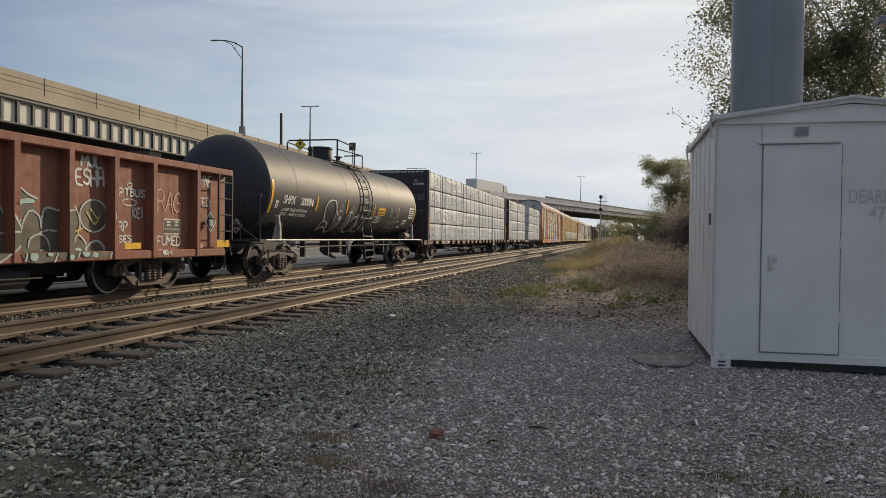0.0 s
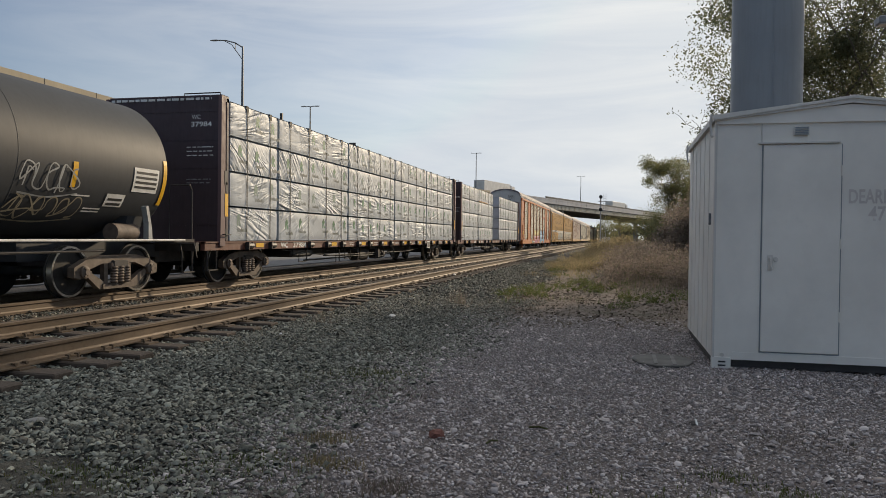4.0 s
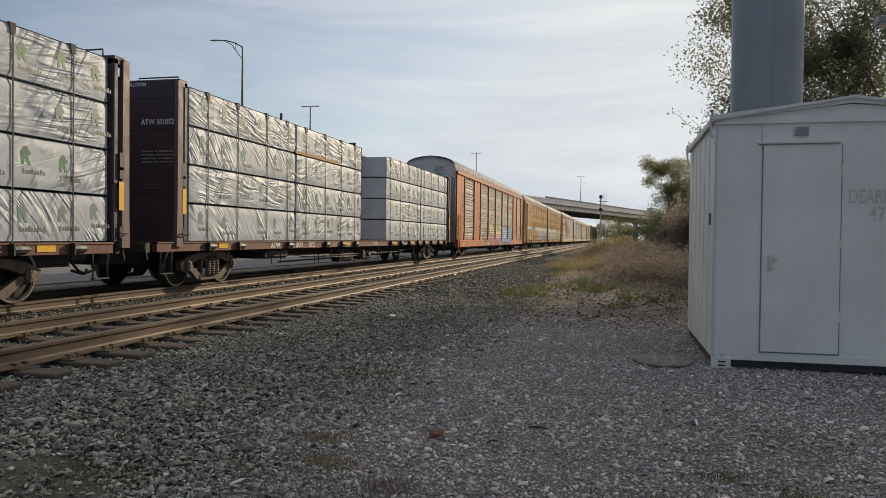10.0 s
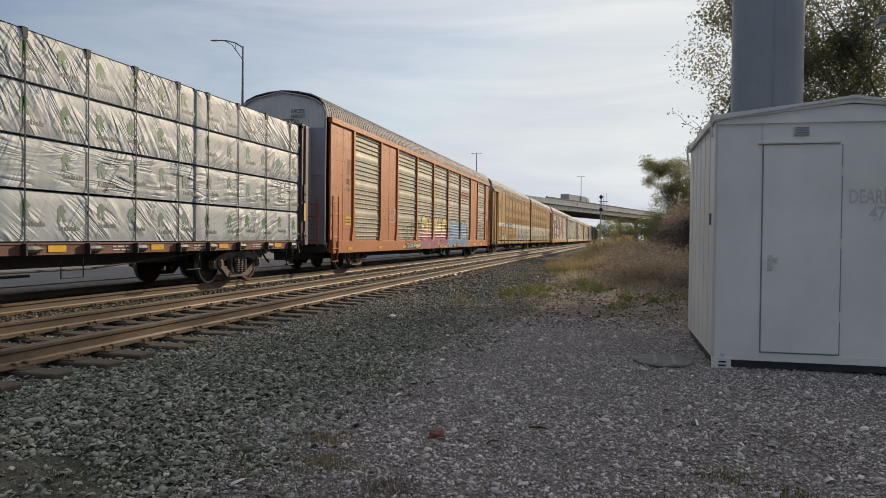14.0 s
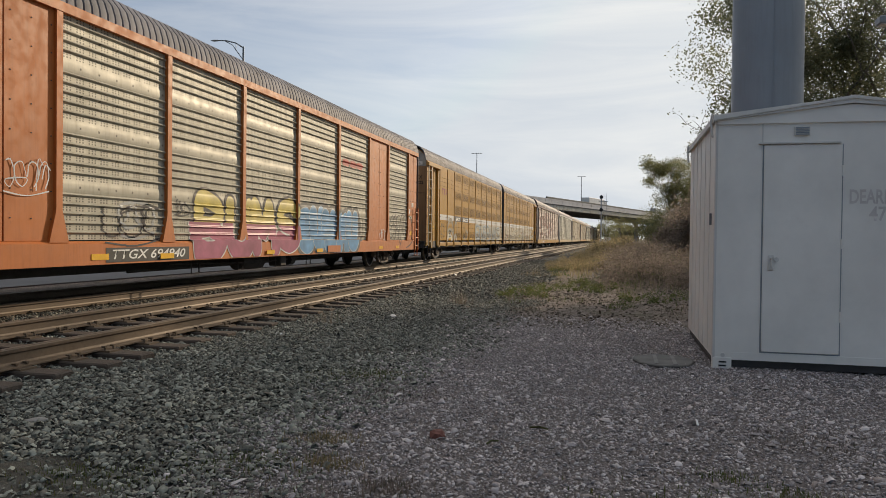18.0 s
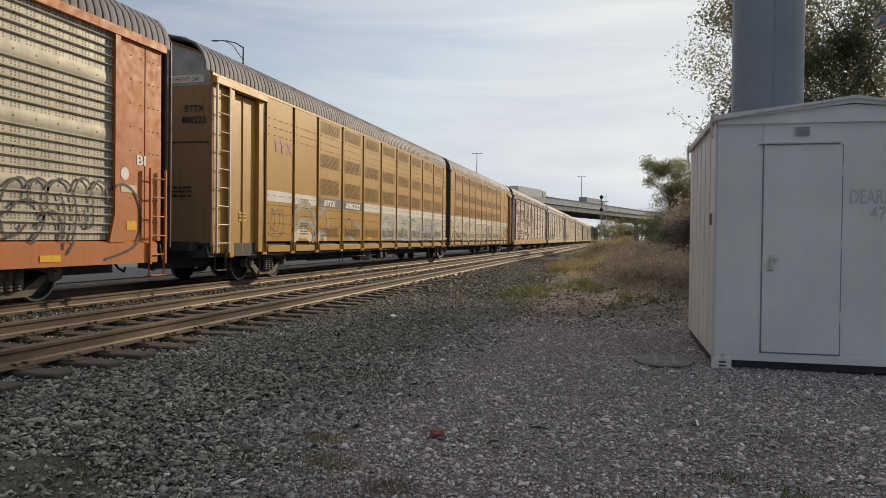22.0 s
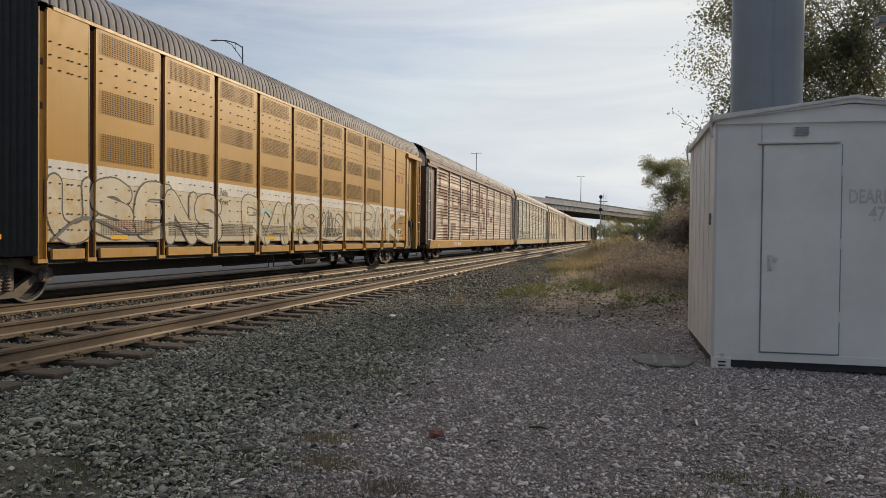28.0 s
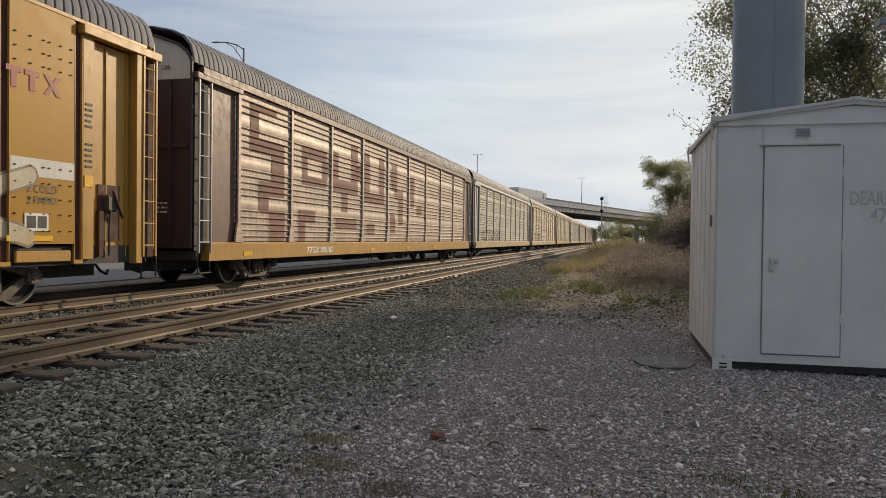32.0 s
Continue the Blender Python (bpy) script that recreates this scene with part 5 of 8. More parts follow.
# ----- gondola -----
def gondola():
    L, Z0, Z1 = 16.6, .64, 2.53
    s0 = 14.86 - L
    car = car_thing("gondola", "rusty red-brown gondola with deep side ribs and spray-painted tags", "freight car", s0)
    y = lambda s: s - s0
    for s in (-1, 1):
        m = Mesh()
        m.box(s * 1.30 - .02, s * 1.30 + .02, .1, L - .1, Z0 + .1, Z1 - .06)
        part("side_plate", m, M["gondola"], car)
        m = Mesh()
        m.box(s * 1.36 - .12, s * 1.36 + .13, 0, L, Z1 - .14, Z1, .02)
        part("top_rail", m, M["gondola"], car)
        m = Mesh()
        m.box(s * 1.36 - .08, s * 1.36 + .12, .3, L - .3, Z0, Z0 + .16, .02)
        part("bottom_sill", m, M["gondola"], car)
    ribs = [13.48, 12.03, 10.96, 9.89, 8.81, 7.7, 6.55, 5.4, 4.25, 3.1, 1.95, .8, -.6]
    for rb_ in ribs:
        for s in (-1, 1):
            m = Mesh()
            c = y(rb_)
            a, b = (1.3, 1.53) if s > 0 else (-1.53, -1.3)
            vs = [(s * 1.31, c - .08, Z0 + .02), (s * 1.31, c + .08, Z0 + .02), (s * 1.5, c - .055, Z0 + .02), (s * 1.5, c + .055, Z0 + .02)]
            m.add([(p[0], p[1], Z0 + .02) for p in vs] + [(p[0], p[1], Z1 - .12) for p in vs],
                  [(0, 1, 3, 2), (4, 6, 7, 5), (0, 4, 5, 1), (1, 5, 7, 3), (3, 7, 6, 2), (2, 6, 4, 0)])
            part("side_post", m, M["gondola"], car)
    for e in (.06, L - .06):
        m = Mesh()
        m.box(-1.255, 1.255, e - .04, e + .04, Z0, Z1)
        for k in range(3):
            m.box(-1.2, 1.2, e - .1, e + .1, Z0 + .3 + k * .6, Z0 + .42 + k * .6)
        part("end_wall", m, M["gondola"], car)
    m = Mesh()
    m.box(-1.255, 1.255, .1, L - .1, Z0 + .2, Z0 + .28)
    part("floor", m, M["flat_brown"], car)
    underframe(car, .2, L - .2, Z0 + .2, M["dark"], 1.25)
    ladder(car, 1.56, L - .72, 1.0, 2.4, 4, .54, M["dark"])
    ladder(car, .75, L + .08, .95, 2.5, 5, .46, M["maroon"], "x")
    stirrup(car, 1.42, L - .6, M["dark"])
    truck(car, y(12.5))
    truck(car, 2.2)
    coupler(car, L, 1)
    m = Mesh()
    m.tube([(1.0, y(8.2), .42), (1.0, y(9.4), .42)], .18, 12)
    m.tube([(1.2, y(2), .45), (1.2, y(9.6), .4)], .015, 6)
    part("brake_pipe", m, M["dark"], car)
    posts = [y(q) for q in ribs]
    cuts = [q + e for q in posts for e in (-.055, .055)]
    skin = lambda a, z: 1.502 if any(abs(a - q) < .055 for q in posts) else 1.484 if z < Z0 + .16 else 1.322
    for a, w_ in ((12.91, .45), (15.92, .52)):
        plaque(car, 1.486, a, .83, w_, .11 if a < 14 else .15, M["yellow_sheet"], "reflector")
    plaque(car, 1.486, 15.24, .82, .15, .09, M["spray_blush"], "reflector")
    # framed placard and a diamond one
    pq = plaque(car, 1.322, 14.27, 1.09, .56, .31, M["spray_cream"])
    m = Mesh()
    for a0, a1, z0_, z1_ in ((.03, .27, .12, .28), (.29, .53, .12, .28), (.03, .53, .03, .10)):
        m.box(1.328, 1.334, 14.27 + a0, 14.27 + a1, 1.09 + z0_, 1.09 + z1_)
    part("placard_mark", m, M["letter_black"], pq)
    m = Mesh()
    for a0 in (.09, .35):
        for z0_ in (.17, .23):
            m.box(1.334, 1.337, 14.27 + a0, 14.27 + a0 + .12, 1.09 + z0_, 1.09 + z0_ + .03)
    part("small_print", m, M["spray_cream"], pq)
    for half, x_, mt, nm in ((.22, 1.44, "spray_white", "placard_rim"), (.185, 1.447, "black", "placard_face")):
        m = Mesh()
        m.across([(15.75, 1.37 - half), (15.75 + half, 1.37), (15.75, 1.37 + half), (15.75 - half, 1.37)], x_, x_ + .007)
        part(nm, m, M[mt], car)
    m = Mesh()
    m.box(1.455, 1.459, 15.66, 15.84, 1.28, 1.42)
    part("placard_mark", m, M["spray_grey"], car)
    m = Mesh()
    m.tube([(1.32, 15.75, 1.37), (1.44, 15.75, 1.37)], .03, 6)
    part("placard_holder", m, M["black"], car)
    # quick tags, bay by bay: (word, start, end, low, high, thickness, paint)
    tags = [("MUL", 12.02, 12.53, 2.19, 2.39, .028, "spray_white"), ("ESHH", 11.90, 12.58, 1.88, 2.17, .028, "spray_white"), ("PTBUS", 12.97, 13.68, 1.76, 1.91, .02, "spray_white"), ("KEI", 13.33, 13.65, 1.38, 1.58, .018, "spray_white"),
            ("RP", 12.95, 13.19, 1.13, 1.31, .02, "spray_white"), ("SES", 12.95, 13.31, .93, 1.07, .018, "spray_white"), ("RAG", 14.07, 14.81, 1.5, 1.92, .024, "spray_blush"), ("FUMED", 14.04, 14.83, .87, 1.07, .02, "spray_white"),
            ("DINE", 15.44, 15.95, 2.1, 2.36, .022, "spray_white"), ("TED", 15.44, 15.90, 1.68, 1.88, .018, "spray_white"), ("EH", 14.02, 14.32, .7, .8, .018, "spray_white"),
            ("NKE", 9.6, 10.08, 1.9, 2.2, .025, "spray_white"), ("CAR", 8.5, 9.1, 1.7, 2.1, .022, "spray_white")]
    for k, (word, a0, a1, z0_, z1_, w_, mt) in enumerate(tags):
        spray_word(car, skin, word, a0, a1, z0_, z1_, w_ * 1.45, M[mt], None, cuts=cuts, seed=30 + k, cell=.012)
    spray_fill(car, skin, [[(13.26 + .2 * math.cos(t), 1.66 + .06 * math.sin(t)) for t in [k * .7 for k in range(10)]], [(13.26 + .07 * math.cos(t), 1.97 + .04 * math.sin(t)) for t in [k * .9 for k in range(8)]]], .02, M["spray_white"], cell=.012, cuts=cuts)
    # a large faded piece of olive letters with pale outlines and mint dots
    fills = [[(10.62, 1.56), (10.65, 1.72), (10.74, 1.78), (10.90, 1.67), (11.16, 1.31), (11.20, 1.14), (11.33, .87), (11.29, .67), (10.70, .68), (10.62, 1.07)],
             [(11.21, 1.41), (11.31, 1.48), (11.66, 1.45), (11.83, 1.56), (11.95, 1.44), (12.01, 1.16), (11.81, .72), (11.38, .7), (11.36, .94), (11.20, 1.18)],
             [(12.33 + .33 * math.cos(t), 1.39 + .27 * math.sin(t)) for t in [k * .628 for k in range(10)]],
             [(11.86, .72), (11.90, .97), (12.15, .94), (12.42, .97), (12.58, .86), (12.54, .7)]]
    more = bubble_letters(5.6, 10.48, .7, 1.6, 21, 5)
    fill_patch(car, skin, fills + more, M["spray_olive"], .03, .003, cuts=cuts)
    lines = [[(10.59, 1.27), (10.65, 1.36), (10.62, 1.57), (10.65, 1.72), (10.74, 1.78), (10.90, 1.68), (11.10, 1.61)], [(10.79, 1.11), (10.83, 1.25), (10.94, 1.42), (11.07, 1.4), (11.16, 1.31), (11.18, 1.17), (11.21, 1.41), (11.31, 1.49), (11.51, 1.45), (11.68, 1.46)],
             [(10.93, .88), (10.97, 1.01), (11.16, 1.08), (11.31, .98), (11.35, .8), (11.28, .66)], [(10.39, 1.07), (10.54, 1.11), (10.68, 1.06), (10.75, .88), (10.71, .68)], [(11.68, 1.45), (11.83, 1.56), (11.93, 1.48), (12.00, 1.3), (12.01, 1.15)],
             fills[2] + fills[2][:1], [(11.78, .71), (11.88, .94), (11.96, 1.08), (12.15, .92), (12.11, .72)], [(12.15, .72), (12.17, .86), (12.28, .95), (12.43, .97), (12.59, .85), (12.55, .7)], [(11.16, 1.1), (11.31, 1.14), (11.48, 1.13)]]
    spray_fill(car, skin, lines, .03, M["spray_ice"], lift=.011, cell=.012, cuts=cuts)
    for o in more:
        spray_fill(car, skin, [o + o[:1]], .03, M["spray_ice"], lift=.011, cell=.012, cuts=cuts)
    spray_fill(car, skin, [[(10.61, 1.53), (10.80, 1.56), (11.01, 1.57)]], .07, M["spray_mint"], lift=.014, cell=.012, cuts=cuts)
    for a, z, r_ in ((10.87, .75, .07), (11.19, .79, .05), (11.96, .79, .075), (11.62, .72, .04), (12.19, .74, .04)):
        spray_fill(car, skin, [[(a - .01, z), (a + .01, z)]], r_ * 2, M["spray_mint"], lift=.014, cell=.012, cuts=cuts)
    spray_fill(car, skin, [[(11.88, 1.12), (12.07, 1.18)], [(11.99, 1.22), (11.95, 1.06)], [(12.15, 1.45), (12.35, 1.25), (12.47, 1.4)], [(12.25, 1.5), (12.40, 1.35)]], .028, M["spray_yellow"], lift=.014, cell=.012, cuts=cuts)


# ----- tank car -----
def tank_car():
    s0, L = 15.94, 15.5
    car = car_thing("tank_car", "black cylindrical tank car with white lettering and yellow reflective stripes", "tank car", s0)
    y = lambda s: (s - 15.9) * 1.0155
    R, ZC = 1.335, 2.325
    a, b = y(16.93), y(30.25)
    m = Mesh()
    prof = []
    head = [(0.001, 1.0), (.3, .99), (.55, .94), (.75, .8), (.87, .58), (.94, .36), (.985, .12), (1.0, .0)]
    for rr, dd in head:
        prof.append((a - .36 * dd, R * rr))
    for q in (18.48, 22.2, 26.7):
        prof += [(y(q) - .012, R), (y(q) - .006, R + .004), (y(q) + .006, R + .004), (y(q) + .012, R)]
    for rr, dd in head[::-1]:
        prof.append((b + .36 * dd, R * rr))
    m.lathe(prof, "y", 72, (0, 0, ZC))
    part("tank_shell", m, M["tank"], car, smooth=24)
    skin = lambda yy, z: math.sqrt(max(R * R - (z - ZC) ** 2, .01)) + .008
    # yellow reflective stripes
    for q, zt, zb in ((17.05, 2.52, 1.68), (19.88, 2.26, 1.82), (22.3, 2.26, 1.83), (24.95, 2.25, 1.82), (27.85, 2.25, 1.84), (30.2, 2.5, 1.65)):
        m = Mesh()
        ribbon(m, [(y(q), zb + (zt - zb) * k / 10) for k in range(11)], .11, skin, .004, True)
        part("reflective_stripe", m, M["yellow_sheet"], car)

    def bend(ob):
        for v in ob.data.vertices:
            v.co.x = skin(v.co.y, v.co.z) + .006
        return ob

    bend(letters("SHPX", .30, M["white"], car, on_side(0, y(17.7), 1.95), width=.74, bold=.008))
    bend(letters("200884", .29, M["white"], car, on_side(0, y(18.76), 1.945), width=.86, bold=.008))
    bend(letters("LD LMT 192600 LB 87350 KG", .11, M["white"], car, on_side(0, y(17.74), 1.75), width=1.6, bold=.002))
    bend(letters("LT WT   70400 LB 31950 KG", .11, M["white"], car, on_side(0, y(17.74), 1.63), width=1.6, bold=.002))
    for yy, zz, w_, h_, mt in ((25.36, 1.87, .84, .28, "yellow_sheet"), (29.3, 1.86, .72, .44, "white"), (28.72, 1.57, .48, .22, "white"), (17.3, 1.8, .16, .2, "white")):
        m = Mesh()
        rows = [[(skin(0, zz + h_ * j / 4) + .004, y(yy) + w_ * i / 2, zz + h_ * j / 4) for i in range(3)] for j in range(5)]
        m.sheet(rows)
        pc = part("placard", m, M[mt], car)
        m = Mesh()
        for k in range(4 if h_ > .4 else 2):
            z = zz + h_ * (.2 + k * (.2 if h_ > .4 else .36))
            ribbon(m, [(y(yy) + .05, z), (y(yy) + w_ - .05, z)], .05, skin, .008)
        part("small_print", m, M["letter_black"], pc)
    # a silver throw-up: dull shadow shapes behind looping outlines
    shades = [[(q + .34 * math.cos(t), 1.68 + .45 * math.sin(t)) for t in [k * .785 for k in range(8)]] for q in (6.01, 7.04, 7.82)]
    fill_patch(car, skin, shades, M["spray_dull"], .03, .003)
    loops = [[(4.98, 1.55), (4.77, 1.81), (4.76, 2.04), (5.02, 2.17), (5.39, 2.18), (5.55, 2.04), (5.65, 1.81), (5.7, 1.59)],
             [(5, 1.26), (4.9, 1.47), (5.1, 1.55), (5.38, 1.47), (5.57, 1.33)],
             [(5.05, 1.25), (5.13, 1.36), (5.34, 1.37), (5.81, 1.23), (6.08, 1.29), (6.22, 1.44), (6.25, 1.68)],
             [(5.64, 1.89), (5.86, 1.75), (5.85, 1.91), (6.08, 1.86)],
             [(5.98, 1.68), (6.25, 1.7)],
             [(6.08, 1.62), (6.28, 1.64)],
             [(6.69, 1.3), (6.77, 1.43), (6.7, 1.71), (6.77, 1.87), (7.04, 1.88)],
             [(6.9, 1.83), (6.99, 1.57), (7.03, 1.32), (7.53, 1.23), (7.76, 1.33)],
             [(7.29, 1.6), (7.34, 1.71), (7.62, 1.75), (7.77, 1.47), (7.9, 1.29), (8.43, 1.28), (8.42, 1.62)],
             [(7.69, 1.57), (7.81, 1.61), (7.93, 1.42)],
             [(8.42, 1.35), (8.4, 1.55), (8.45, 1.71)],
             [(8.72, 1.27), (8.81, 1.38), (9.06, 1.36)]]
    graffiti(car, skin, loops, M["spray_white"], .055)
    graffiti(car, skin, scrawl(y(25.08), y(25.85), 1.63, 1.84, 33, 6), M["spray_white"], .025)
    graffiti(car, skin, scrawl(y(26.8), y(28.0), 1.72, 2.22, 34, 5), M["spray_grey"], .03)
    graffiti(car, skin, scrawl(y(26.7), y(28.2), 1.32, 1.7, 35, 6), M["spray_tan"], .028)
    tiny = Mesh()
    for q, zz in ((24.55, 1.78), (24.55, 1.73), (27.9, 1.72), (28.3, 1.52), (28.3, 1.47)):
        ribbon(tiny, [(y(q), zz), (y(q) + .42, zz)], .022, skin, .006, True)
    tagged(part("small_print", tiny, M["white"], car), kind="stuff")
    # ladder and its band up to the platform
    for q in (23.55, 24.45):
        m = Mesh()
        pts = []
        for k in range(13):
            t = radians(-35 + k * 10.5)
            pts.append(((R + .07) * math.cos(t), y(q) if k > 3 else y(q), ZC + (R + .07) * math.sin(t)))
        m.tube(pts, .022, 6)
        part("ladder_rail", m, M["tank"], car)
    for k in range(10):
        t = radians(-25 + k * 11)
        m = Mesh()
        m.tube([((R + .09) * math.cos(t), y(23.55), ZC + (R + .09) * math.sin(t)), ((R + .09) * math.cos(t), y(24.45), ZC + (R + .09) * math.sin(t))], .018, 6)
        part("rung", m, M["tank"], car)
    m = Mesh()
    for q in (23.55, 24.45):
        m.tube([(1.32, y(q), 1.55), (1.42, y(q), .95), (1.5, y(q), .32)], .022, 6)
    for k in range(4):
        m.tube([(1.4 + k * .03, y(23.55), 1.1 - k * .24), (1.4 + k * .03, y(24.45), 1.1 - k * .24)], .018, 6)
    m.tube([(1.46, y(22.75), .98), (1.5, y(23.5), .35)], .02, 6)
    part("lower_ladder", m, M["tank"], car)
    # dome, valves, platform, railing
    m = Mesh()
    m.lathe([(ZC + R - .12, .37), (ZC + R + .34, .37), (ZC + R + .35, .4), (ZC + R + .4, .4), (ZC + R + .42, .3)], "z", 28, (.05, y(23.02), 0))
    part("dome", m, M["tank"], car, smooth=40)
    m = Mesh()
    m.lathe([(ZC + R - .05, .1), (ZC + R + .18, .06), (ZC + R + .2, .1), (ZC + R + .32, .07)], "z", 12, (.1, y(22.08), 0))
    part("valve", m, M["dark"], car)
    m = Mesh()
    m.lathe([(ZC + R - .05, .08), (ZC + R + .16, .08), (ZC + R + .18, .16), (ZC + R + .2, .16)], "z", 12, (.3, y(23.95), 0))
    part("valve", m, M["dark"], car)
    for s in (-1, 1):
        m = Mesh()
        m.box(s * .79 - .09, s * .79 + .09, y(22.4), y(24.8), ZC + R - .16, ZC + R - .14)
        part("platform", m, M["dark"], car)
    zp, zt = ZC + R - .14, ZC + R + .58
    yf, ym, ye = y(22.38), y(24.0), y(24.8)
    m = Mesh()
    m.tube([(-.86, yf, zp), (-.86, yf, zt - .06), (-.80, yf, zt), (.80, yf, zt), (.88, yf + .1, zt), (.88, ym - .25, zt - .04), (.88, ym, zt - .16), (.88, ym, zp)], .025, 8)
    part("handrail", m, M["dark"], car)
    m = Mesh()
    m.tube([(.88, yf + .06, zt), (.88, yf + .06, zp)], .03, 8)
    m.tube([(.88, yf + .1, zt - .3), (.88, ye, zt - .26), (.88, ye, zp)], .022, 8)
    m.tube([(.88, ye, zt - .26), (.2, ye, zt - .26)], .022, 8)
    part("handrail", m, M["dark"], car)
    m = Mesh()
    m.tube([(-.86, yf, zt - .06), (-.86, ye, zt - .1), (-.86, ye, zp)], .022, 8)
    part("handrail", m, M["dark"], car)
    # sills, saddles, walkway
    for q, e in ((17.7, -1), (29.5, 1)):
        m = Mesh()
        m.box(-.4, .4, y(q) - 1.9, y(q) + 1.9, .62, 1.0)
        part("stub_sill", m, M["tank"], car)
        m = Mesh()
        m.along([(-1.1, 1.0), (1.1, 1.0), (1.2, 1.42), (1.06, 1.42), (.8, 1.25), (0, 1.0), (-.8, 1.25), (-1.06, 1.42), (-1.2, 1.42)], y(q) - .22, y(q) + .22)
        part("saddle", m, M["tank"], car)
        m = Mesh()
        bq = y(q) - .3 if e < 0 else y(q) + .2
        m.across([(bq - .05, 1.0), (bq + .07, 1.0), (bq + .05, 1.2), (bq - .01, 1.45), (bq - .06, 1.62), (bq - .13, 1.6), (bq - .05, 1.3)], 1.27, 1.38)
        part("saddle_bracket", m, M["spray_grey"], car, "worn grey saddle bracket")
        m = Mesh()
        m.box(-1.45, 1.45, y(q) + e * 1.2 - .35, y(q) + e * 1.2 + .35, .94, 1.0)
        part("end_platform", m, M["dark"], car)
        m = Mesh()
        m.tube([(1.42, y(q) + e * 1.5, 1.0), (1.42, y(q) + e * 1.5, 2.0), (1.42, y(q) + e * 1.42, 2.1), (.9, y(q) + e * 1.5, 2.1), (.9, y(q) + e * 1.5, 1.0)], .018, 8)
        part("grab_rail", m, M["dark"], car)
        stirrup(car, 1.45, y(q) + e * 1.3 - .18, M["dark"])
        truck(car, y(q) - e * .3)
    for s in (-1, 1):
        m = Mesh()
        m.tube([(s * 1.44, y(16.5), .98), (s * 1.44, y(30.7), .98)], .022, 8)
        part("side_rail", m, M["spray_white"], car, "pale worn side hand rail")
        m = Mesh()
        m.tube([(s * 1.25, y(18.7), .78), (s * 1.25, y(28.6), .80)], .025, 6)
        part("pipe", m, M["dark"], car)
    m = Mesh()
    for q in (19.2, 20.9, 22.4, 26.2):
        m = Mesh()
        m.box(1.1, 1.25, y(q) - .04, y(q) + .04, .5, .98)
        part("pipe_bracket", m, M["dark"], car)
    m = Mesh()
    m.box(.2, .9, y(22.6), y(23.6), .55, 1.0, .05)
    part("outlet_box", m, M["dark"], car)
    m = Mesh()
    m.tube([(.9, y(21.2), .62), (1.2, y(21.2), .5), (1.2, y(21.5), .45)], .06, 8)
    part("outlet_valve", m, M["dark"], car)
    m = Mesh()
    m.tube([(1.15, y(28.9), 1.12), (1.15, y(29.5), 1.12)], .16, 14)
    part("air_reservoir", m, M["truck"], car, smooth=40)
    m = Mesh()
    m.along([(.62, 1.12), (.80, 1.32), (.62, 1.52), (.44, 1.32)], y(16.5), y(16.5) + .01)
    dp = part("placard", m, M["spray_grey"], car, "small diamond hazard placard")
    m = Mesh()
    for a0, a1, z0_, z1_ in ((.52, .72, 1.29, 1.36), (.585, .655, 1.4, 1.43), (.585, .655, 1.2, 1.24)):
        m.box(a0, a1, y(16.5) - .004, y(16.5) - .001, z0_, z1_)
    part("placard_mark", m, M["letter_black"], dp)
    m = Mesh()
    m.tube([(-.2, y(16.45), 1.95), (1.3, y(16.3), 1.0)], .012, 6)
    part("uncoupling_rod", m, M["dark"], car)
    coupler(car, y(16.6), -1)
    coupler(car, y(30.6), 1)


# ----- centre-beam flats and lumber -----
def bundle_mesh(L, H, W, seed):
    """One wrapped pack: a soft box with sagging, wrinkled faces."""
    r = random.Random(seed)
    m = Mesh()
    ny, nz, nx = max(8, int(L / .12)), 8, 5
    off = Vector((seed * 3.7, seed * 1.3, 0))

    def push(p):
        q = Vector((p[0] * 1.2, p[1] * 2.6 + p[2] * 1.6, p[2] * 3.2)) + off
        k = abs(noise.noise(q)) * .028 + noise.noise(q * 2.3) * .010
        fold = abs(noise.noise(Vector((p[1] * 1.1 - p[2] * 2.2, p[2] * 1.2, seed)))) * .022
        return (k - fold) * .16

    faces = []
    for x, s in ((W, 1), (0, -1)):
        rows = []
        for i in range(ny + 1):
            row = []
            for j in range(nz + 1):
                y, z = L * i / ny, H * j / nz
                ey, ez = min(y, L - y), min(z, H - z)
                d = push((x, y, z)) * min(1, ey / .1, ez / .08)
                round_ = .018 * (1 - min(1, ez / .06)) + .02 * (1 - min(1, ey / .08))
                row.append((x + s * (d - round_), y, z))
            rows.append(row)
        m.sheet(rows)
    for y, s in ((0, -1), (L, 1)):
        rows = []
        for i in range(nx + 1):
            rows.append([(W * i / nx, y + s * (push((W * i / nx, y, H * j / nz)) * .6 * min(1, min(i, nx - i) / 1.0) * min(1, min(j, nz - j))), H * j / nz) for j in range(nz + 1)])
        m.sheet(rows)
    for z in (0, H):
        m.sheet([[(0, L * i / ny, z), (W, L * i / ny, z)] for i in range(ny + 1)])
    return m


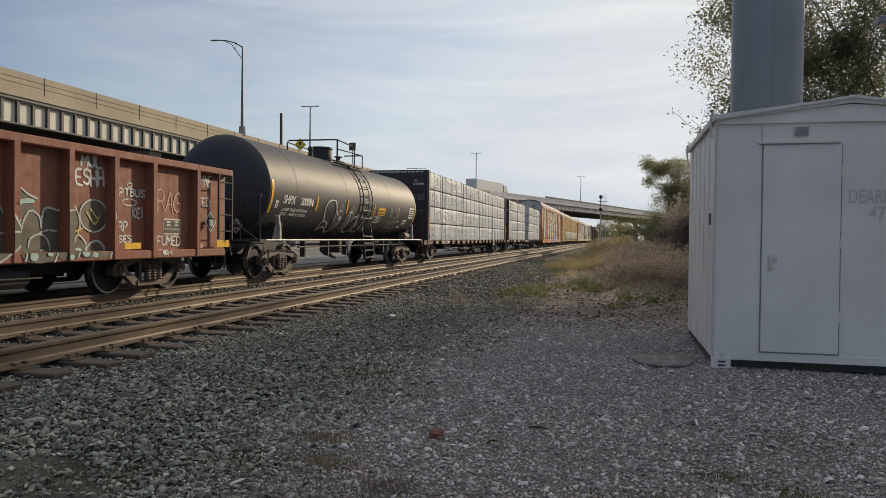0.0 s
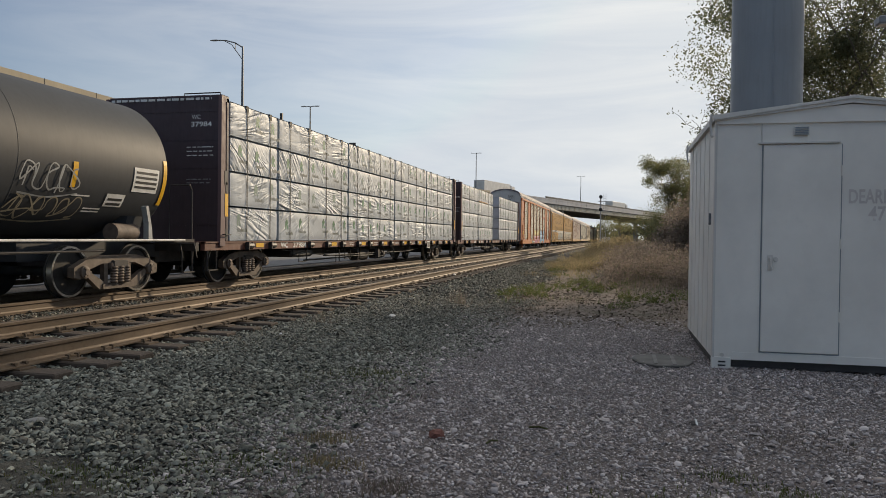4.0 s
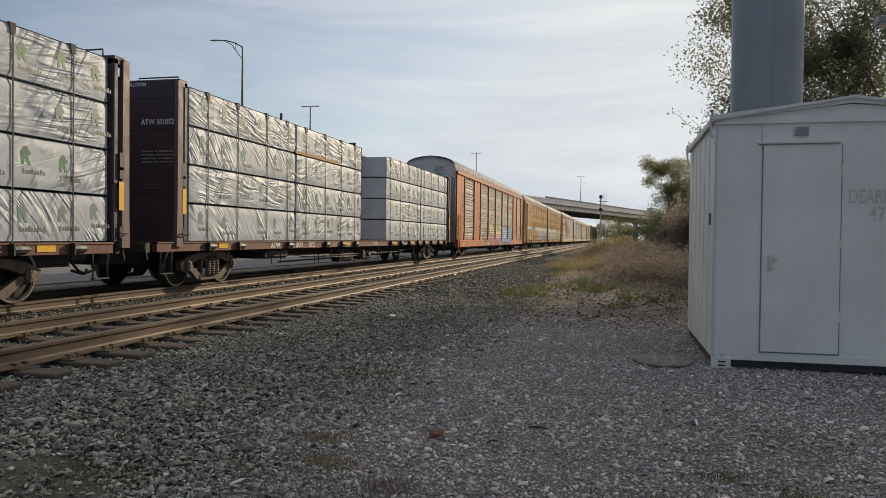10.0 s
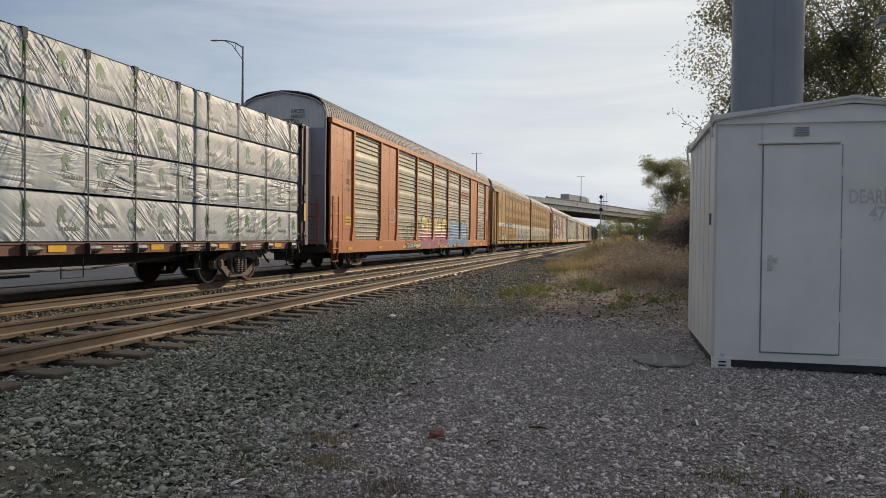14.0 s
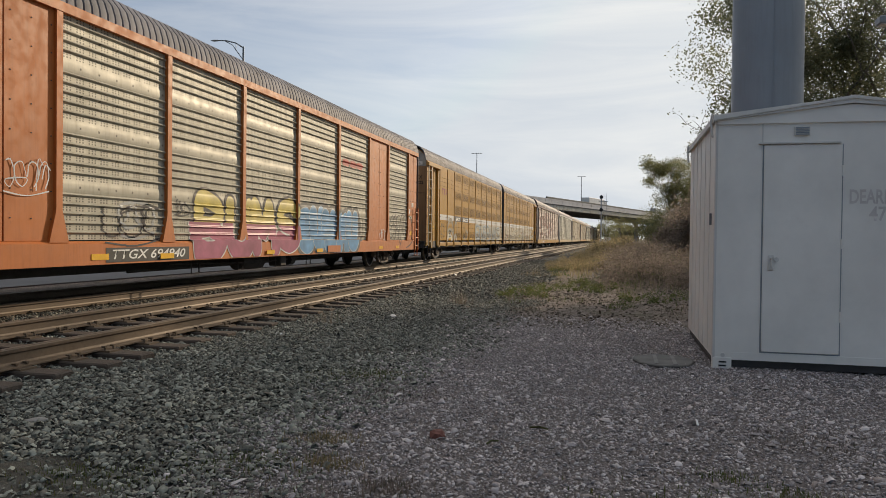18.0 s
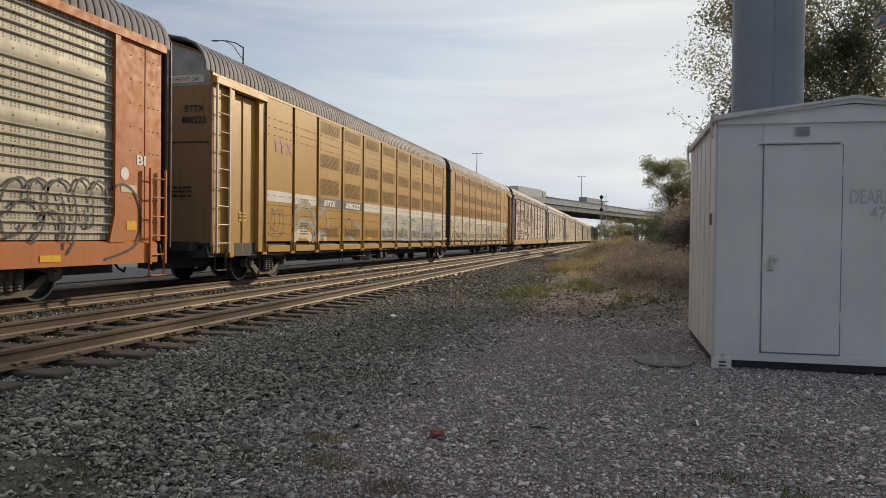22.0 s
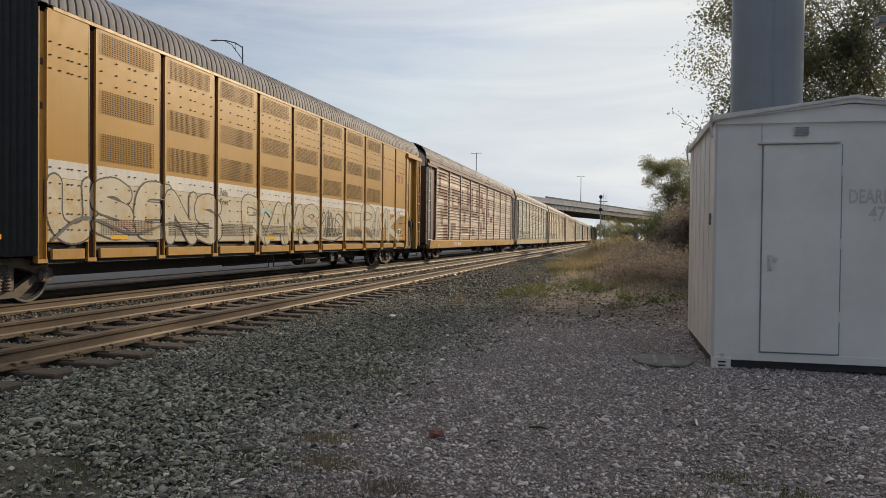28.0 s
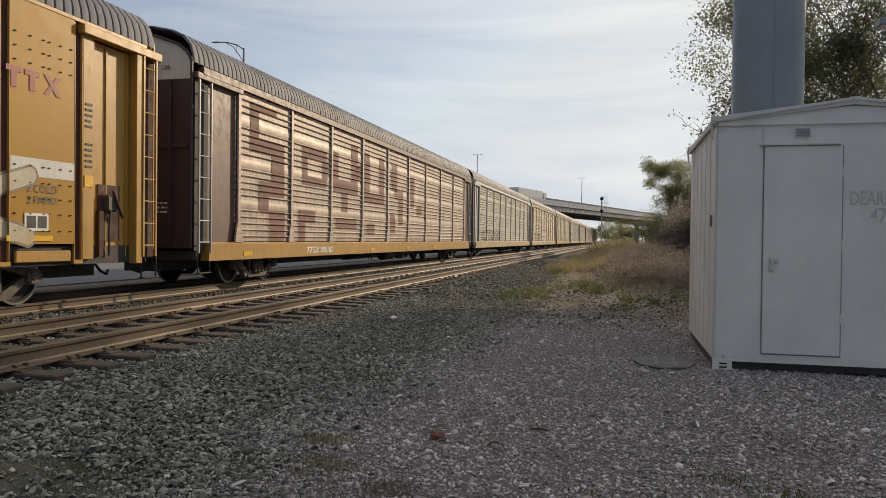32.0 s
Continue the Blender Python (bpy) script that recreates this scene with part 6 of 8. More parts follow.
def leaf_mark(m, x, y, z, h):
    """A lobed, leaf-like mark on two legs, drawn plain."""
    for k, (cy, cz, ry, rz) in enumerate(((-.02, .80, .22, .20), (.16, .64, .20, .15), (-.14, .62, .22, .22))):
        ring = [(x + k * .0004, y + (cy + ry * math.cos(t)) * h, z + (cz + rz * math.sin(t)) * h) for t in [i * .6283 for i in range(10)]]
        m.add(ring, [tuple(range(10))])
    m.add([(x + .0012, y + a * h, z + b * h) for a, b in ((.16, .0), (.38, 0), (.12, .52), (-.06, .5))], [(0, 1, 2, 3)])
    m.add([(x, y + a * h, z + b * h) for a, b in ((-.3, .0), (-.1, 0), (-.08, .52), (-.34, .52))], [(0, 1, 2, 3)])


MARK_ME = {}
for fresh_, mt_ in ((True, "green_print"), (False, "grey_print")):
    mk_ = Mesh()
    leaf_mark(mk_, 0, .06, 0, .27)
    MARK_ME[fresh_] = mk_.data("printed_mark", M[mt_])
ln_ = Mesh()
ln_.sheet([[(0, k_ * .057 + q_, -.135), (0, k_ * .057 + q_, (-.055 - .022 * (k_ % 3 > 0)) if tall_ else -.129)] for k_ in range(8) for q_, tall_ in ((0, 1), (.036, 1), (.038, 0), (.055, 0))])
LINE_ME = ln_.data("printed_line", M["dark_print"])


def lumber(s0, cols, rows, zdeck, h, marks):
    """Stacks of wrapped packs on both sides of a centre beam."""
    for ci, (a, b) in enumerate(cols):
        for k in range(rows):
            for side in (1, -1):
                L, H, W = b - a - .03, h - .035, 1.26
                sd = int(a * 10) + k * 7 + (0 if side > 0 else 500)
                me = bundle_mesh(L, H, W, sd % 97 + 1)
                ob = thing("lumber_bundle", "lumber pack in creased white plastic wrap with green print", "lumber bundle", "wrapped lumber packs")
                x0 = FAR_X + (.13 if side > 0 else -.13 - W)
                z = FAR_Z + zdeck + k * h + .02
                ob.location = (x0, s0 + a, z)
                MOVERS.append((ob, s0 + a, x0, z))
                part("wrap", me, M["wrap"], ob, smooth=50)
                if side > 0:
                    e = Mesh()
                    e.box(.03, W - .04, -.012, -.004, .03, H - .03)
                    part("end_wrap", e, M["wrap_end"], ob, "plain grey-white end sheet")
                    r = random.Random(sd)
                    n = max(2, int(L / .74))
                    fresh = r.random() < .7
                    for q in range(n):
                        yy = L * (q + .5) / n + r.uniform(-.06, .06)
                        zz = H * .42 + r.uniform(-.05, .05)
                        if r.random() < marks:
                            pm = part("printed_mark", MARK_ME[fresh], None, ob, "green printed mark" if fresh else "faded green printed mark", at=(W + .0034, yy, zz))
                            part("printed_line", LINE_ME, None, pm)


def centerbeam(s0, L, cols, straps, sill_text, gap, label):
    Z = .95
    car = car_thing("center_beam_flatcar", label, "flat car", s0, "centre-beam flatcars")
    mat = M["flat_brown"]
    ya, yb = cols[0][0] - .05, cols[-1][1] + .05
    for s in (-1, 1):
        m = Mesh()
        m.along([(s * 1.30, Z - .19), (s * 1.40, Z - .19), (s * 1.40, Z - .035), (s * 1.42, Z - .03), (s * 1.42, Z), (s * 1.30, Z)], .5, L - .5)
        part("side_sill", m, mat, car)
    m = Mesh()
    m.box(-1.38, 1.38, .5, L - .5, Z - .05, Z)
    part("deck", m, mat, car)
    underframe(car, .3, L - .3, Z, mat, 1.35)
    # bulkheads
    for y, d in ((ya - .05, -1), (yb + .05, 1)):
        m = Mesh()
        m.box(-1.42, 1.42, min(y, y + d * .12), max(y, y + d * .12), Z, 4.12, .02)
        m.box(-1.42, 1.42, min(y, y + d * .3), max(y, y + d * .3), 4.0, 4.16, .02)
        bk = part("bulkhead", m, M["maroon"], car, "tall dark maroon end bulkhead")
        for s in (-1, 1):
            m = Mesh()
            prof = [(y + d * .19, Z - .1), (y + d * .40, Z - .1), (y + d * .38, 1.6), (y + d * .37, 4.12), (y + d * .21, 4.12)]
            m.across(prof, s * 1.45 - (.08 if s > 0 else 0), s * 1.45 + (0 if s > 0 else .08))
            part("bulkhead_post", m, M["post_red"], bk, "oxide-red bulkhead corner post")
        for k in range(5):
            zz = 1.3 + k * .62
            m = Mesh()
            m.box(-1.36, 1.36, min(y + d * .1, y + d * .372), max(y + d * .1, y + d * .372), zz, zz + .05)
            part("bulkhead_rib", m, M["maroon"], bk)
        if d < 0:
            m = Mesh()
            m.box(-1.368, 1.368, y - .365, y - .33, Z - .05, 4.1)
            part("end_sheet", m, M["maroon"], bk)
        m = Mesh()
        m.tube([(1.2, y, 4.15), (1.2, y, 4.26), (.3, y, 4.26), (.3, y, 4.15)], .015, 6)
        part("top_grab", m, M["dark"], bk)
        plaque(car, 1.452, y + (-.22 if d < 0 else .1), 1.5, .13, .5, M["yellow_sheet"], "reflector")
        m = Mesh()
        m.box(1.45, 1.456, y + (-.24 if d < 0 else .12), y + (-.12 if d < 0 else .24), 2.2, 2.5)
        part("lock_slot", m, M["black"], bk)
        m = Mesh()
        m.tube([(1.45, y + d * .08, 1.1), (1.52, y + d * .08, 1.1), (1.52, y + d * .3, 1.1), (1.45, y + d * .3, 1.1)], .014, 6)
        part("grab_iron", m, M["dark"], bk)
        for zz in (1.02, 2.05):
            m = Mesh()
            m.box(1.452, 1.456, y + (-.2 if d < 0 else .12), y + (-.1 if d < 0 else .22), zz, zz + .2)
            part("placard", m, M["black"], bk)
    # centre beam
    m = Mesh()
    m.box(-.12, .12, ya, yb, 3.95, 4.12)
    m.box(-.5, .5, ya, yb, 4.08, 4.12)
    part("top_chord", m, mat, car)
    n = 9
    for k in range(n + 1):
        y = ya + (yb - ya) * k / n
        if not (gap and gap[0] + 1.5 < y < gap[0] + 3):
            m = Mesh()
            m.box(-.1, .1, y - .09, y + .09, Z, 3.95)
            part("beam_post", m, mat, car)
        if k < n:
            m = Mesh()
            y2 = ya + (yb - ya) * (k + 1) / n
            m.tube([(0, y + .1, 3.7 if k % 2 else 1.1), (0, y2 - .1, 1.1 if k % 2 else 3.7)], .06, 6)
            part("beam_brace", m, mat, car)
    # post and brace in the gap: darker maroon stands in for shade there
    if gap:
        m = Mesh()
        m.box(-.1, .1, gap[0] + 1.95, gap[0] + 2.15, 1.0, 3.95, .02)
        part("beam_post", m, M["maroon"], car)
        m = Mesh()
        m.tube([(.05, gap[0] + 2.1, 2.9), (.05, gap[0] + 2.75, 1.0)], .06, 6)
        part("beam_brace", m, M["maroon"], car)
    # straps, corner pieces and winches
    top = Z + 4 * .785 + .02
    for y in straps:
        m = Mesh()
        m.box(1.402, 1.408, y - .013, y + .013, Z - .05, top - .02)
        m.box(.15, 1.405, y - .018, y + .018, top - .028, top - .02)
        part("strap", m, M["strap"], car, "black tie-down strap")
        m = Mesh()
        m.add([(1.30, y - .05, top - .01), (1.30, y + .05, top - .01), (1.406, y + .06, top - .015), (1.406, y - .06, top - .015), (1.412, y - .04, top - .17), (1.412, y + .04, top - .17)],
              [(0, 1, 2, 3), (3, 2, 5, 4)])
        part("corner_guard", m, M["strap"], car)
    wm2 = Mesh()
    wm2.tube([(1.43, -.17, Z - .1), (1.43, -.06, Z - .1), (1.43, .08, Z - .1), (1.43, .2, Z - .1)], [.075, .08, .07, .02], 10)
    wm2.box(1.38, 1.5, -.19, -.16, Z - .19, Z - .01)
    wm2.box(1.38, 1.47, .04, .06, Z - .18, Z - .02)
    wme = wm2.data("winch", M["black"])
    for y in straps:
        if not any(at_y - .3 < y + .12 < at_y + wide + .2 for word, at_y, wide in sill_text):
            part("winch", wme, None, car, at=(0, y + .12, 0))
    for k, y in enumerate(straps):
        if k % 2 == 0 and not any(at_y - .5 < y + .45 < at_y + wide + .05 for word, at_y, wide in sill_text):
            plaque(car, 1.404, y + .45, Z - .145, .38, .1, M["yellow_sheet"], "reflector")
    truck(car, 2.9)
    truck(car, L - 2.9)
    brake_gear(car, L * .45, 3)
    m = Mesh()
    m.box(.3, 1.2, 5.2, 6.6, .5, .76, .06)
    part("tool_box", m, M["black"], car)
    coupler(car, .3, -1)
    coupler(car, L - .3, 1)
    stirrup(car, 1.4, .6, M["dark"])
    stirrup(car, 1.4, L - 1.0, M["dark"])
    gaps = [(a + b) / 2 for a, b in zip(straps, straps[1:])]
    for word, at_y, wide in sill_text:
        letters(word, .2, M["white"], car, on_side(1.406, at_y, Z - .165), width=wide, bold=.005)
    for k, gp in enumerate(gaps):
        if k % 2 and not 4.0 < gp < 8.0:
            tiny_lines(car, 1.405, gp, Z - .08, .45, 2, M["white"], 5 + k, .06, h=.018)
    # jack pads, hangers and truss rods below the deck
    for k in range(5):
        yy = 5.4 + k * (L - 10.8) / 4
        m = Mesh()
        m.tube([(1.3, yy, Z - .16), (1.3, yy, .38), (1.3, yy + .5, .38), (1.3, yy + .5, Z - .16)], .014, 6)
        part("hanger", m, M["dark"], car)
    m = Mesh()
    m.tube([(1.15, 4.6, .72), (1.15, 8.0, .5), (1.15, L - 8.0, .5), (1.15, L - 4.6, .72)], .02, 6)
    part("truss_rod", m, M["dark"], car)
    return car, ya


def centerbeams():
    s0 = 31.27
    cols = [(32.80, 35.21), (35.24, 40.22), (40.24, 45.25), (45.27, 50.08), (50.10, 55.37)]
    cols = [(a - s0, b - s0) for a, b in cols]
    st = [33.56, 34.73, 35.88, 37.09, 38.35, 39.57, 41.01, 42.15, 43.40, 44.61, 46.05, 47.08, 48.28, 49.54, 50.81, 52.04, 53.33, 54.53]
    car, ya = centerbeam(s0, 24.72, cols, [q - s0 for q in st], (("WC", 4.07, .42), ("37984", 4.79, .84)), None, "brown centre-beam flatcar with dark bulkheads, loaded with wrapped lumber")
    letters("WC", .14, M["white"], car, on_end(.72, ya - .42, 3.62), .9)
    letters("37984", .15, M["white"], car, on_end(.7, ya - .42, 3.46), width=.5, bold=.003)
    tiny_lines(car, .6, ya - .418, 3.0, .65, 3, M["white"], 8, .09, True, h=.02)
    tiny_lines(car, -1.3, ya - .418, 4.04, 2.5, 1, M["white"], 18, .1, True, h=.05)
    tiny_lines(car, .6, ya - .418, 2.3, .6, 2, M["spray_grey"], 28, .08, True, h=.015)
    pf = plaque(car, 1.46, 18.68, .6, .52, .31, M["white"], "placard_frame")
    m = Mesh()
    m.box(1.466, 1.47, 18.73, 19.15, .64, .87)
    part("placard_face", m, M["board_grey"], pf)
    m = Mesh()
    for q in (18.78, 19.08):
        m.box(1.41, 1.462, q, q + .04, .84, .9)
    part("placard_hook", m, M["dark"], pf)
    letters("L 75-0", .12, M["white"], car, on_side(1.406, 17.5, .77), width=.4, bold=.003)
    lumber(s0, cols, 4, .95, .785, .75)
    s1 = 56.23
    cols = [(57.79, 62.86), (62.89, 68.06), (70.74, 75.70), (75.73, 80.70)]
    cols = [(a - s1, b - s1) for a, b in cols]
    st = [58.48, 59.74, 61.16, 62.32, 63.50, 64.87, 66.14, 67.36, 71.23, 72.55, 73.77, 75.09, 76.16, 77.43, 78.80, 80.12]
    car, ya = centerbeam(s1, 24.72, cols, [q - s1 for q in st], (("ATW", 5.16, .52), ("301", 6.6, .42), ("072", 7.45, .42)), (68.06 - s1,), "brown centre-beam flatcar with a gap between two wrapped lumber loads")
    letters("ATW 301072", .15, M["white"], car, on_end(.62, ya - .42, 3.26), width=.74, bold=.003)
    letters("CAUTION", .1, M["white"], car, on_end(.29, ya - .42, 4.02), width=.43, bold=.002)
    tiny_lines(car, .64, ya - .418, 2.72, .7, 4, M["spray_grey"], 9, .07, True, h=.022)
    tiny_lines(car, .64, ya - .418, 2.14, .47, 3, M["spray_dull"], 11, .07, True, h=.018)
    lumber(s1, cols, 4, .95, .785, .95)
    torn = thing("lumber_board", "bare yellow boards showing where the wrap has torn", "lumber", at=(FAR_X + 1.385, s1 + 6.55, FAR_Z + 3.305))
    MOVERS.append((torn, s1 + 6.55, FAR_X + 1.385, FAR_Z + 3.305))
    for k in range(2):
        m = Mesh()
        m.box(-.03, .03 - k * .012, 0, 3.4 - k * .5, k * .045, k * .045 + .04, .004)
        part("board", m, M["lumber"], torn)


# ----- autoracks -----
def fold(z, z0=.99, deep=.038):
    """Depth of a screen at a height: flat strips with ridges, and three smooth bulging bands."""
    q = (z - z0) % .945
    if q > .745:
        return .009 * math.sin(math.pi * (q - .745) / .2) ** .6
    c = (q % .149) / .149
    return 0 if c < .62 else deep * math.sin(math.pi * (c - .62) / .38)


def screen(y0, y1, z0, z1, x, coarse=False):
    m = Mesh()
    zs, z = [], z0
    cuts = (0, .62, .71, .81, .91) if not coarse else (0, .62, .81)
    while z < z1:
        q = (z - z0) % .945
        if q > .744:
            zs += [z + .2 * k / 6 for k in range(6)]
            z = z0 + .945 * (int((z - z0 + .001) / .945) + 1)
        else:
            zs += [z + .149 * c for c in cuts]
            z += .149
    zs = [q for q in zs if q < z1] + [z1]
    m.sheet([[(x + fold(q, z0), y0, q), (x + fold(q, z0), y1, q)] for q in zs])
    m.sheet([[(x + fold(q, z0), y0, q), (x - .03, y0, q)] for q in zs])
    return m


RZ = 5.44


def arch(L, y0=0.0, pitch=.19, eave=4.62, half=1.42):
    """The ridged, arched roof."""
    base = [(half, eave), (half - .015, eave + .17), (half - .08, eave + .37), (half - .24, eave + .56), (half - .53, eave + .69), (half - .95, eave + .78), (0, RZ)]
    base = base + [(-x, z) for x, z in base[-2::-1]]
    m, rows = Mesh(), []
    n = int(L / pitch)
    for k in range(n):
        for a, lift in ((0, -.02), (.07, -.02), (.14, .012), (.5, .02), (.9, .012), (.95, -.02)):
            yy = y0 + (k + a) * L / n
            rows.append([(x * (1 + lift / 1.5), yy, z + lift * (.4 + .6 * (z - eave) / (RZ - eave))) for x, z in base])
    rows.append([(x, y0 + L, z) for x, z in base])
    return m.sheet(rows), base


ROOFS = {}


def roof_on(car, L, y0, eave=4.62):
    key = (round(L, 2), eave)
    if key not in ROOFS:
        m, b = arch(L, eave=eave)
        ROOFS[key] = m.data("roof", M["roof"], 50)
    part("roof", ROOFS[key], None, car, "ridged grey galvanised roof", at=(0, y0, 0))


def rack_end(car, y, d, body, top_mat, eave=4.62, ribbed=True):
    """A closed end with doors and a pale arched head."""
    half = 1.36
    ring = [(half, .85), (half, eave + .15), (half - .1, eave + .34), (half - .3, eave + .5), (half - .6, eave + .61), (0, RZ - .06)]
    ring = ring + [(-x, z) for x, z in ring[-2::-1]]
    m = Mesh()
    m.along(ring, min(y, y + d * .05), max(y, y + d * .05))
    e = part("end_door", m, body, car)
    m = Mesh()
    hd = [(half + .004, 4.3)] + ring[1:-1] + [(-half - .004, 4.3)]
    m.along(hd, min(y + d * .05, y + d * .058), max(y + d * .05, y + d * .058))
    part("end_head", m, top_mat, e, "pale painted end panel under the roof")
    if ribbed:
        for x in (-.9, -.45, .45, .9):
            m = Mesh()
            m.box(x - .035, x + .035, min(y + d * .04, y + d * .11), max(y + d * .04, y + d * .11), .95, 4.25)
            part("door_rib", m, body, e)
        m = Mesh()
        m.box(-1.3, 1.3, min(y + d * .04, y + d * .1), max(y + d * .04, y + d * .1), 2.9, 2.98)
        part("door_rib", m, body, e)
    m = Mesh()
    rr = [(x * 1.03, z) for x, z in ring]
    for a, b in zip(rr, rr[1:]):
        m.tube([(a[0], y + d * .1, a[1]), (b[0], y + d * .1, b[1])], .03, 6)
    part("end_trim", m, body, e)
    return e


def rack_common(car, L, sill, body, eave=4.62, inner=None, slim=False):
    inner = inner or (.5, L - .5)
    for s in (-1, 1):
        m = Mesh()
        if slim:
            m.along([(s * 1.20, .62), (s * 1.36, .62), (s * 1.36, .92), (s * 1.20, .92)], .3, L - .3)
        else:
            m.along([(s * 1.30, .58), (s * 1.50, .58), (s * 1.50, .93), (s * 1.44, .97), (s * 1.30, .97)], .55, L - .55)
        part("side_sill", m, sill, car)
        m = Mesh()
        m.box(s * 1.44 - .06, s * 1.44 + (.01 if slim else .07), .3, L - .3, eave - .01 if slim else eave - .12, eave + (.045 if slim else .03))
        part("top_plate", m, body, car)
    m = Mesh()
    m.box(-1.32, 1.32, .4, L - .4, .80, .92)
    part("floor", m, M["dark"], car)
    m = Mesh()
    m.box(-1.42, -1.36, .4, L - .4, .95, eave)
    part("far_side", m, body, car)
    m = Mesh()
    m.box(1.30, 1.33, inner[0], inner[1], .95, eave - .1)
    part("inner_side", m, M["dark"], car)
    underframe(car, .3, L - .3, .8, M["dark"], 1.3)
    coupler(car, .35, -1)
    coupler(car, L - .35, 1)
    brake_gear(car, L * .5, 7)


def gusset(car, y, x, mat, wide=.13, flare=.14, z0=.95, z1=4.55, thick=.075):
    m = Mesh()
    m.across([(y - wide / 2 - flare, z0), (y + wide / 2 + flare, z0), (y + wide / 2 + .02, z0 + .42), (y + wide / 2, z0 + .5), (y + wide / 2, z1), (y - wide / 2, z1), (y - wide / 2, z0 + .5), (y - wide / 2 - .02, z0 + .42)], x, x + thick)
    return part("side_post", m, mat, car)


def orange_rack():
    s0, L = 82.46, 27.96
    car = car_thing("autorack", "orange autorack with silver perforated screens and colourful graffiti", "autorack car", s0, "autorack cars")
    y = lambda s: (s - 81.35) * 1.0167
    rack_common(car, L, M["orange"], M["orange"])
    roof_on(car, L - .1, .05)
    e = rack_end(car, .12, -1, M["lilac_grey"], M["white_paint"])
    letters("EXCESS\nHEIGHT\nCAR", .16, M["letter_black"], car, on_end(.3, .04, 4.75), .8)
    m = Mesh()
    m.box(.25, .95, -.02, .03, 1.0, 4.25)
    part("end_panel", m, M["spray_grey"], e, "blue-grey folding door leaf")
    rack_end(car, L - .12, 1, M["maroon"], M["white_paint"])
    z0, z1, xs = .99, 4.53, 1.42
    p = .35
    plan = [("s", 1.0), ("s", .91), ("g", 2.79), ("s", 1.02), ("s", 1.01), ("g", 2.84), ("g", 2.88), ("g", 2.95), ("g", 2.93), ("g", 2.81), ("s", 1.16), ("s", .97), ("g", 2.68), ("s", .8), ("s", .5)]
    edges = []
    for kind, w_ in plan:
        if kind == "s":
            m = Mesh()
            m.box(xs - .03, xs + .025, p + .008, p + w_ - .008, z0 - .02, z1 + .02, .008)
            part("steel_panel", m, M["orange"], car)
            m = Mesh()
            for zz in np.arange(1.3, 4.4, .42):
                for q in (.12, w_ * .5, w_ - .12):
                    m.box(xs + .024, xs + .034, p + q - .009, p + q + .009, zz, zz + .018)
            tagged(part("riveting", m, M["dark"], car), kind="stuff")
        else:
            part("screen_panel", screen(p + .03, p + w_ - .03, z0, z1, xs), M["galv"], car, "silver perforated corrugated screen", smooth=35)
            edges += [p, p + w_]
        p += w_
    for q in sorted(set(round(v, 3) for v in edges)):
        gusset(car, q, 1.425, M["orange"])
    truck(car, 3.6)
    truck(car, L - 3.6)
    for q in (.35, L - .8):
        ladder(car, 1.53, q, .55, 2.3, 5, .45, M["orange"])
        stirrup(car, 1.5, q, M["orange"], .45)
    ladder(car, .7, -.02, .8, 2.2, 4, .5, M["orange"], "x")
    for q in (83.0, 86.0, 89.0, 103.5, 105.5):
        plaque(car, 1.503, y(q), .66, .42, .1, M["yellow_sheet"], "reflector")
    plaque(car, 1.447, y(82.9), 1.45, .5, .28, M["yellow_sheet"])
    tiny_lines(car, 1.455, y(82.95), 1.62, .38, 2, M["letter_black"], 1, .09)
    m = Mesh()
    m.box(1.502, 1.506, y(89.35), y(91.75), .61, .86)
    bd = part("number_board", m, M["black"], car)
    letters("TTGX 694940", .23, M["white"], bd, on_side(1.508, y(89.45), .665), width=2.15, slant=.25, bold=.003)
    m = Mesh()
    for k in range(4):
        a = y(82.95) + k * .11
        m.box(1.447, 1.452, a, a + .03, 2.75, 2.92)
        m.box(1.447, 1.452, a, a + .08, 2.89 if k % 2 else 2.75, 2.92 if k % 2 else 2.78)
    part("owner_mark", m, M["letter_black"], car)
    letters("28701", .17, M["letter_black"], car, on_side(1.448, y(82.95), 2.52), .85)
    tiny_lines(car, 1.448, y(83.0), 3.5, .35, 7, M["gondola"], 4, .07)
    posts = sorted(set(round(v, 3) for v in edges))
    cuts = [q + s for q in posts for s in (-.066, .066)]
    on_post = lambda a: any(abs(a - q) < .066 for q in posts)
    skin = lambda a, z: 1.503 if z < z0 or on_post(a) else xs + fold(z) + .004
    skin2 = lambda a, z: skin(a, z)
    red = [[(y(100.15) + k * .62, 3.32), (y(100.15) + k * .62 + .5, 3.32), (y(100.15) + k * .62 + .5, 3.52), (y(100.15) + k * .62, 3.52)] for k in range(3)]
    fill_patch(car, skin, red, M["red_print"], .0149)

    # a tall word in yellow over pink, and a wide one in blue
    fine = dict(cell=.0149, cuts=cuts)
    spray_word(car, skin, "BUMS", 10.92, 15.6, .66, 2.02, .36, None, M["spray_black"], .06, lift=.003, seed=4, low=1.36, **fine)
    spray_word(car, skin, "BUMS", 10.92, 15.6, .66, 2.02, .36, M["spray_yellow"], None, lift=.004, seed=4, low=1.36, **fine)
    spray_word(car, skin, "BUMS", 10.75, 15.7, .60, 2.02, .44, None, M["spray_white"], .03, lift=.003, seed=4, low=.6, high=1.36, **fine)
    spray_word(car, skin, "BUMS", 10.75, 15.7, .60, 2.02, .44, M["spray_pink"], None, lift=.004, seed=4, low=.6, high=1.36, **fine)
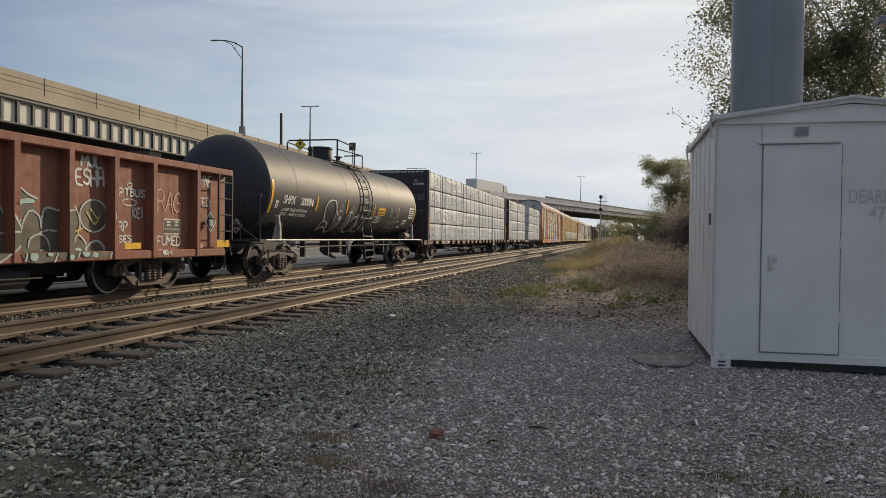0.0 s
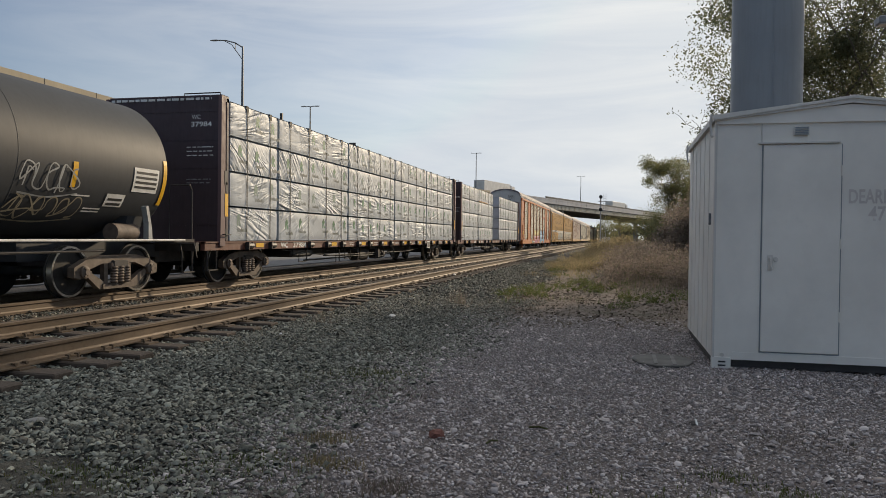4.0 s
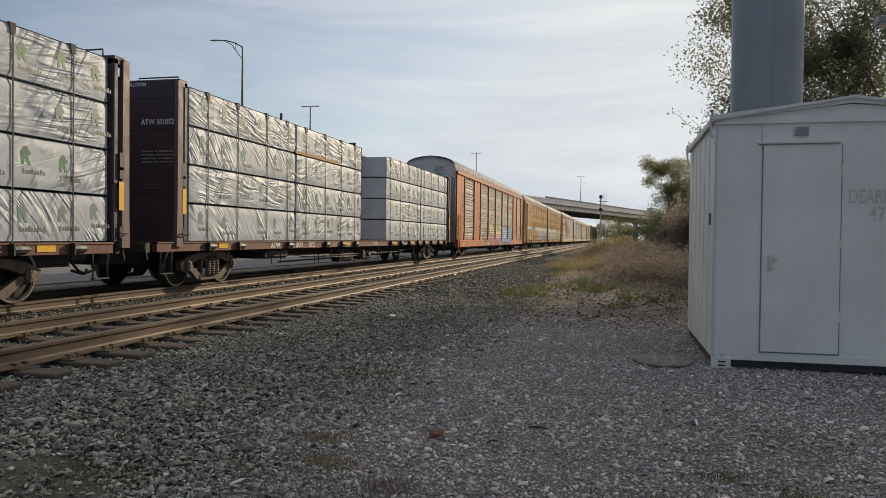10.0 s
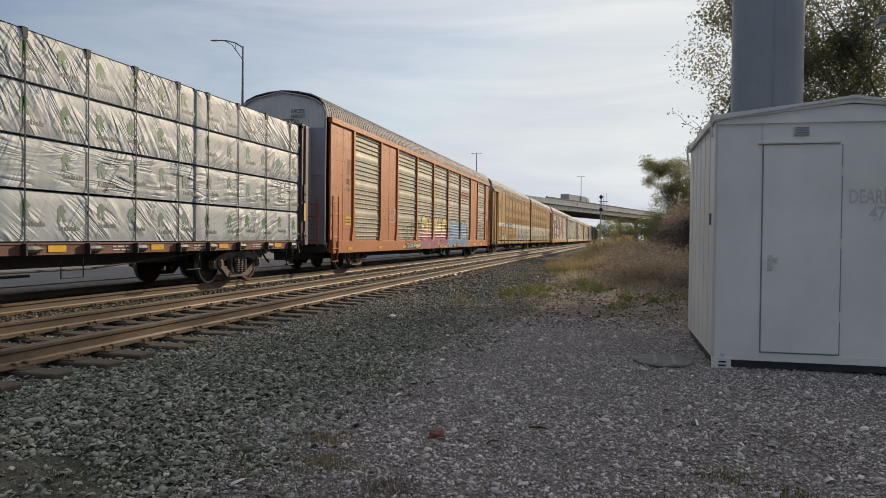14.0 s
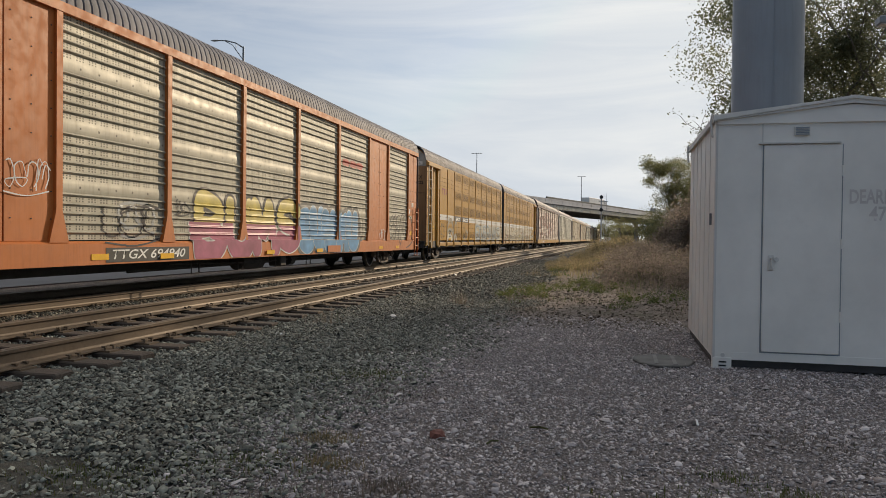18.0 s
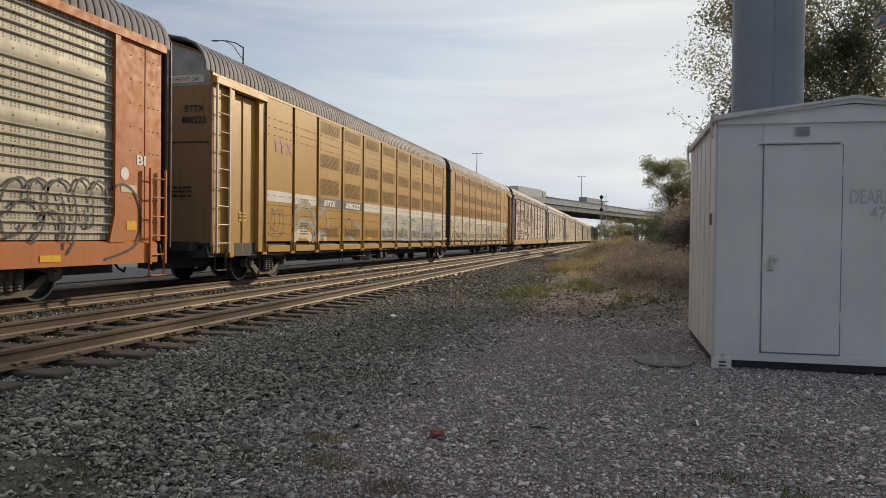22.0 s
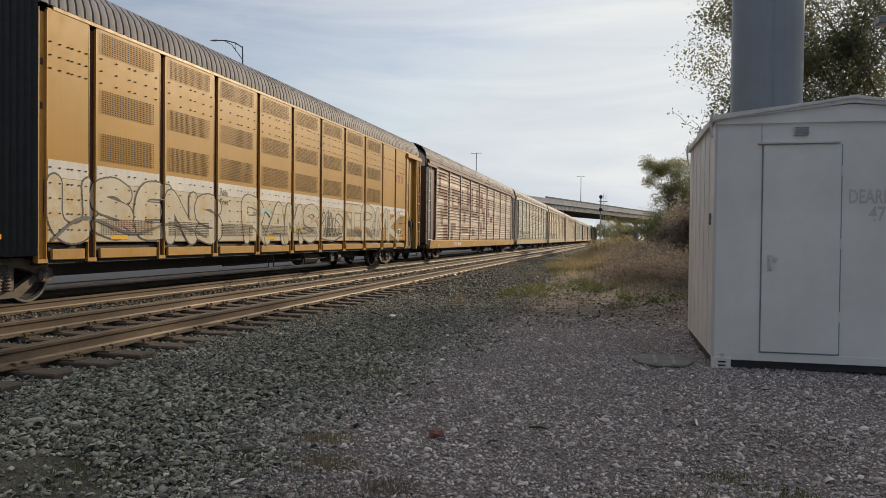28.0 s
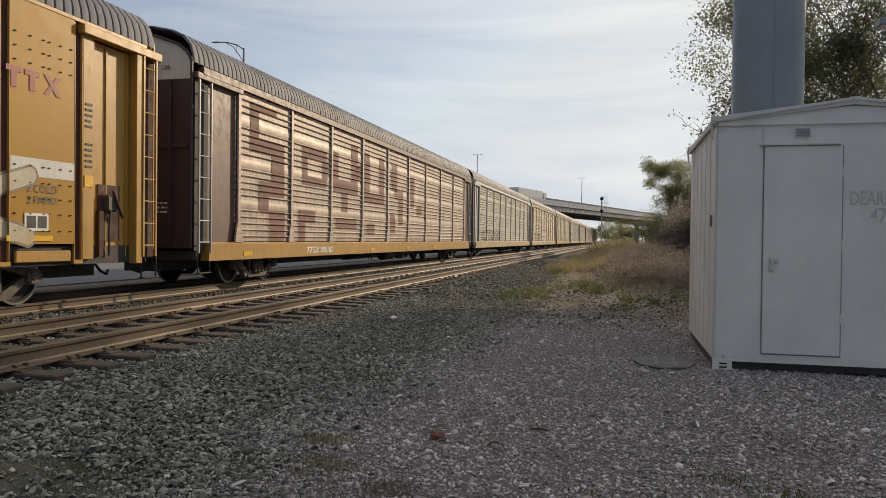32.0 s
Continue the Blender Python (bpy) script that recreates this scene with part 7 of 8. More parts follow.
    spray_word(car, skin, "SUNMU", 15.72, 20.33, .60, 1.96, .56, None, M["spray_dull"], .09, lift=.003, seed=9, low=.6, **fine)
    spray_word(car, skin, "SUNMU", 15.78, 20.28, .62, 1.90, .50, M["spray_blue"], M["spray_ice"], .022, lift=.0045, seed=9, low=.6, **fine)
    spray_fill(car, skin, scrawl(20.32, 20.95, 1.05, 1.75, 58, 3), .045, M["spray_dull"], **fine)
    plaque(car, 1.53, 17.7, .62, 1.0, .2, M["orange"], "patch_plate")
    for q in (13.85, 16.9, 9.6):
        plaque(car, 1.53, q, .64, .42, .1, M["yellow_sheet"], "reflector")
    # loose black tags and a looping black outline piece on the last screen
    spray_fill(car, skin, scrawl(8.1, 9.7, .98, 1.7, 44, 3), .03, M["spray_black"], **fine)
    spray_fill(car, skin, scrawl(8.6, 9.5, 1.1, 1.75, 54, 2), .05, M["spray_grey"], **fine)
    spray_fill(car, skin, scrawl(10.2, 10.7, 1.5, 1.8, 55, 2), .025, M["spray_black"], **fine)
    loops = [[(23.87, 1.54), (23.96, 1.72), (24.10, 1.86), (24.28, 1.89), (24.38, 1.78), (24.38, 1.63)], [(24.40, 1.71), (24.45, 1.85), (24.58, 1.91), (24.74, 1.85), (24.77, 1.73)],
             [(24.74, 1.48), (24.77, 1.77), (24.96, 1.92), (25.19, 1.88), (25.31, 1.68), (25.37, 1.38), (25.29, 1.03), (25.11, .78)],
             [(25.31, 1.76), (25.40, 1.94), (25.55, 1.98), (25.68, 1.88), (25.75, 1.48), (25.72, 1.21), (25.59, 1.25), (25.54, 1.47)], [(25.74, 1.84), (25.87, 1.97), (26.04, 1.90), (26.11, 1.68)],
             [(26.14, 1.82), (26.31, 1.94), (26.60, 1.94), (26.86, 1.77), (26.98, 1.43), (26.91, 1.04), (26.61, .82), (25.98, .67)]]
    more = [[(24.01, 1.36), (24.15, 1.52), (24.40, 1.58), (24.61, 1.50), (24.69, 1.32), (24.61, 1.11), (24.40, .95)], [(24.59, 1.21), (24.77, 1.42), (24.97, 1.39), (25.05, 1.16), (25.02, .86)],
            [(23.87, 1.29), (23.96, 1.05), (24.16, 1.07), (24.35, 1.23)], [(25.02, 1.70), (25.11, 1.46), (25.09, 1.03)]]
    flat = lambda a, z: max(skin(a, z), 1.452)
    for o in loops + more:
        spray_fill(car, flat, [o], .045, M["spray_black"], lift=.006, **fine)
    letters("BI", .24, M["white"], car, on_side(1.452, 26.85, 2.34), width=.26, bold=.006)
    m = Mesh()
    m.lathe([(1.446, .11), (1.452, .11)], "x", 20, (0, 26.55, 2.15))
    part("round_placard", m, M["white"], car)
    plaque(car, 1.447, 26.45, 1.83, .42, .13, M["spray_cream"])
    plaque(car, 1.447, 26.6, 1.17, .27, .16, M["yellow_sheet"])
    graffiti(car, lambda a, z: 1.452, scrawl(6.05, 6.9, 1.7, 2.2, 47, 4), M["spray_white"], .022)
    graffiti(car, lambda a, z: 1.452, scrawl(22.7, 23.4, .95, 1.4, 48, 4), M["spray_white"], .022)


RIVETS, GRILLES = {}, {}
RIVET_AT = (.07, .29, .49, .58, .76, .93)


def rivets(wide, zs):
    """Rows of dark bolt heads for one panel width, shared."""
    key = (round(wide, 2), zs)
    if key not in RIVETS:
        m = Mesh()
        for z in zs:
            for q in RIVET_AT:
                m.box(0, .016, q * wide - .016, q * wide + .016, z - .009, z + .009)
        RIVETS[key] = m.data("riveting", M["rivet"], 0, False)
    return RIVETS[key]


def grille(wide, high):
    """Rows of punched holes for one vent, shared."""
    key = (round(wide, 2), round(high, 2))
    if key not in GRILLES:
        m = Mesh()
        ny, nz = int(wide / .042), int(high / .034)
        for i in range(ny):
            for j in range(nz):
                a, z = (i + .5) * wide / ny, (j + .5) * high / nz
                m.add([(0, a + .0145 * math.cos(k * 1.0472), z + .0115 * math.sin(k * 1.0472)) for k in range(6)], [tuple(range(6))])
        GRILLES[key] = m.data("vent_holes", M["vent_hole"], 0, False)
    return GRILLES[key]


def yellow_unit(s0, L, posts, lead, seed):
    """One half of the yellow articulated autorack: side panels between recessed brown posts, a door bay at its outer end."""
    car = car_thing("autorack", "yellow autorack unit with brown posts, vented panels and faded graffiti", "autorack car", s0, "autorack cars")
    rack_common(car, L, M["dark"], M["yellow"], 4.5, (posts[0], L - .3) if lead else (.3, posts[-1]), True)
    roof_on(car, L - .1, .05, 4.55)
    xs = 1.44
    bays = list(zip(posts, posts[1:]))
    low_rows, top_rows = (1.86, 1.63, 1.40), (4.0, 3.8, 3.6)
    for k, (a, b) in enumerate(bays):
        narrow = b - a < 1.3
        closed = narrow or (k < 2 if lead else k > len(bays) - 3)
        cream = (k >= 5) if lead else (k < len(bays) - 2)
        m = Mesh()
        m.box(xs - .03, xs, a + .085, b - .085, .95, 4.5, .006)
        pn = part("side_panel", m, M["yellow_panel"], car)
        w_ = b - a - .17
        if not closed:
            for zc, hh in ((4.08, .35), (3.10, .39), (2.31, .46), (1.07, .28)):
                part("vent", grille(w_ - .3, hh), None, pn, "perforated vent", at=(xs + .02, a + .185, zc))
        tagged(part("riveting", rivets(w_, top_rows + (2.1,) + low_rows + ((1.15,) if closed else ())), None, pn, at=(xs, a + .085, 0)), kind="stuff")
        m = Mesh()
        m.box(xs + .001, xs + .003, a + .1, b - .095, 1.95, 2.22)
        part("white_band", m, M["white_paint"], pn, "worn white painted band")
        if cream:
            m = Mesh()
            m.box(xs + .0005, xs + .0025, a + .1, b - .09, .97, 1.94)
            part("painted_patch", m, M["cream_panel"], pn, "scuffed cream paint")
        m = Mesh()
        m.box(1.38, 1.43, a + .22, b - .14, .68, .85, .01)
        part("sill_panel", m, M["yellow"], car)
        if k % 3 == 1:
            plaque(car, xs + .004, a + .45, 1.0, .45, .07, M["yellow_sheet"], "reflector")
    for p in posts:
        m = Mesh()
        m.box(xs - .09, xs - .04, p - .085, p + .085, .66, 4.42)
        joint = not lead and p == posts[0]
        o = part("side_post", m, M["yellow"] if joint else M["yellow_brown"], car, "" if joint else "brown-stained recessed side post")
        for z_ in (3.62, 2.96) if joint else ():
            m = Mesh()
            m.box(xs - .04, xs - .036, p - .03, p + .04, z_, z_ + .1)
            part("post_hole", m, M["black"], o)
        for q in (-.088, .076):
            m = Mesh()
            m.box(xs - .045, xs + .004, p + q, p + q + .012, .68, 4.46)
            part("post_edge", m, M["yellow"], o, "worn flange edge")
        m = Mesh()
        m.box(xs - .05, xs + .012, p - .1, p + .1, .64, .70)
        part("post_foot", m, M["yellow"], o)
    # door end with a recessed bay, track beam and ladder
    if lead:
        y0, y1, lad, pst = .43, posts[0] - .12, .40, 1.05
    else:
        y0, y1, lad, pst = posts[-1] + .12, L - .05, 20.96, 20.86
    m = Mesh()
    m.box(1.30, 1.34, y0, y1, .7, 4.3)
    part("bay_wall", m, M["yellow"], car)
    for q in (.34, .62):
        m = Mesh()
        fq = y0 + (y1 - y0) * q
        m.box(1.34, 1.365, fq - .012, fq + .012, .72, 4.3)
        part("door_fold", m, M["yellow"], car)
    flange = (posts[0] - .32, posts[0] - .1) if lead else (posts[-1] + .1, posts[-1] + .36)
    m = Mesh()
    m.box(1.34, xs, flange[0], flange[1], .7, 4.45, .008)
    part("bay_flange", m, M["yellow"], car)
    m = Mesh()
    m.box(1.36, 1.53, y0 - .1, y1 + .1, 4.32, 4.47, .012)
    part("door_track", m, M["yellow"], car)
    m = Mesh()
    m.box(1.34, 1.5, pst - .09, pst + .09, .6, 4.34, .01)
    part("ladder_post", m, M["yellow"], car)
    m = Mesh()
    m.box(1.36, 1.42, (lad if lead else pst), (pst if lead else lad + .4), .7, 4.3)
    part("ladder_backing", m, M["yellow"] if lead else M["yellow_brown"], car)
    ladder(car, 1.5, lad, .72, 4.32, 9, .52 if lead else .36, M["spray_cream"] if lead else M["yellow"])
    stirrup(car, 1.47, lad, M["dark"], .42)
    en = rack_end(car, .45 if lead else L - .15, -1 if lead else 1, M["yellow_end"] if lead else M["yellow"], M["spray_grey"], 4.5, not lead)
    skin = lambda q, z: xs - .036 if any(abs(q - p_) < .074 for p_ in posts) else xs + .004
    cuts = [p_ + e for p_ in posts for e in (-.074, .074)]
    word = dict(cuts=cuts, lift=.002)
    # block mark of the owner: two tees and a cross, drawn as bars
    q = 3.16 if lead else 17.96
    m = Mesh()
    for i in range(2):
        m.box(xs + .004, xs + .008, q + i * .34, q + i * .34 + .28, 3.42, 3.5)
        m.box(xs + .004, xs + .008, q + i * .34 + .09, q + i * .34 + .19, 3.2, 3.42)
    for e in (1, -1):
        c = q + .88
        m.add([(xs + .007 + e * .001, c + e * a, z) for a, z in ((-.18, 3.5), (-.08, 3.5), (.18, 3.2), (.08, 3.2))], [(0, 1, 2, 3)])
    part("owner_mark", m, M["maroon_print"], car, "faded maroon block mark")
    m = Mesh()
    m.along([(-1.1, .75), (1.1, .75), (1.1, .95), (-1.1, .95)], 0, L)
    part("deck_frame", m, M["dark"], car)
    truck(car, 3.5 if lead else L - 3.5)
    if lead:
        truck(car, L + .4)
        # black rubber bellows joining the two units
        m = Mesh()
        rows = []
        for k in range(13):
            yy = L + .01 + k * .066
            sc = .965 if k % 2 else 1.02
            rows.append([(x * sc, yy, z if z < 1 else z * (1 if k % 2 == 0 else .995)) for x, z in
                         [(1.42, .75), (1.42, 4.55), (1.3, 4.9), (.9, 5.2), (0, RZ - .02), (-.9, 5.2), (-1.3, 4.9), (-1.42, 4.55), (-1.42, .75)]])
        m.sheet(rows)
        part("bellows", m, M["black"], car, "black pleated rubber bellows between the units")
        m = Mesh()
        m.box(.1, 1.2, .376, .38, 4.36, 4.52)
        part("sign_board", m, M["white"], car)
        letters("EXCESS HEIGHT CAR", .125, M["letter_black"], car, on_end(.13, .372, 4.39), .82)
        letters("BTTX", .19, M["letter_black"], car, on_end(.72, .385, 3.74), width=.46, bold=.004)
        letters("880222", .19, M["letter_black"], car, on_end(.66, .385, 3.5), width=.58, bold=.004)
        tiny_lines(car, .3, .39, 2.1, .6, 3, M["letter_black"], 9, .09, True)
        m = Mesh()
        m.box(-1.3, 1.3, .385, .46, 3.08, 3.1)
        part("door_seam", m, M["dark"], en)
        for k, tx_ in ((2, "BTTX"), (3, "880222")):
            a = posts[k]
            m = Mesh()
            m.box(xs + .005, xs + .007, a + .1, posts[k + 1] - .095, 1.94, 2.22)
            bd = part("number_board", m, M["board_grey"], car)
            letters(tx_, .23, M["white"], bd, on_side(xs + .009, a + (.45 if k == 2 else .3), 1.99), width=.92 if k == 2 else 1.3, slant=.25, bold=.006)
        plaque(car, 1.345, 1.6, 1.42, .36, .22, M["yellow_sheet"])
        tiny_lines(car, 1.353, 1.63, 1.56, .3, 2, M["letter_black"], 14, .08)
        tiny_lines(car, xs + .004, 4.75, 1.42, .5, 5, M["letter_black"], 15, .07)
        # soft grey bubbles, brown loops, and a pale blue word
        soft = [[(4.35, 1.39), (4.49, 1.73), (4.91, 1.99), (5.40, 1.91), (5.71, 1.56), (5.76, 1.19), (5.62, .98)], [(4.42, 1.17), (4.61, 1.43), (4.99, 1.50), (5.45, 1.43), (5.67, 1.19)]]
        for o in soft:
            spray_fill(car, skin, [o], .17, M["spray_haze"], **word)
        spray_fill(car, skin, [[(4.4, 1.05), (4.9, 1.2), (5.4, 1.05)]], .26, M["spray_cream"], lift=.003, cuts=cuts)
        spray_fill(car, skin, [[(6.0, 1.72), (6.32, 1.9), (6.57, 1.8), (6.68, 1.34), (6.53, 1.0)]], .13, M["spray_haze"], **word)
        spray_fill(car, skin, [[(5.95, 1.02), (6.2, 1.2), (6.5, 1.05)]], .22, M["spray_cream"], lift=.003, cuts=cuts)
        for o in ([(8.26, 1.07), (8.13, 1.45), (8.39, 1.68), (8.66, 1.54), (8.52, 1.15), (8.26, 1.22)], [(8.75, 1.55), (8.9, 1.2), (8.8, 1.05), (8.62, 1.2)]):
            spray_fill(car, skin, [o], .035, M["spray_brown"], **word)
        spray_fill(car, skin, [[(8.25, 1.1), (8.8, 1.02)], [(9.0, 1.5), (9.35, 1.35), (9.1, 1.1), (9.5, 1.4)]], .13, M["spray_haze"], lift=.0012, cuts=cuts)
        spray_fill(car, skin, scrawl(2.95, 3.75, 1.15, 1.85, seed, 3), .022, M["spray_dull"], **word)
        spray_fill(car, skin, scrawl(4.6, 5.4, 1.85, 2.1, seed + 3, 2), .03, M["spray_haze"], lift=.004, cuts=cuts)
        spray_word(car, skin, "ENSRAWS", 11.75, 20.6, .98, 1.88, .16, None, M["spray_slate"], .0, seed=seed, **word)
        spray_word(car, skin, "ENSRAWS", 11.65, 20.5, 1.02, 1.9, .08, None, M["spray_ice"], .0, cuts=cuts, lift=.004, seed=seed)
        spray_fill(car, skin, scrawl(11.9, 20.3, 1.05, 1.8, seed + 21, 14), .03, M["spray_slate"], lift=.006, cuts=cuts)
    else:
        # a word in cream and black, a second one, a scribble and a soft olive word
        dark_word = dict(cuts=cuts, lift=.002, cell=.012)
        spray_word(car, skin, "USENS", .2, 5.2, .95, 1.98, .30, M["cream_panel"], M["spray_black"], .03, seed=seed, **dark_word)
        spray_fill(car, skin, [[(.3, 1.0), (1.0, 1.35), (2.2, 1.1), (3.4, 1.3), (4.6, 1.05)]], .05, M["spray_dull"], lift=.016, cuts=cuts)
        spray_fill(car, skin, [[(1.3, 1.15), (1.9, 1.3), (2.4, 1.2)]], .18, M["spray_blush"], lift=.0006, cuts=cuts)
        for a0, z_, mt in ((1.7, 1.2, "spray_blush"), (7.0, 1.65, "spray_mint"), (8.9, 1.25, "spray_yellow"), (13.6, 1.3, "spray_blush"), (10.0, 1.5, "spray_blush")):
            spray_fill(car, skin, [[(a0, z_), (a0 + .25, z_ + .08), (a0 + .5, z_ - .05)]], .11, M[mt], lift=.0155, cuts=cuts)
        letters("Nife\nEnve", .19, M["letter_black"], car, on_side(xs + .008, 5.15, 1.95), .95)
        spray_word(car, skin, "RAMS", 6.2, 10.4, .90, 1.95, .26, M["cream_panel"], M["spray_olive"], .032, seed=seed + 1, **dark_word)
        spray_fill(car, skin, [[(6.5, 1.5), (7.2, 1.7), (8.1, 1.5)]], .12, M["spray_haze"], lift=.0006, cuts=cuts)
        spray_fill(car, skin, scrawl(10.75, 12.4, 1.05, 1.85, seed + 4, 6), .04, M["spray_black"], **word)
        spray_word(car, skin, "TRMK", 12.65, 18.4, .98, 2.12, .24, M["cream_panel"], M["spray_taupe"], .04, seed=seed + 2, **dark_word)
        spray_fill(car, skin, [[(12.75, 1.8), (13.2, 1.5), (13.9, 1.15)], [(14.6, 1.3), (15.2, 1.1)], [(16.7, 1.7), (17.1, 1.2)]], .15, M["spray_taupe"], lift=.0008, cuts=cuts)
        letters("2 COLD\n2 PARK?", .17, M["spray_dull"], car, on_side(xs + .012, 18.35, 1.72), 1.0)
        wp = plaque(car, xs + .006, 18.3, 1.15, .46, .26, M["white"])
        for q in (.04, .25):
            m = Mesh()
            m.box(xs + .012, xs + .016, 18.3 + q, 18.47 + q, 1.19, 1.37)
            part("placard_window", m, M["letter_black"], wp)
        plaque(car, xs + .006, 17.98, 1.0, .85, .08, M["yellow_sheet"])
        tiny_lines(car, xs + .006, 16.9, 1.36, .5, 4, M["letter_black"], seed, .07)
        # hand brake in the bay, stencils on the flange
        m = Mesh()
        m.box(1.345, 1.36, 19.95, 20.5, 1.0, 1.95)
        bp = part("brake_plate", m, M["yellow_brown"], car)
        m = Mesh()
        m.box(1.36, 1.46, 20.1, 20.32, 1.5, 1.78, .03)
        part("brake_housing", m, M["board_grey"], bp, "grey hand-brake housing")
        m = Mesh()
        m.tube([(1.44, 20.17, 1.52), (1.43, 20.15, 1.2), (1.4, 20.19, .75)], .018, 6)
        part("brake_chain", m, M["dark"], car)
        m = Mesh()
        m.box(1.345, 1.42, 19.92, 20.02, .75, 1.5)
        m.tube([(1.45, 20.22, 1.85), (1.49, 20.3, 1.6), (1.46, 20.45, 1.4)], .025, 6)
        part("hand_brake", m, M["yellow_brown"], car)
        for z_ in (3.2, 2.55):
            tiny_lines(car, 1.444, 19.55, z_, .16, 5, M["letter_black"], seed + int(z_), .09)
        plaque(car, 1.443, 19.53, 1.88, .2, .18, M["yellow_sheet"])


def screen_rack(s0, L, screen_mat, body, sill, label, end_mat, detail, big_letters=False, number=""):
    """A full-height autorack with screens between slim posts."""
    car = car_thing("autorack", label, "autorack car", s0, "autorack cars")
    rack_common(car, L, sill, body, 4.55, (1.85, L - 1.85))
    roof_on(car, L - .1, .05)
    rack_end(car, .12, -1, end_mat, M["white_paint"], 4.5)
    rack_end(car, L - .12, 1, end_mat, M["white_paint"], 4.5)
    xs, n = 1.42, 9
    ya, yb = 1.85, L - 1.85
    step = (yb - ya) / n
    for k in range(n):
        a = ya + k * step
        if detail:
            part("screen_panel", screen(a + .06, a + step - .06, .99, 4.45, xs), screen_mat, car, "perforated corrugated screen", smooth=35)
        else:
            part("screen_panel", screen(a + .06, a + step - .06, .99, 4.45, xs, True), screen_mat, car, smooth=35)
    for k in range(n + 1):
        gusset(car, ya + k * step, 1.43, screen_mat, .11, .12, .97, 4.5, .045)
    for y0, y1 in ((.2, ya), (yb, L - .2)):
        m = Mesh()
        m.box(1.34, 1.38, y0, y1, .95, 4.4)
        part("bay_wall", m, body, car)
        m = Mesh()
        m.box(1.38, 1.5, y0 - .1, y1 + .1, 4.32, 4.45, .01)
        part("door_track", m, body, car)
    for q in (.15, L - .65):
        ladder(car, 1.5, q, .75, 4.3, 8, .45, M["spray_grey"] if detail else M["dark"])
        if detail:
            m = Mesh()
            m.box(1.385, 1.41, q - .02, q + .47, .8, 4.3)
            part("ladder_backing", m, M["dark"], car)
        stirrup(car, 1.48, q, M["dark"], .45)
    truck(car, 3.4)
    truck(car, L - 3.4)
    for q in (0, 2, 3, 4, 5) if number else range(6):
        plaque(car, 1.502, 2 + q * 4.4, .66, .4, .1, M["yellow_sheet"], "reflector")
    if number:
        letters(number, .24, M["white"], car, on_side(1.504, 5.45, .67), width=1.9, slant=.25, bold=.006)
    skin = lambda a, z: xs + fold(z) + .004
    if big_letters:
        # faded block shapes, bay by bay: (bay, start, end, low, high)
        marks = [(0, .55, .98, 3.45, 4.25), (0, .55, 2.35, 3.1, 3.45), (0, 1.65, 2.35, 2.45, 3.1), (0, 1.0, 2.35, 2.1, 2.45), (0, 1.0, 1.5, 1.7, 2.1), (0, 1.55, 2.4, 1.0, 1.75), (0, .98, 1.9, 4.1, 4.25),
                 (1, .7, 2.4, 3.3, 3.6), (1, .7, 2.4, 2.55, 2.8), (1, .7, 1.05, 2.8, 3.3), (1, 2.1, 2.5, 2.8, 3.3), (1, .5, 1.6, 1.5, 1.85), (1, .5, .9, 1.0, 1.5),
                 (2, .1, .6, 2.5, 3.7), (2, 1.7, 2.3, 2.9, 4.1), (2, .6, 2.3, 2.5, 2.9), (2, .9, 1.4, 1.9, 2.5), (2, .4, 2.2, 1.4, 1.7), (2, 2.25, 2.55, 3.0, 3.5),
                 (3, .2, .75, 2.3, 4.0), (3, 1.75, 2.35, 2.3, 4.0), (3, .75, 1.75, 2.3, 2.65), (3, .5, 1.3, 1.2, 1.6),
                 (4, .5, 1.2, 2.9, 3.9), (4, .9, 2.0, 2.6, 2.95), (4, 1.4, 2.0, 1.6, 2.6), (4, .4, 1.0, 1.3, 2.0), (5, .3, .9, 2.4, 3.6), (5, 1.3, 2.1, 2.1, 2.5)]
        m = Mesh()
        for bay, p0, p1, lo, hi in marks:
            a, b = ya + bay * step + max(.07, p0), ya + bay * step + min(p1, step - .07)
            zs = [lo + (hi - lo) * i / max(1, int((hi - lo) / .012)) for i in range(max(1, int((hi - lo) / .012)) + 1)]
            m.sheet([[(skin(a, z) + .004, a, z), (skin(a, z) + .004, b, z)] for z in zs])
        tagged(part("faded_lettering", m, M["brown_print"], car, "large faded brown block shapes"), kind="stuff")
        letters("EXCESS\nHEIGHT CAR", .13, M["letter_black"], car, on_end(.25, .04, 4.62), .85)
        tiny_lines(car, .3, .05, 1.75, .55, 3, M["white"], 12, .09, True)
    elif detail:
        graffiti(car, skin, bubble_letters(ya + 1, ya + 8, 1.05, 1.8, int(s0), 8), M["spray_black"], .05, True)


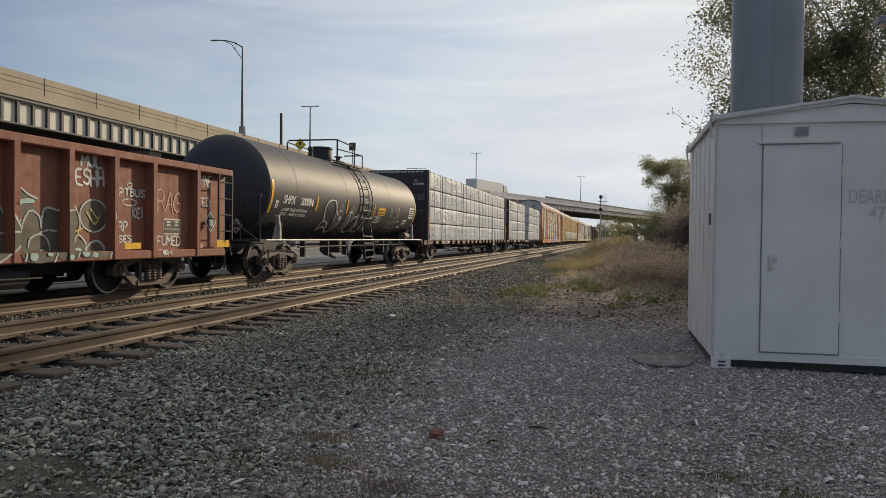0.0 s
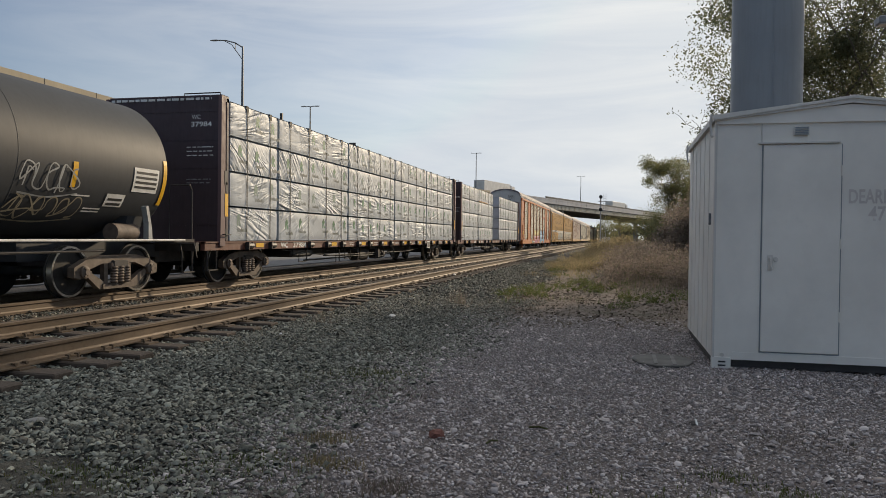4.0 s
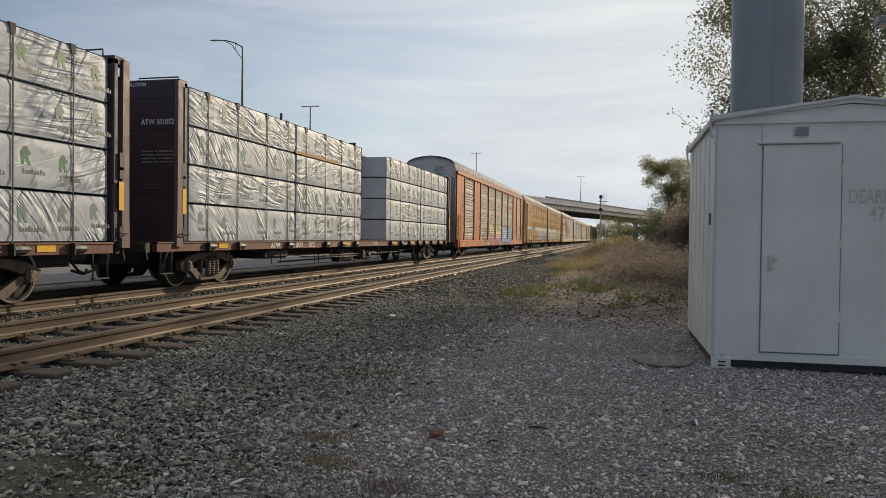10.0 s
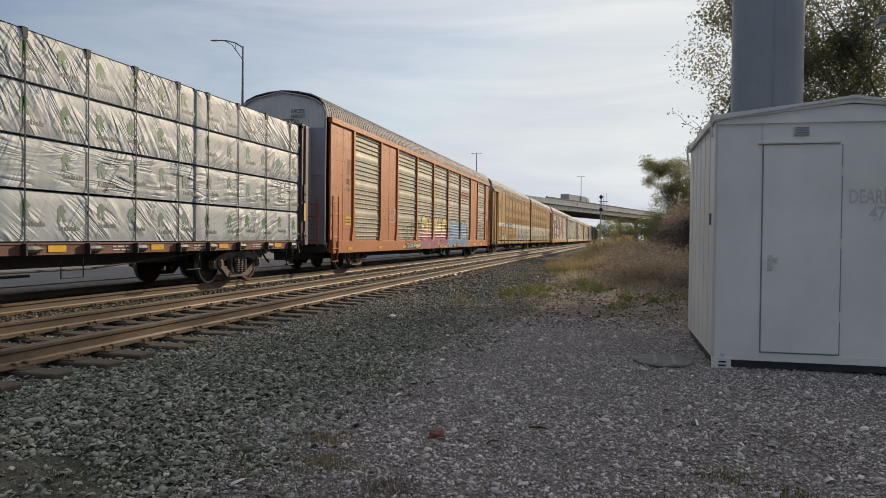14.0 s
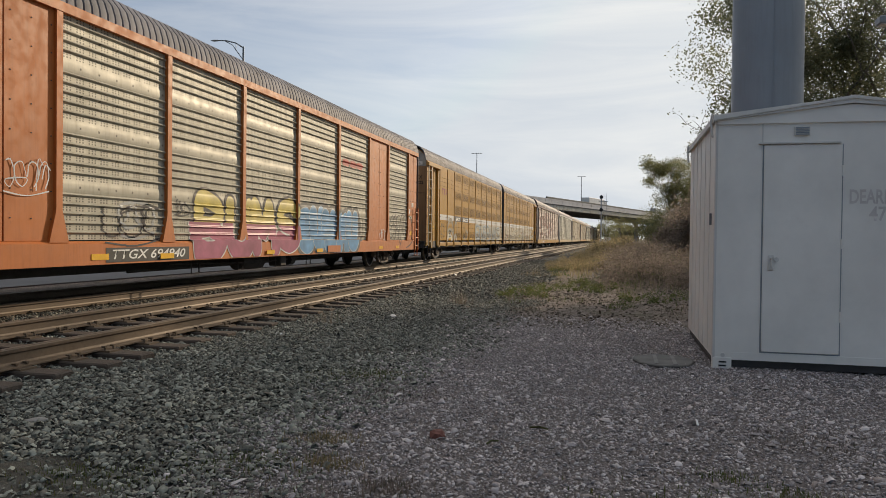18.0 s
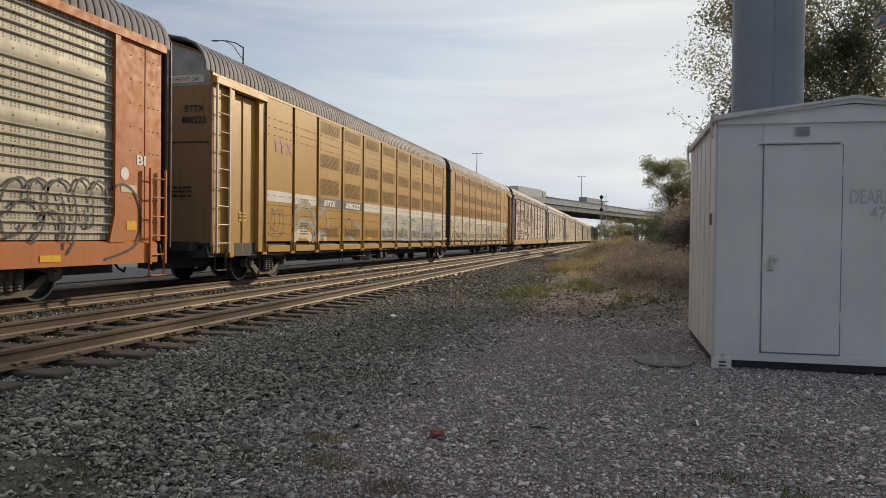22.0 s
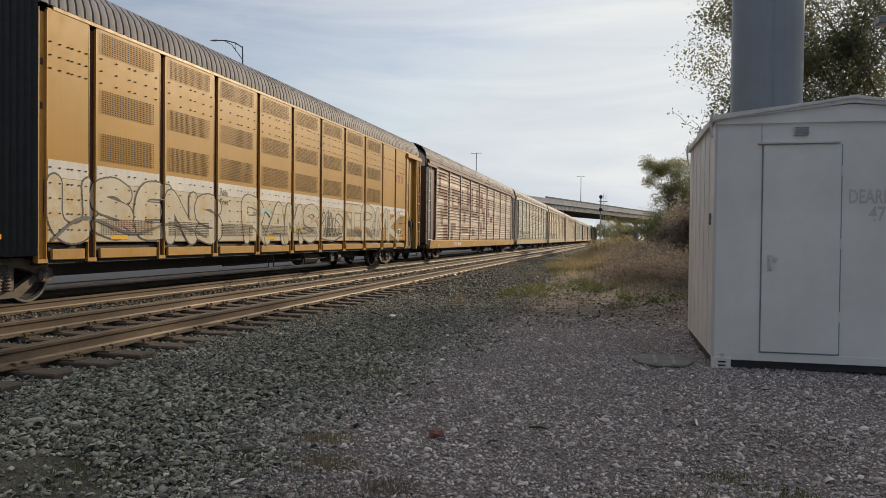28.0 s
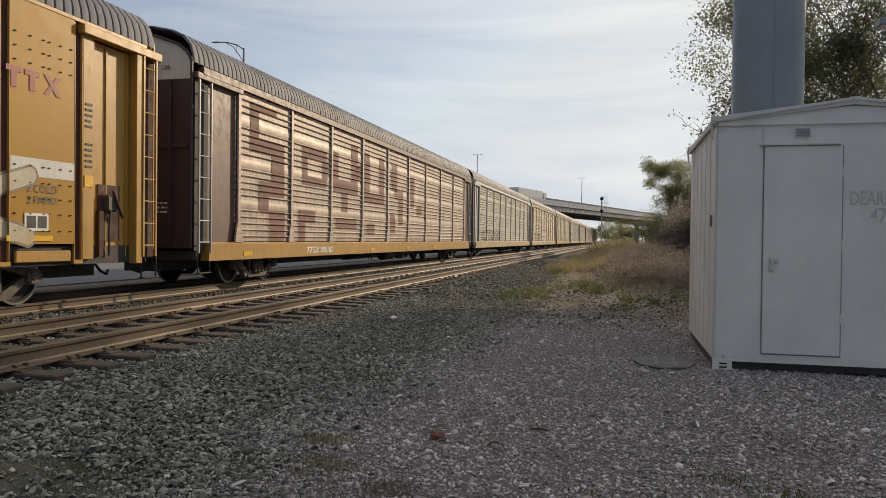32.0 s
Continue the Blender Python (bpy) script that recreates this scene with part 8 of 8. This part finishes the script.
def autoracks():
    orange_rack()
    yellow_unit(111.54, 21.95, [2.7, 4.3] + [5.9 + 1.912 * k for k in range(9)] + [21.9], True, 61)
    yellow_unit(134.3, 21.42, [.1] + [1.17 + 1.9 * k for k in range(9)] + [17.95, 19.4], False, 71)
    screen_rack(156.91, 28.43, M["galv_brown"], M["brownrack"], M["yellow"], "brown autorack with large faded block shapes on a yellow flatcar", M["maroon"], True, True, "TTGX 980182")
    kinds = [("galv", "white_paint", "tan", "pale silver autorack with graffiti along its lower screens"), ("galv_tan", "tan", "tan", "tan autorack with perforated screens"),
             ("galv_tan", "yellow", "yellow", "faded yellow autorack with perforated screens"), ("galv", "white_paint", "tan", "pale silver autorack with perforated screens"),
             ("galv_tan", "tan", "yellow", "tan autorack with perforated screens")]
    for i in range(8):
        a, b, c, lab = kinds[i % 5]
        screen_rack(186.15 + i * 28.86, 28.0, M[a], M[b], M[c], lab, M["brownrack"], i < 2)


gondola()
tank_car()
centerbeams()
autoracks()


# ---------- plants ----------
def leaf_cloud(centres, radii, per, size, seed, flat=.8):
    """Leaf quads round many twig ends, as vertex and face arrays."""
    rs = np.random.RandomState(seed)
    n = len(centres) * per
    c = np.repeat(np.array(centres), per, 0)
    rad = np.repeat(np.array(radii), per)
    d = rs.normal(0, 1, (n, 3))
    d /= np.linalg.norm(d, axis=1)[:, None]
    p = c + d * (rad * rs.uniform(.1, 1, n) ** .6)[:, None] * np.array([1, 1, flat])
    a = rs.normal(0, 1, (n, 3))
    a /= np.linalg.norm(a, axis=1)[:, None]
    b = np.cross(a, rs.normal(0, 1, (n, 3)))
    b /= np.linalg.norm(b, axis=1)[:, None]
    s = size * rs.uniform(.6, 1.4, n)[:, None]
    v = np.stack([p - a * s, p + b * s * .45 + a * s * .1, p + a * s, p - b * s * .45 + a * s * .1], 1)
    f = np.arange(n * 4).reshape(n, 4)
    return v.reshape(-1, 3), f


def tree(name, at, height, spread_, seed, leaves, size, label, mat, trunk_r=.2, lean=(0, 0), bare=0.15, low=.28):
    r = random.Random(seed)
    th = thing(name, label, "tree", at=at)
    tr = Mesh()
    ends = []

    def limb(p, d, length, rad, depth):
        pts, q = [p], p.copy()
        for k in range(4):
            d = (d + Vector((r.uniform(-.22, .22), r.uniform(-.22, .22), r.uniform(-.05, .2)))).normalized()
            q = q + d * length / 4
            pts.append(q.copy())
        tr.tube(pts, [rad * (1 - .16 * k) for k in range(5)], 7 if depth < 2 else 5)
        if depth >= 3 or length < .5:
            ends.append((q, length))
            return
        for k in range(3 if depth else 5):
            i = r.choice((2, 3, 4)) if depth else r.choice((1, 2, 3, 4))
            ang = r.uniform(0, 6.28)
            out_ = Vector((math.cos(ang) * spread_, math.sin(ang) * spread_, r.uniform(.15, .9)))
            limb(pts[i], (d * .55 + out_).normalized(), length * r.uniform(.5, .72), rad * .5, depth + 1)

    for k in range(3):
        a = r.uniform(0, 6.28)
        limb(Vector((.2 * math.cos(a), .2 * math.sin(a), -.1)), Vector((.22 * math.cos(a) + lean[0], .22 * math.sin(a) + lean[1], 1)).normalized(), height * r.uniform(.5, .62), trunk_r, 0)
    part("trunk", tr, M["bark"], th, smooth=60)
    keep = [e for e in ends if r.random() > bare and e[0].z > height * low]
    v, f = leaf_cloud([tuple(e[0]) for e in keep], [max(.55, e[1] * .8) for e in keep], max(4, leaves // max(1, len(keep))), size, seed)
    me = bpy.data.meshes.new("crown")
    me.from_pydata(v.tolist(), [], f.tolist())
    me.materials.append(mat)
    part("crown", me, None, th)
    return th


tree("tree", (6.3, 25.5, .1), 9.3, 1.05, 11, 66000, .055, "tall leafy tree thinning in autumn behind the shed", M["leaf"], .11, bare=.05)
tree("tree", (11.5, 25.0, .1), 12.0, 1.0, 17, 11000, .055, "tall leafy tree with dark olive foliage", M["leaf"], .09, bare=.25)
# the tree at x = 15.5 is out of view, added for shade
tree("tree", (15.5, 16.0, .0), 11.0, 1.0, 19, 6000, .06, "tall leafy tree with dark olive foliage", M["leaf"], .09, bare=.25)
tree("tree", (10.5, 33.0, .1), 12.0, .9, 23, 6000, .07, "tall leafy tree with dark olive foliage", M["leaf"], .09, bare=.25)
tree("small_tree", (6.0, 75.0, .2), 8.8, 1.0, 29, 34000, .07, "small sparse tree among weeds", M["leaf_bush"], .1, low=.2)
tree("small_tree", (8.2, 66.0, .2), 9.4, .9, 31, 34000, .07, "small sparse tree among weeds", M["leaf_bush"], .1, low=.15)
for i, (bx, by, h, s) in enumerate(((2.6, 30.0, 2.2, 3), (3.8, 33.0, 3.0, 4), (3.4, 38.0, 2.8, 5), (4.8, 29.0, 2.6, 6), (2.4, 36.0, 1.8, 7), (3.2, 50.0, 3.0, 8), (5.5, 52.0, 3.6, 9), (2.6, 60.0, 2.6, 10), (4.0, 70.0, 3.4, 12), (-2.2, 124.0, 4.2, 13), (.2, 128.0, 5.2, 14), (2.6, 122.0, 5.4, 15), (5.2, 126.0, 6.0, 16), (-1.2, 136.0, 4.8, 17))):
    tree("bush", (bx, by, .15), h, 1.2, 40 + s, 4500, .055, "dense brown-green roadside bush", M["weed_brown"] if i < 5 else M["leaf_bush"], .035, bare=.02, low=.02)


def blades(n, place, h0, h1, wide, seed):
    """Bent grass blades and stalks in one mesh."""
    rs = np.random.RandomState(seed)
    P = place(rs, n)
    n = len(P)
    h = rs.uniform(h0, h1, n) * (P[:, 3] if P.shape[1] > 3 else 1)
    a = rs.uniform(0, 6.28, n)
    lean = rs.uniform(.05, .9, n) * h
    dx, dy = np.cos(a), np.sin(a)
    w = wide * rs.uniform(.6, 1.4, n)
    base = np.stack([P[:, 0], P[:, 1], P[:, 2]], -1)
    side = np.stack([-dy * w, dx * w, np.zeros(n)], -1)
    mid = base + np.stack([dx * lean * .35, dy * lean * .35, h * .6], -1)
    tip = base + np.stack([dx * lean, dy * lean, h], -1)
    v = np.stack([base - side, base + side, mid + side * .7, mid - side * .7, tip], 1).reshape(-1, 3)
    k = np.arange(n)[:, None] * 5
    tri = np.concatenate([k + np.array([[0, 1, 2]]), k + np.array([[0, 2, 3]]), k + np.array([[3, 2, 4]])], 0)
    return v, tri


def patch(x0, x1, y0, y1, dens):
    def f(rs, n):
        X, Y = rs.uniform(x0, x1, n), y0 + (y1 - y0) * rs.uniform(0, 1, n) ** 1.4
        q = np.array([noise.noise((x * .6, y * .35, 3)) + .5 * noise.noise((x * 1.7, y * .9, 8)) for x, y in zip(X, Y)])
        rim = np.minimum(np.minimum((X - x0) / 1.6, (x1 - X) / 1.6), (Y - y0) / (.25 * (y1 - y0)))
        k = np.clip((q - dens) * 1.6 + .35, 0, 1) * np.clip(rim, 0, 1) ** .7
        ok = (q > dens) & (rs.uniform(0, 1, n) < .15 + k)
        X, Y, k = X[ok], Y[ok], k[ok]
        return np.stack([X, Y, [ground_z(x, y) - .01 for x, y in zip(X, Y)], .25 + .75 * k], -1)
    return f


v, f = blades(20000, patch(-3.2, 4.0, 24, 75, -.3), .15, .6, .008, 1)
stuff_mesh("dry_weeds", v, f, M["weed"], "tall dry straw-coloured weeds", "weeds")
v, f = blades(6000, patch(-.6, 6.0, 17.0, 36, -.3), .12, .55, .006, 2)
stuff_mesh("brush", v, f, M["weed_brown"], "brown tangled brush", "weeds")
v, f = blades(5000, patch(-2.6, 2.5, 11.5, 22, .1), .05, .28, .005, 3)
stuff_mesh("low_grass", v, f, M["weed_brown"], "short trampled grass on dirt", "grass")
v, f = blades(3600, patch(-2.6, 3.0, 13, 28, .05), .05, .25, .006, 4)
stuff_mesh("green_weeds", v, f, M["green_weed"], "low green weeds", "weeds")


def clumps(x0, x1, y0, y1, n, high, seed, mat, name, label, dens=0.0, size=.035):
    """Low leafy plants: small leaf clouds on the ground."""
    rs = np.random.RandomState(seed)
    cs, rr = [], []
    while len(cs) < n:
        x, y = rs.uniform(x0, x1), y0 + (y1 - y0) * rs.uniform() ** 1.3
        if noise.noise((x * .7, y * .4, seed)) < dens:
            continue
        h = high * rs.uniform(.25, 1)
        cs.append((x, y, ground_z(x, y) + h * .45))
        rr.append(h * .6)
    v, f = leaf_cloud(cs, rr, 34, size, seed, .9)
    v[:, 2] = np.maximum(v[:, 2], 0.01)
    stuff_mesh(name, v, f, mat, label, "weeds")


clumps(-2.8, 3.5, 29, 60, 900, .7, 61, M["weed"], "dry_plants", "low dry straw-coloured plants", -.1)
clumps(-.4, 4.8, 17.8, 40, 2200, 1.0, 62, M["weed_brown"], "brown_brush", "tangled brown brush", -.15, .03)
clumps(-2.6, 3.0, 13.5, 34, 700, .24, 63, M["green_weed"], "green_plants", "low green weeds among dry grass", .12, .018)
clumps(-2.6, 1.2, 60, 140, 600, 1.6, 64, M["weed"], "dry_plants", "tall dry weeds beside the track", -.3, .07)


def tuft(at, n, h, seed, mat, label, sp=(.10, .07)):
    def place(rs, k):
        return np.stack([at[0] + rs.normal(0, sp[0], k), at[1] + rs.normal(0, sp[1], k), np.full(k, ground_z(at[0], at[1]))], -1)
    v, f = blades(n, place, h * .4, h, .003, seed)
    stuff_mesh("grass_tuft", v, f, mat, label, "grass")


tuft((.56, 4.17), 150, .035, 1, M["green_weed"], "small green grass tuft in gravel")
tuft((.85, 3.95), 160, .04, 2, M["green_weed"], "small green grass tuft in gravel")
tuft((-1.75, 4.25), 260, .05, 3, M["weed"], "flattened dry grass tuft in gravel")
tuft((-1.55, 3.8), 260, .05, 4, M["weed"], "flattened dry grass tuft in gravel")
tuft((-1.1, 3.5), 260, .05, 5, M["weed_brown"], "flattened brown grass tuft in gravel")
for i, (gx_, gy_, n_) in enumerate(((-2.25, 6.3, 700), (-1.85, 5.7, 500), (-2.0, 3.75, 700), (-1.35, 3.15, 600), (-2.75, 3.3, 500), (-2.6, 7.6, 400), (.3, 3.6, 300), (1.2, 5.0, 250))):
    tuft((gx_, gy_), n_, .035, 30 + i, M["weed_brown"] if i % 2 else M["green_weed"], "thin flattened grass and leaf litter in gravel", (.26, .16))
tuft((-2.1, 6.4), 50, .08, 6, M["green_weed"], "small weed in ballast")
tuft((-4.0, 9.6), 40, .3, 7, M["weed_brown"], "dry stalks in ballast")
tuft((-2.9, 13.5), 90, .35, 8, M["weed_brown"], "dark dry weeds beside the ballast")

def bare_shoots(at, n, seed):
    """Thin arching shoots with few leaves left on them."""
    r = random.Random(seed)
    th = thing("bare_shrub", "thin arching shrub branches nearly bare of leaves", "shrub", at=at)
    tw, cs = Mesh(), []
    for k in range(n):
        q, d = Vector((r.uniform(-.3, .5), r.uniform(-.3, .3), r.uniform(0, .5))), Vector((r.uniform(-.5, .3), r.uniform(-.3, .3), r.uniform(.8, 1.2))).normalized()
        pts = [q.copy()]
        for i in range(9):
            d = (d + Vector((-.07 + r.uniform(-.08, .08), r.uniform(-.08, .08), -.03))).normalized()
            q = q + d * r.uniform(.3, .5)
            pts.append(q.copy())
            if i > 2:
                cs.append(tuple(q))
                if r.random() < .7:
                    e = q + Vector((r.uniform(-.6, .25), r.uniform(-.3, .3), r.uniform(.1, .6)))
                    tw.tube([q, (q + e) / 2 + Vector((0, 0, .05)), e], [.009, .007, .004], 5)
                    cs.append(tuple(e))
        tw.tube(pts, [.028 - .0024 * i for i in range(10)], 5)
    part("branch", tw, M["bark"], th, "fan of thin bare branches", smooth=60)
    v, f = leaf_cloud(cs, [.22] * len(cs), 9, .045, seed)
    me = bpy.data.meshes.new("leaves")
    me.from_pydata(v.tolist(), [], f.tolist())
    me.materials.append(M["leaf"])
    part("leaves", me, None, th)


bare_shoots((4.75, 23.6, 1.9), 13, 3)

# far tree line on the horizon
rs = np.random.RandomState(9)
cs, rr = [], []
for k in range(420):
    x = rs.uniform(-420, 160)
    y = 330 + rs.uniform(0, 160) + abs(x) * .1
    for q in range(3):
        cs.append((x + rs.normal(0, 3), y + rs.normal(0, 3), rs.uniform(1, 7)))
        rr.append(rs.uniform(1.5, 3.5))
v, f = leaf_cloud(cs, rr, 22, .8, 5)
stuff_mesh("far_trees", v, f, M["leaf_bush"], "distant line of hazy trees", "trees")

# litter and loose stones
def lump(name, at, size, mat, label, cat, seed):
    r = random.Random(seed)
    bm = bmesh.new()
    bmesh.ops.create_icosphere(bm, subdivisions=2, radius=1)
    for q in bm.verts:
        k = 1 + .35 * noise.noise(q.co * 1.7 + Vector((seed * 3.1, 0, 0)))
        q.co = Vector((q.co.x * size[0], q.co.y * size[1], q.co.z * size[2])) * k
    me = bpy.data.meshes.new(name)
    bm.to_mesh(me)
    bm.free()
    me.materials.append(mat)
    ob = tagged(new(name, me), label, cat)
    ob.location = (at[0], at[1], ground_z(at[0], at[1]) + size[2] * .5)
    ob.rotation_euler = (0, 0, r.uniform(0, 6))
    return ob


lump("stone", (-3.7, 4.05), (.075, .05, .02), M["grey_concrete"], "pale flat stone among ballast", "stone", 1)
lump("brick_fragment", (-1.1, 4.5), (.06, .045, .035), M["brick_red"], "broken red brick lump in gravel", "brick", 2)
lump("clod", (-1.66, 4.6), (.055, .045, .016), M["dark"], "dark clod on gravel", "clod", 3)
lump("clod", (.52, 5.3), (.05, .03, .012), M["dark"], "dark flat stone on gravel", "stone", 4)
lump("plastic_scrap", (-4.06, 8.4), (.03, .025, .02), M["white"], "white plastic scrap on ballast", "litter", 5)
lump("plastic_scrap", (-5.0, 22.4), (.12, .09, .07), M["white_paint"], "pale plastic scrap on ballast", "litter", 6)
lump("plastic_scrap", (-3.4, 10.9), (.14, .06, .03), M["white_paint"], "pale flat stone on ballast", "stone", 7)
m = Mesh()
m.box(-.008, .008, -.03, .03, 0, .008, .002)
pp = solid("paper_scrap", m, M["white"], "small white paper scrap on gravel", "litter")
pp.location, pp.rotation_euler = (.52, 5.16, .05), (.5, .4, .3)
for i, (lx, ly, ln) in enumerate(((-.55, 4.75, .12), (-.75, 4.3, .1), (-1.9, 4.6, .09))):
    m = Mesh()
    m.tube([(0, 0, 0), (ln * .5, .01, .006), (ln, -.01, 0)], .006, 6)
    o = solid("twig", m, M["weed"], "short dry twig on gravel", "twig")
    o.location, o.rotation_euler = (lx, ly, .045), (0, 0, i * 1.1)

# crushed stone, laid last
pts, sz = scatter(-8.9, -1.2, 2.2, 15, .0235, .029, 1, lambda X, Y: np.clip((-1.35 + .5 * wobble(Y) - X) / .9, 0, .84) * seen(X, Y) * np.where((X + 3.2) ** 2 + 2.2 * (Y - 2.85) ** 2 < .8 + .4 * np.sin(X * 9) * np.sin(Y * 7), .3, 1) * np.where((X > -5.2) | (X < -6.6), 1, .62), .5)
v, f = stone_field(len(pts), pts, sz, 1, .6)
stuff_mesh("ballast", v, f, M["ballast"], "dark grey crushed ballast stones", "ballast")
pts, sz = scatter(-8.9, -2.0, 15, 42, .07, .06, 2, lambda X, Y: np.where(X < -2.0 + wobble(Y), .85, 0) * np.where(seen(X, Y), 1, 0), .3)
v, f = stone_field(len(pts), pts, sz, 2, faces8=True)
stuff_mesh("ballast", v, f, M["ballast"], "dark grey crushed ballast stones", "ballast")
pts, sz = scatter(-10.6, -7.1, 4, 30, .06, .06, 3, lambda X, Y: np.where(seen(X, Y), .55, 0), .3)
v, f = stone_field(len(pts), pts, sz, 3, faces8=True)
stuff_mesh("ballast", v, f, M["ballast_far"], "pale brown dusty ballast between the tracks", "ballast")
pts, sz = scatter(-2.9, 3.6, 2.4, 12.4, .018, .0185, 4, lambda X, Y: np.clip((X + 2.5 - .5 * wobble(Y)) / .6, 0, .7) * seen(X, Y) * np.clip((12.4 - Y) / 2.4, 0, 1) * np.where((X > .93) & (Y > 7.85), 0, 1), .35)
v, f = stone_field(len(pts), pts, sz, 4, faces8=True)
stuff_mesh("gravel", v, f, M["gravel"], "pale grey crushed gravel", "gravel")
pts, sz = scatter(-2.4, 3.6, 2.4, 12, .065, .034, 5, lambda X, Y: np.where((X > -2.4 + wobble(Y)) & seen(X, Y), .38, 0) * np.where((X > .93) & (Y > 7.85), 0, 1), .3)
v, f = stone_field(len(pts), pts, sz, 5)
stuff_mesh("gravel", v, f, M["gravel"], "larger pale gravel stones", "gravel")


pts, sz = scatter(-2.8, 2.4, 10.5, 24, .07, .05, 6, lambda X, Y: np.where((X > -2.6 + wobble(Y)) & seen(X, Y), .4, 0), .2)
v, f = stone_field(len(pts), pts, sz, 6, .35)
stuff_mesh("clods", v, f, M["ballast_far"], "brown clods, pebbles and leaf litter on dirt", "dirt")


pts, sz = scatter(-8.9, 4.0, -7, 2.5, .075, .07, 8, lambda X, Y: np.where(X < -1.7 + wobble(Y), .8, 0), .3)
v, f = stone_field(len(pts), pts, sz, 8, faces8=True)
stuff_mesh("ballast", v, f, M["ballast"], "dark grey crushed ballast stones", "ballast")
pts, sz = scatter(-2.6, 7.0, -7, 2.5, .06, .04, 9, lambda X, Y: np.where(X > -2.1 + wobble(Y), .7, 0), .3)
v, f = stone_field(len(pts), pts, sz, 9, faces8=True)
stuff_mesh("gravel", v, f, M["gravel"], "pale grey crushed gravel", "gravel")


# ---------- trucks on the viaduct ----------
TRUCKS = []


def semi(pass_time, mat, label):
    th = thing("semi_truck", label, "truck", "highway trucks")
    m = Mesh()
    m.box(-1.3, 1.3, -8.0, 8.0, 1.15, 4.05, .04)
    part("trailer_box", m, M[mat], th)
    m = Mesh()
    m.box(-.5, .5, -7.8, 8.2, .95, 1.14)
    part("chassis", m, M["dark"], th)
    m = Mesh()
    m.along([(-1.2, .6), (1.2, .6), (1.25, 2.2), (1.1, 3.7), (-1.1, 3.7), (-1.25, 2.2)], 9.0, 11.2)
    m.box(-1.1, 1.1, 11.2, 13.0, .6, 2.0, .08)
    part("cab", m, M["trailer_grey"], th)
    wl_ = Mesh().lathe([(-.18, .3), (-.18, .5), (.18, .5), (.18, .3)], "x", 18).data("wheel", M["rubber"], 40)
    for y in (-7, -5.7, 8.6, 9.9, 12.3):
        for s in (-1, 1):
            part("wheel", wl_, None, th, at=(s * 1.08, y, .5))
    TRUCKS.append((th, pass_time))


for i, (pt, mt, lb) in enumerate(((1.62, "trailer", "white semi-trailer truck on the viaduct"), (5.45, "trailer", "white semi-trailer truck on the viaduct"), (13.3, "trailer_grey", "grey semi-trailer truck on the viaduct"),
                                  (16.6, "trailer", "white semi-trailer truck on the viaduct"), (20.7, "trailer_grey", "grey semi-trailer truck on the viaduct"), (22.7, "trailer", "white semi-trailer truck on the viaduct"),
                                  (32.7, "trailer", "white semi-trailer truck on the viaduct"))):
    semi(pt, mt, lb)


# ---------- movement ----------
def motions():
    times = [2.0 * k for k in range(17)]
    for ob, s0, x, z in MOVERS:
        walk(ob, [(t, pose(x, s0 - rolled(t), z)) for t in times])
    step = 4 / 30
    for w, yy in WHEELS:
        if w.parent.parent.location.y > 160:
            continue
        rows = [(k * step, pose(0, yy, WR, math.degrees(rolled(k * step) / (WR + .004)) % 360)) for k in range(241)]
        walk(w, rows)
    for ob, tp in TRUCKS:
        rows = []
        for k in range(33):
            s = 209 + 26.5 * (k - tp)
            x, y, a, up = edge(s)
            p = vpt(s, 14.2 - 6.7 * smooth01((s - 75) / 75), 8.46)
            rows.append((float(k), Matrix.Translation(p) @ Matrix.Rotation(-a, 4, "Z")))
        walk(ob, rows)


motions()
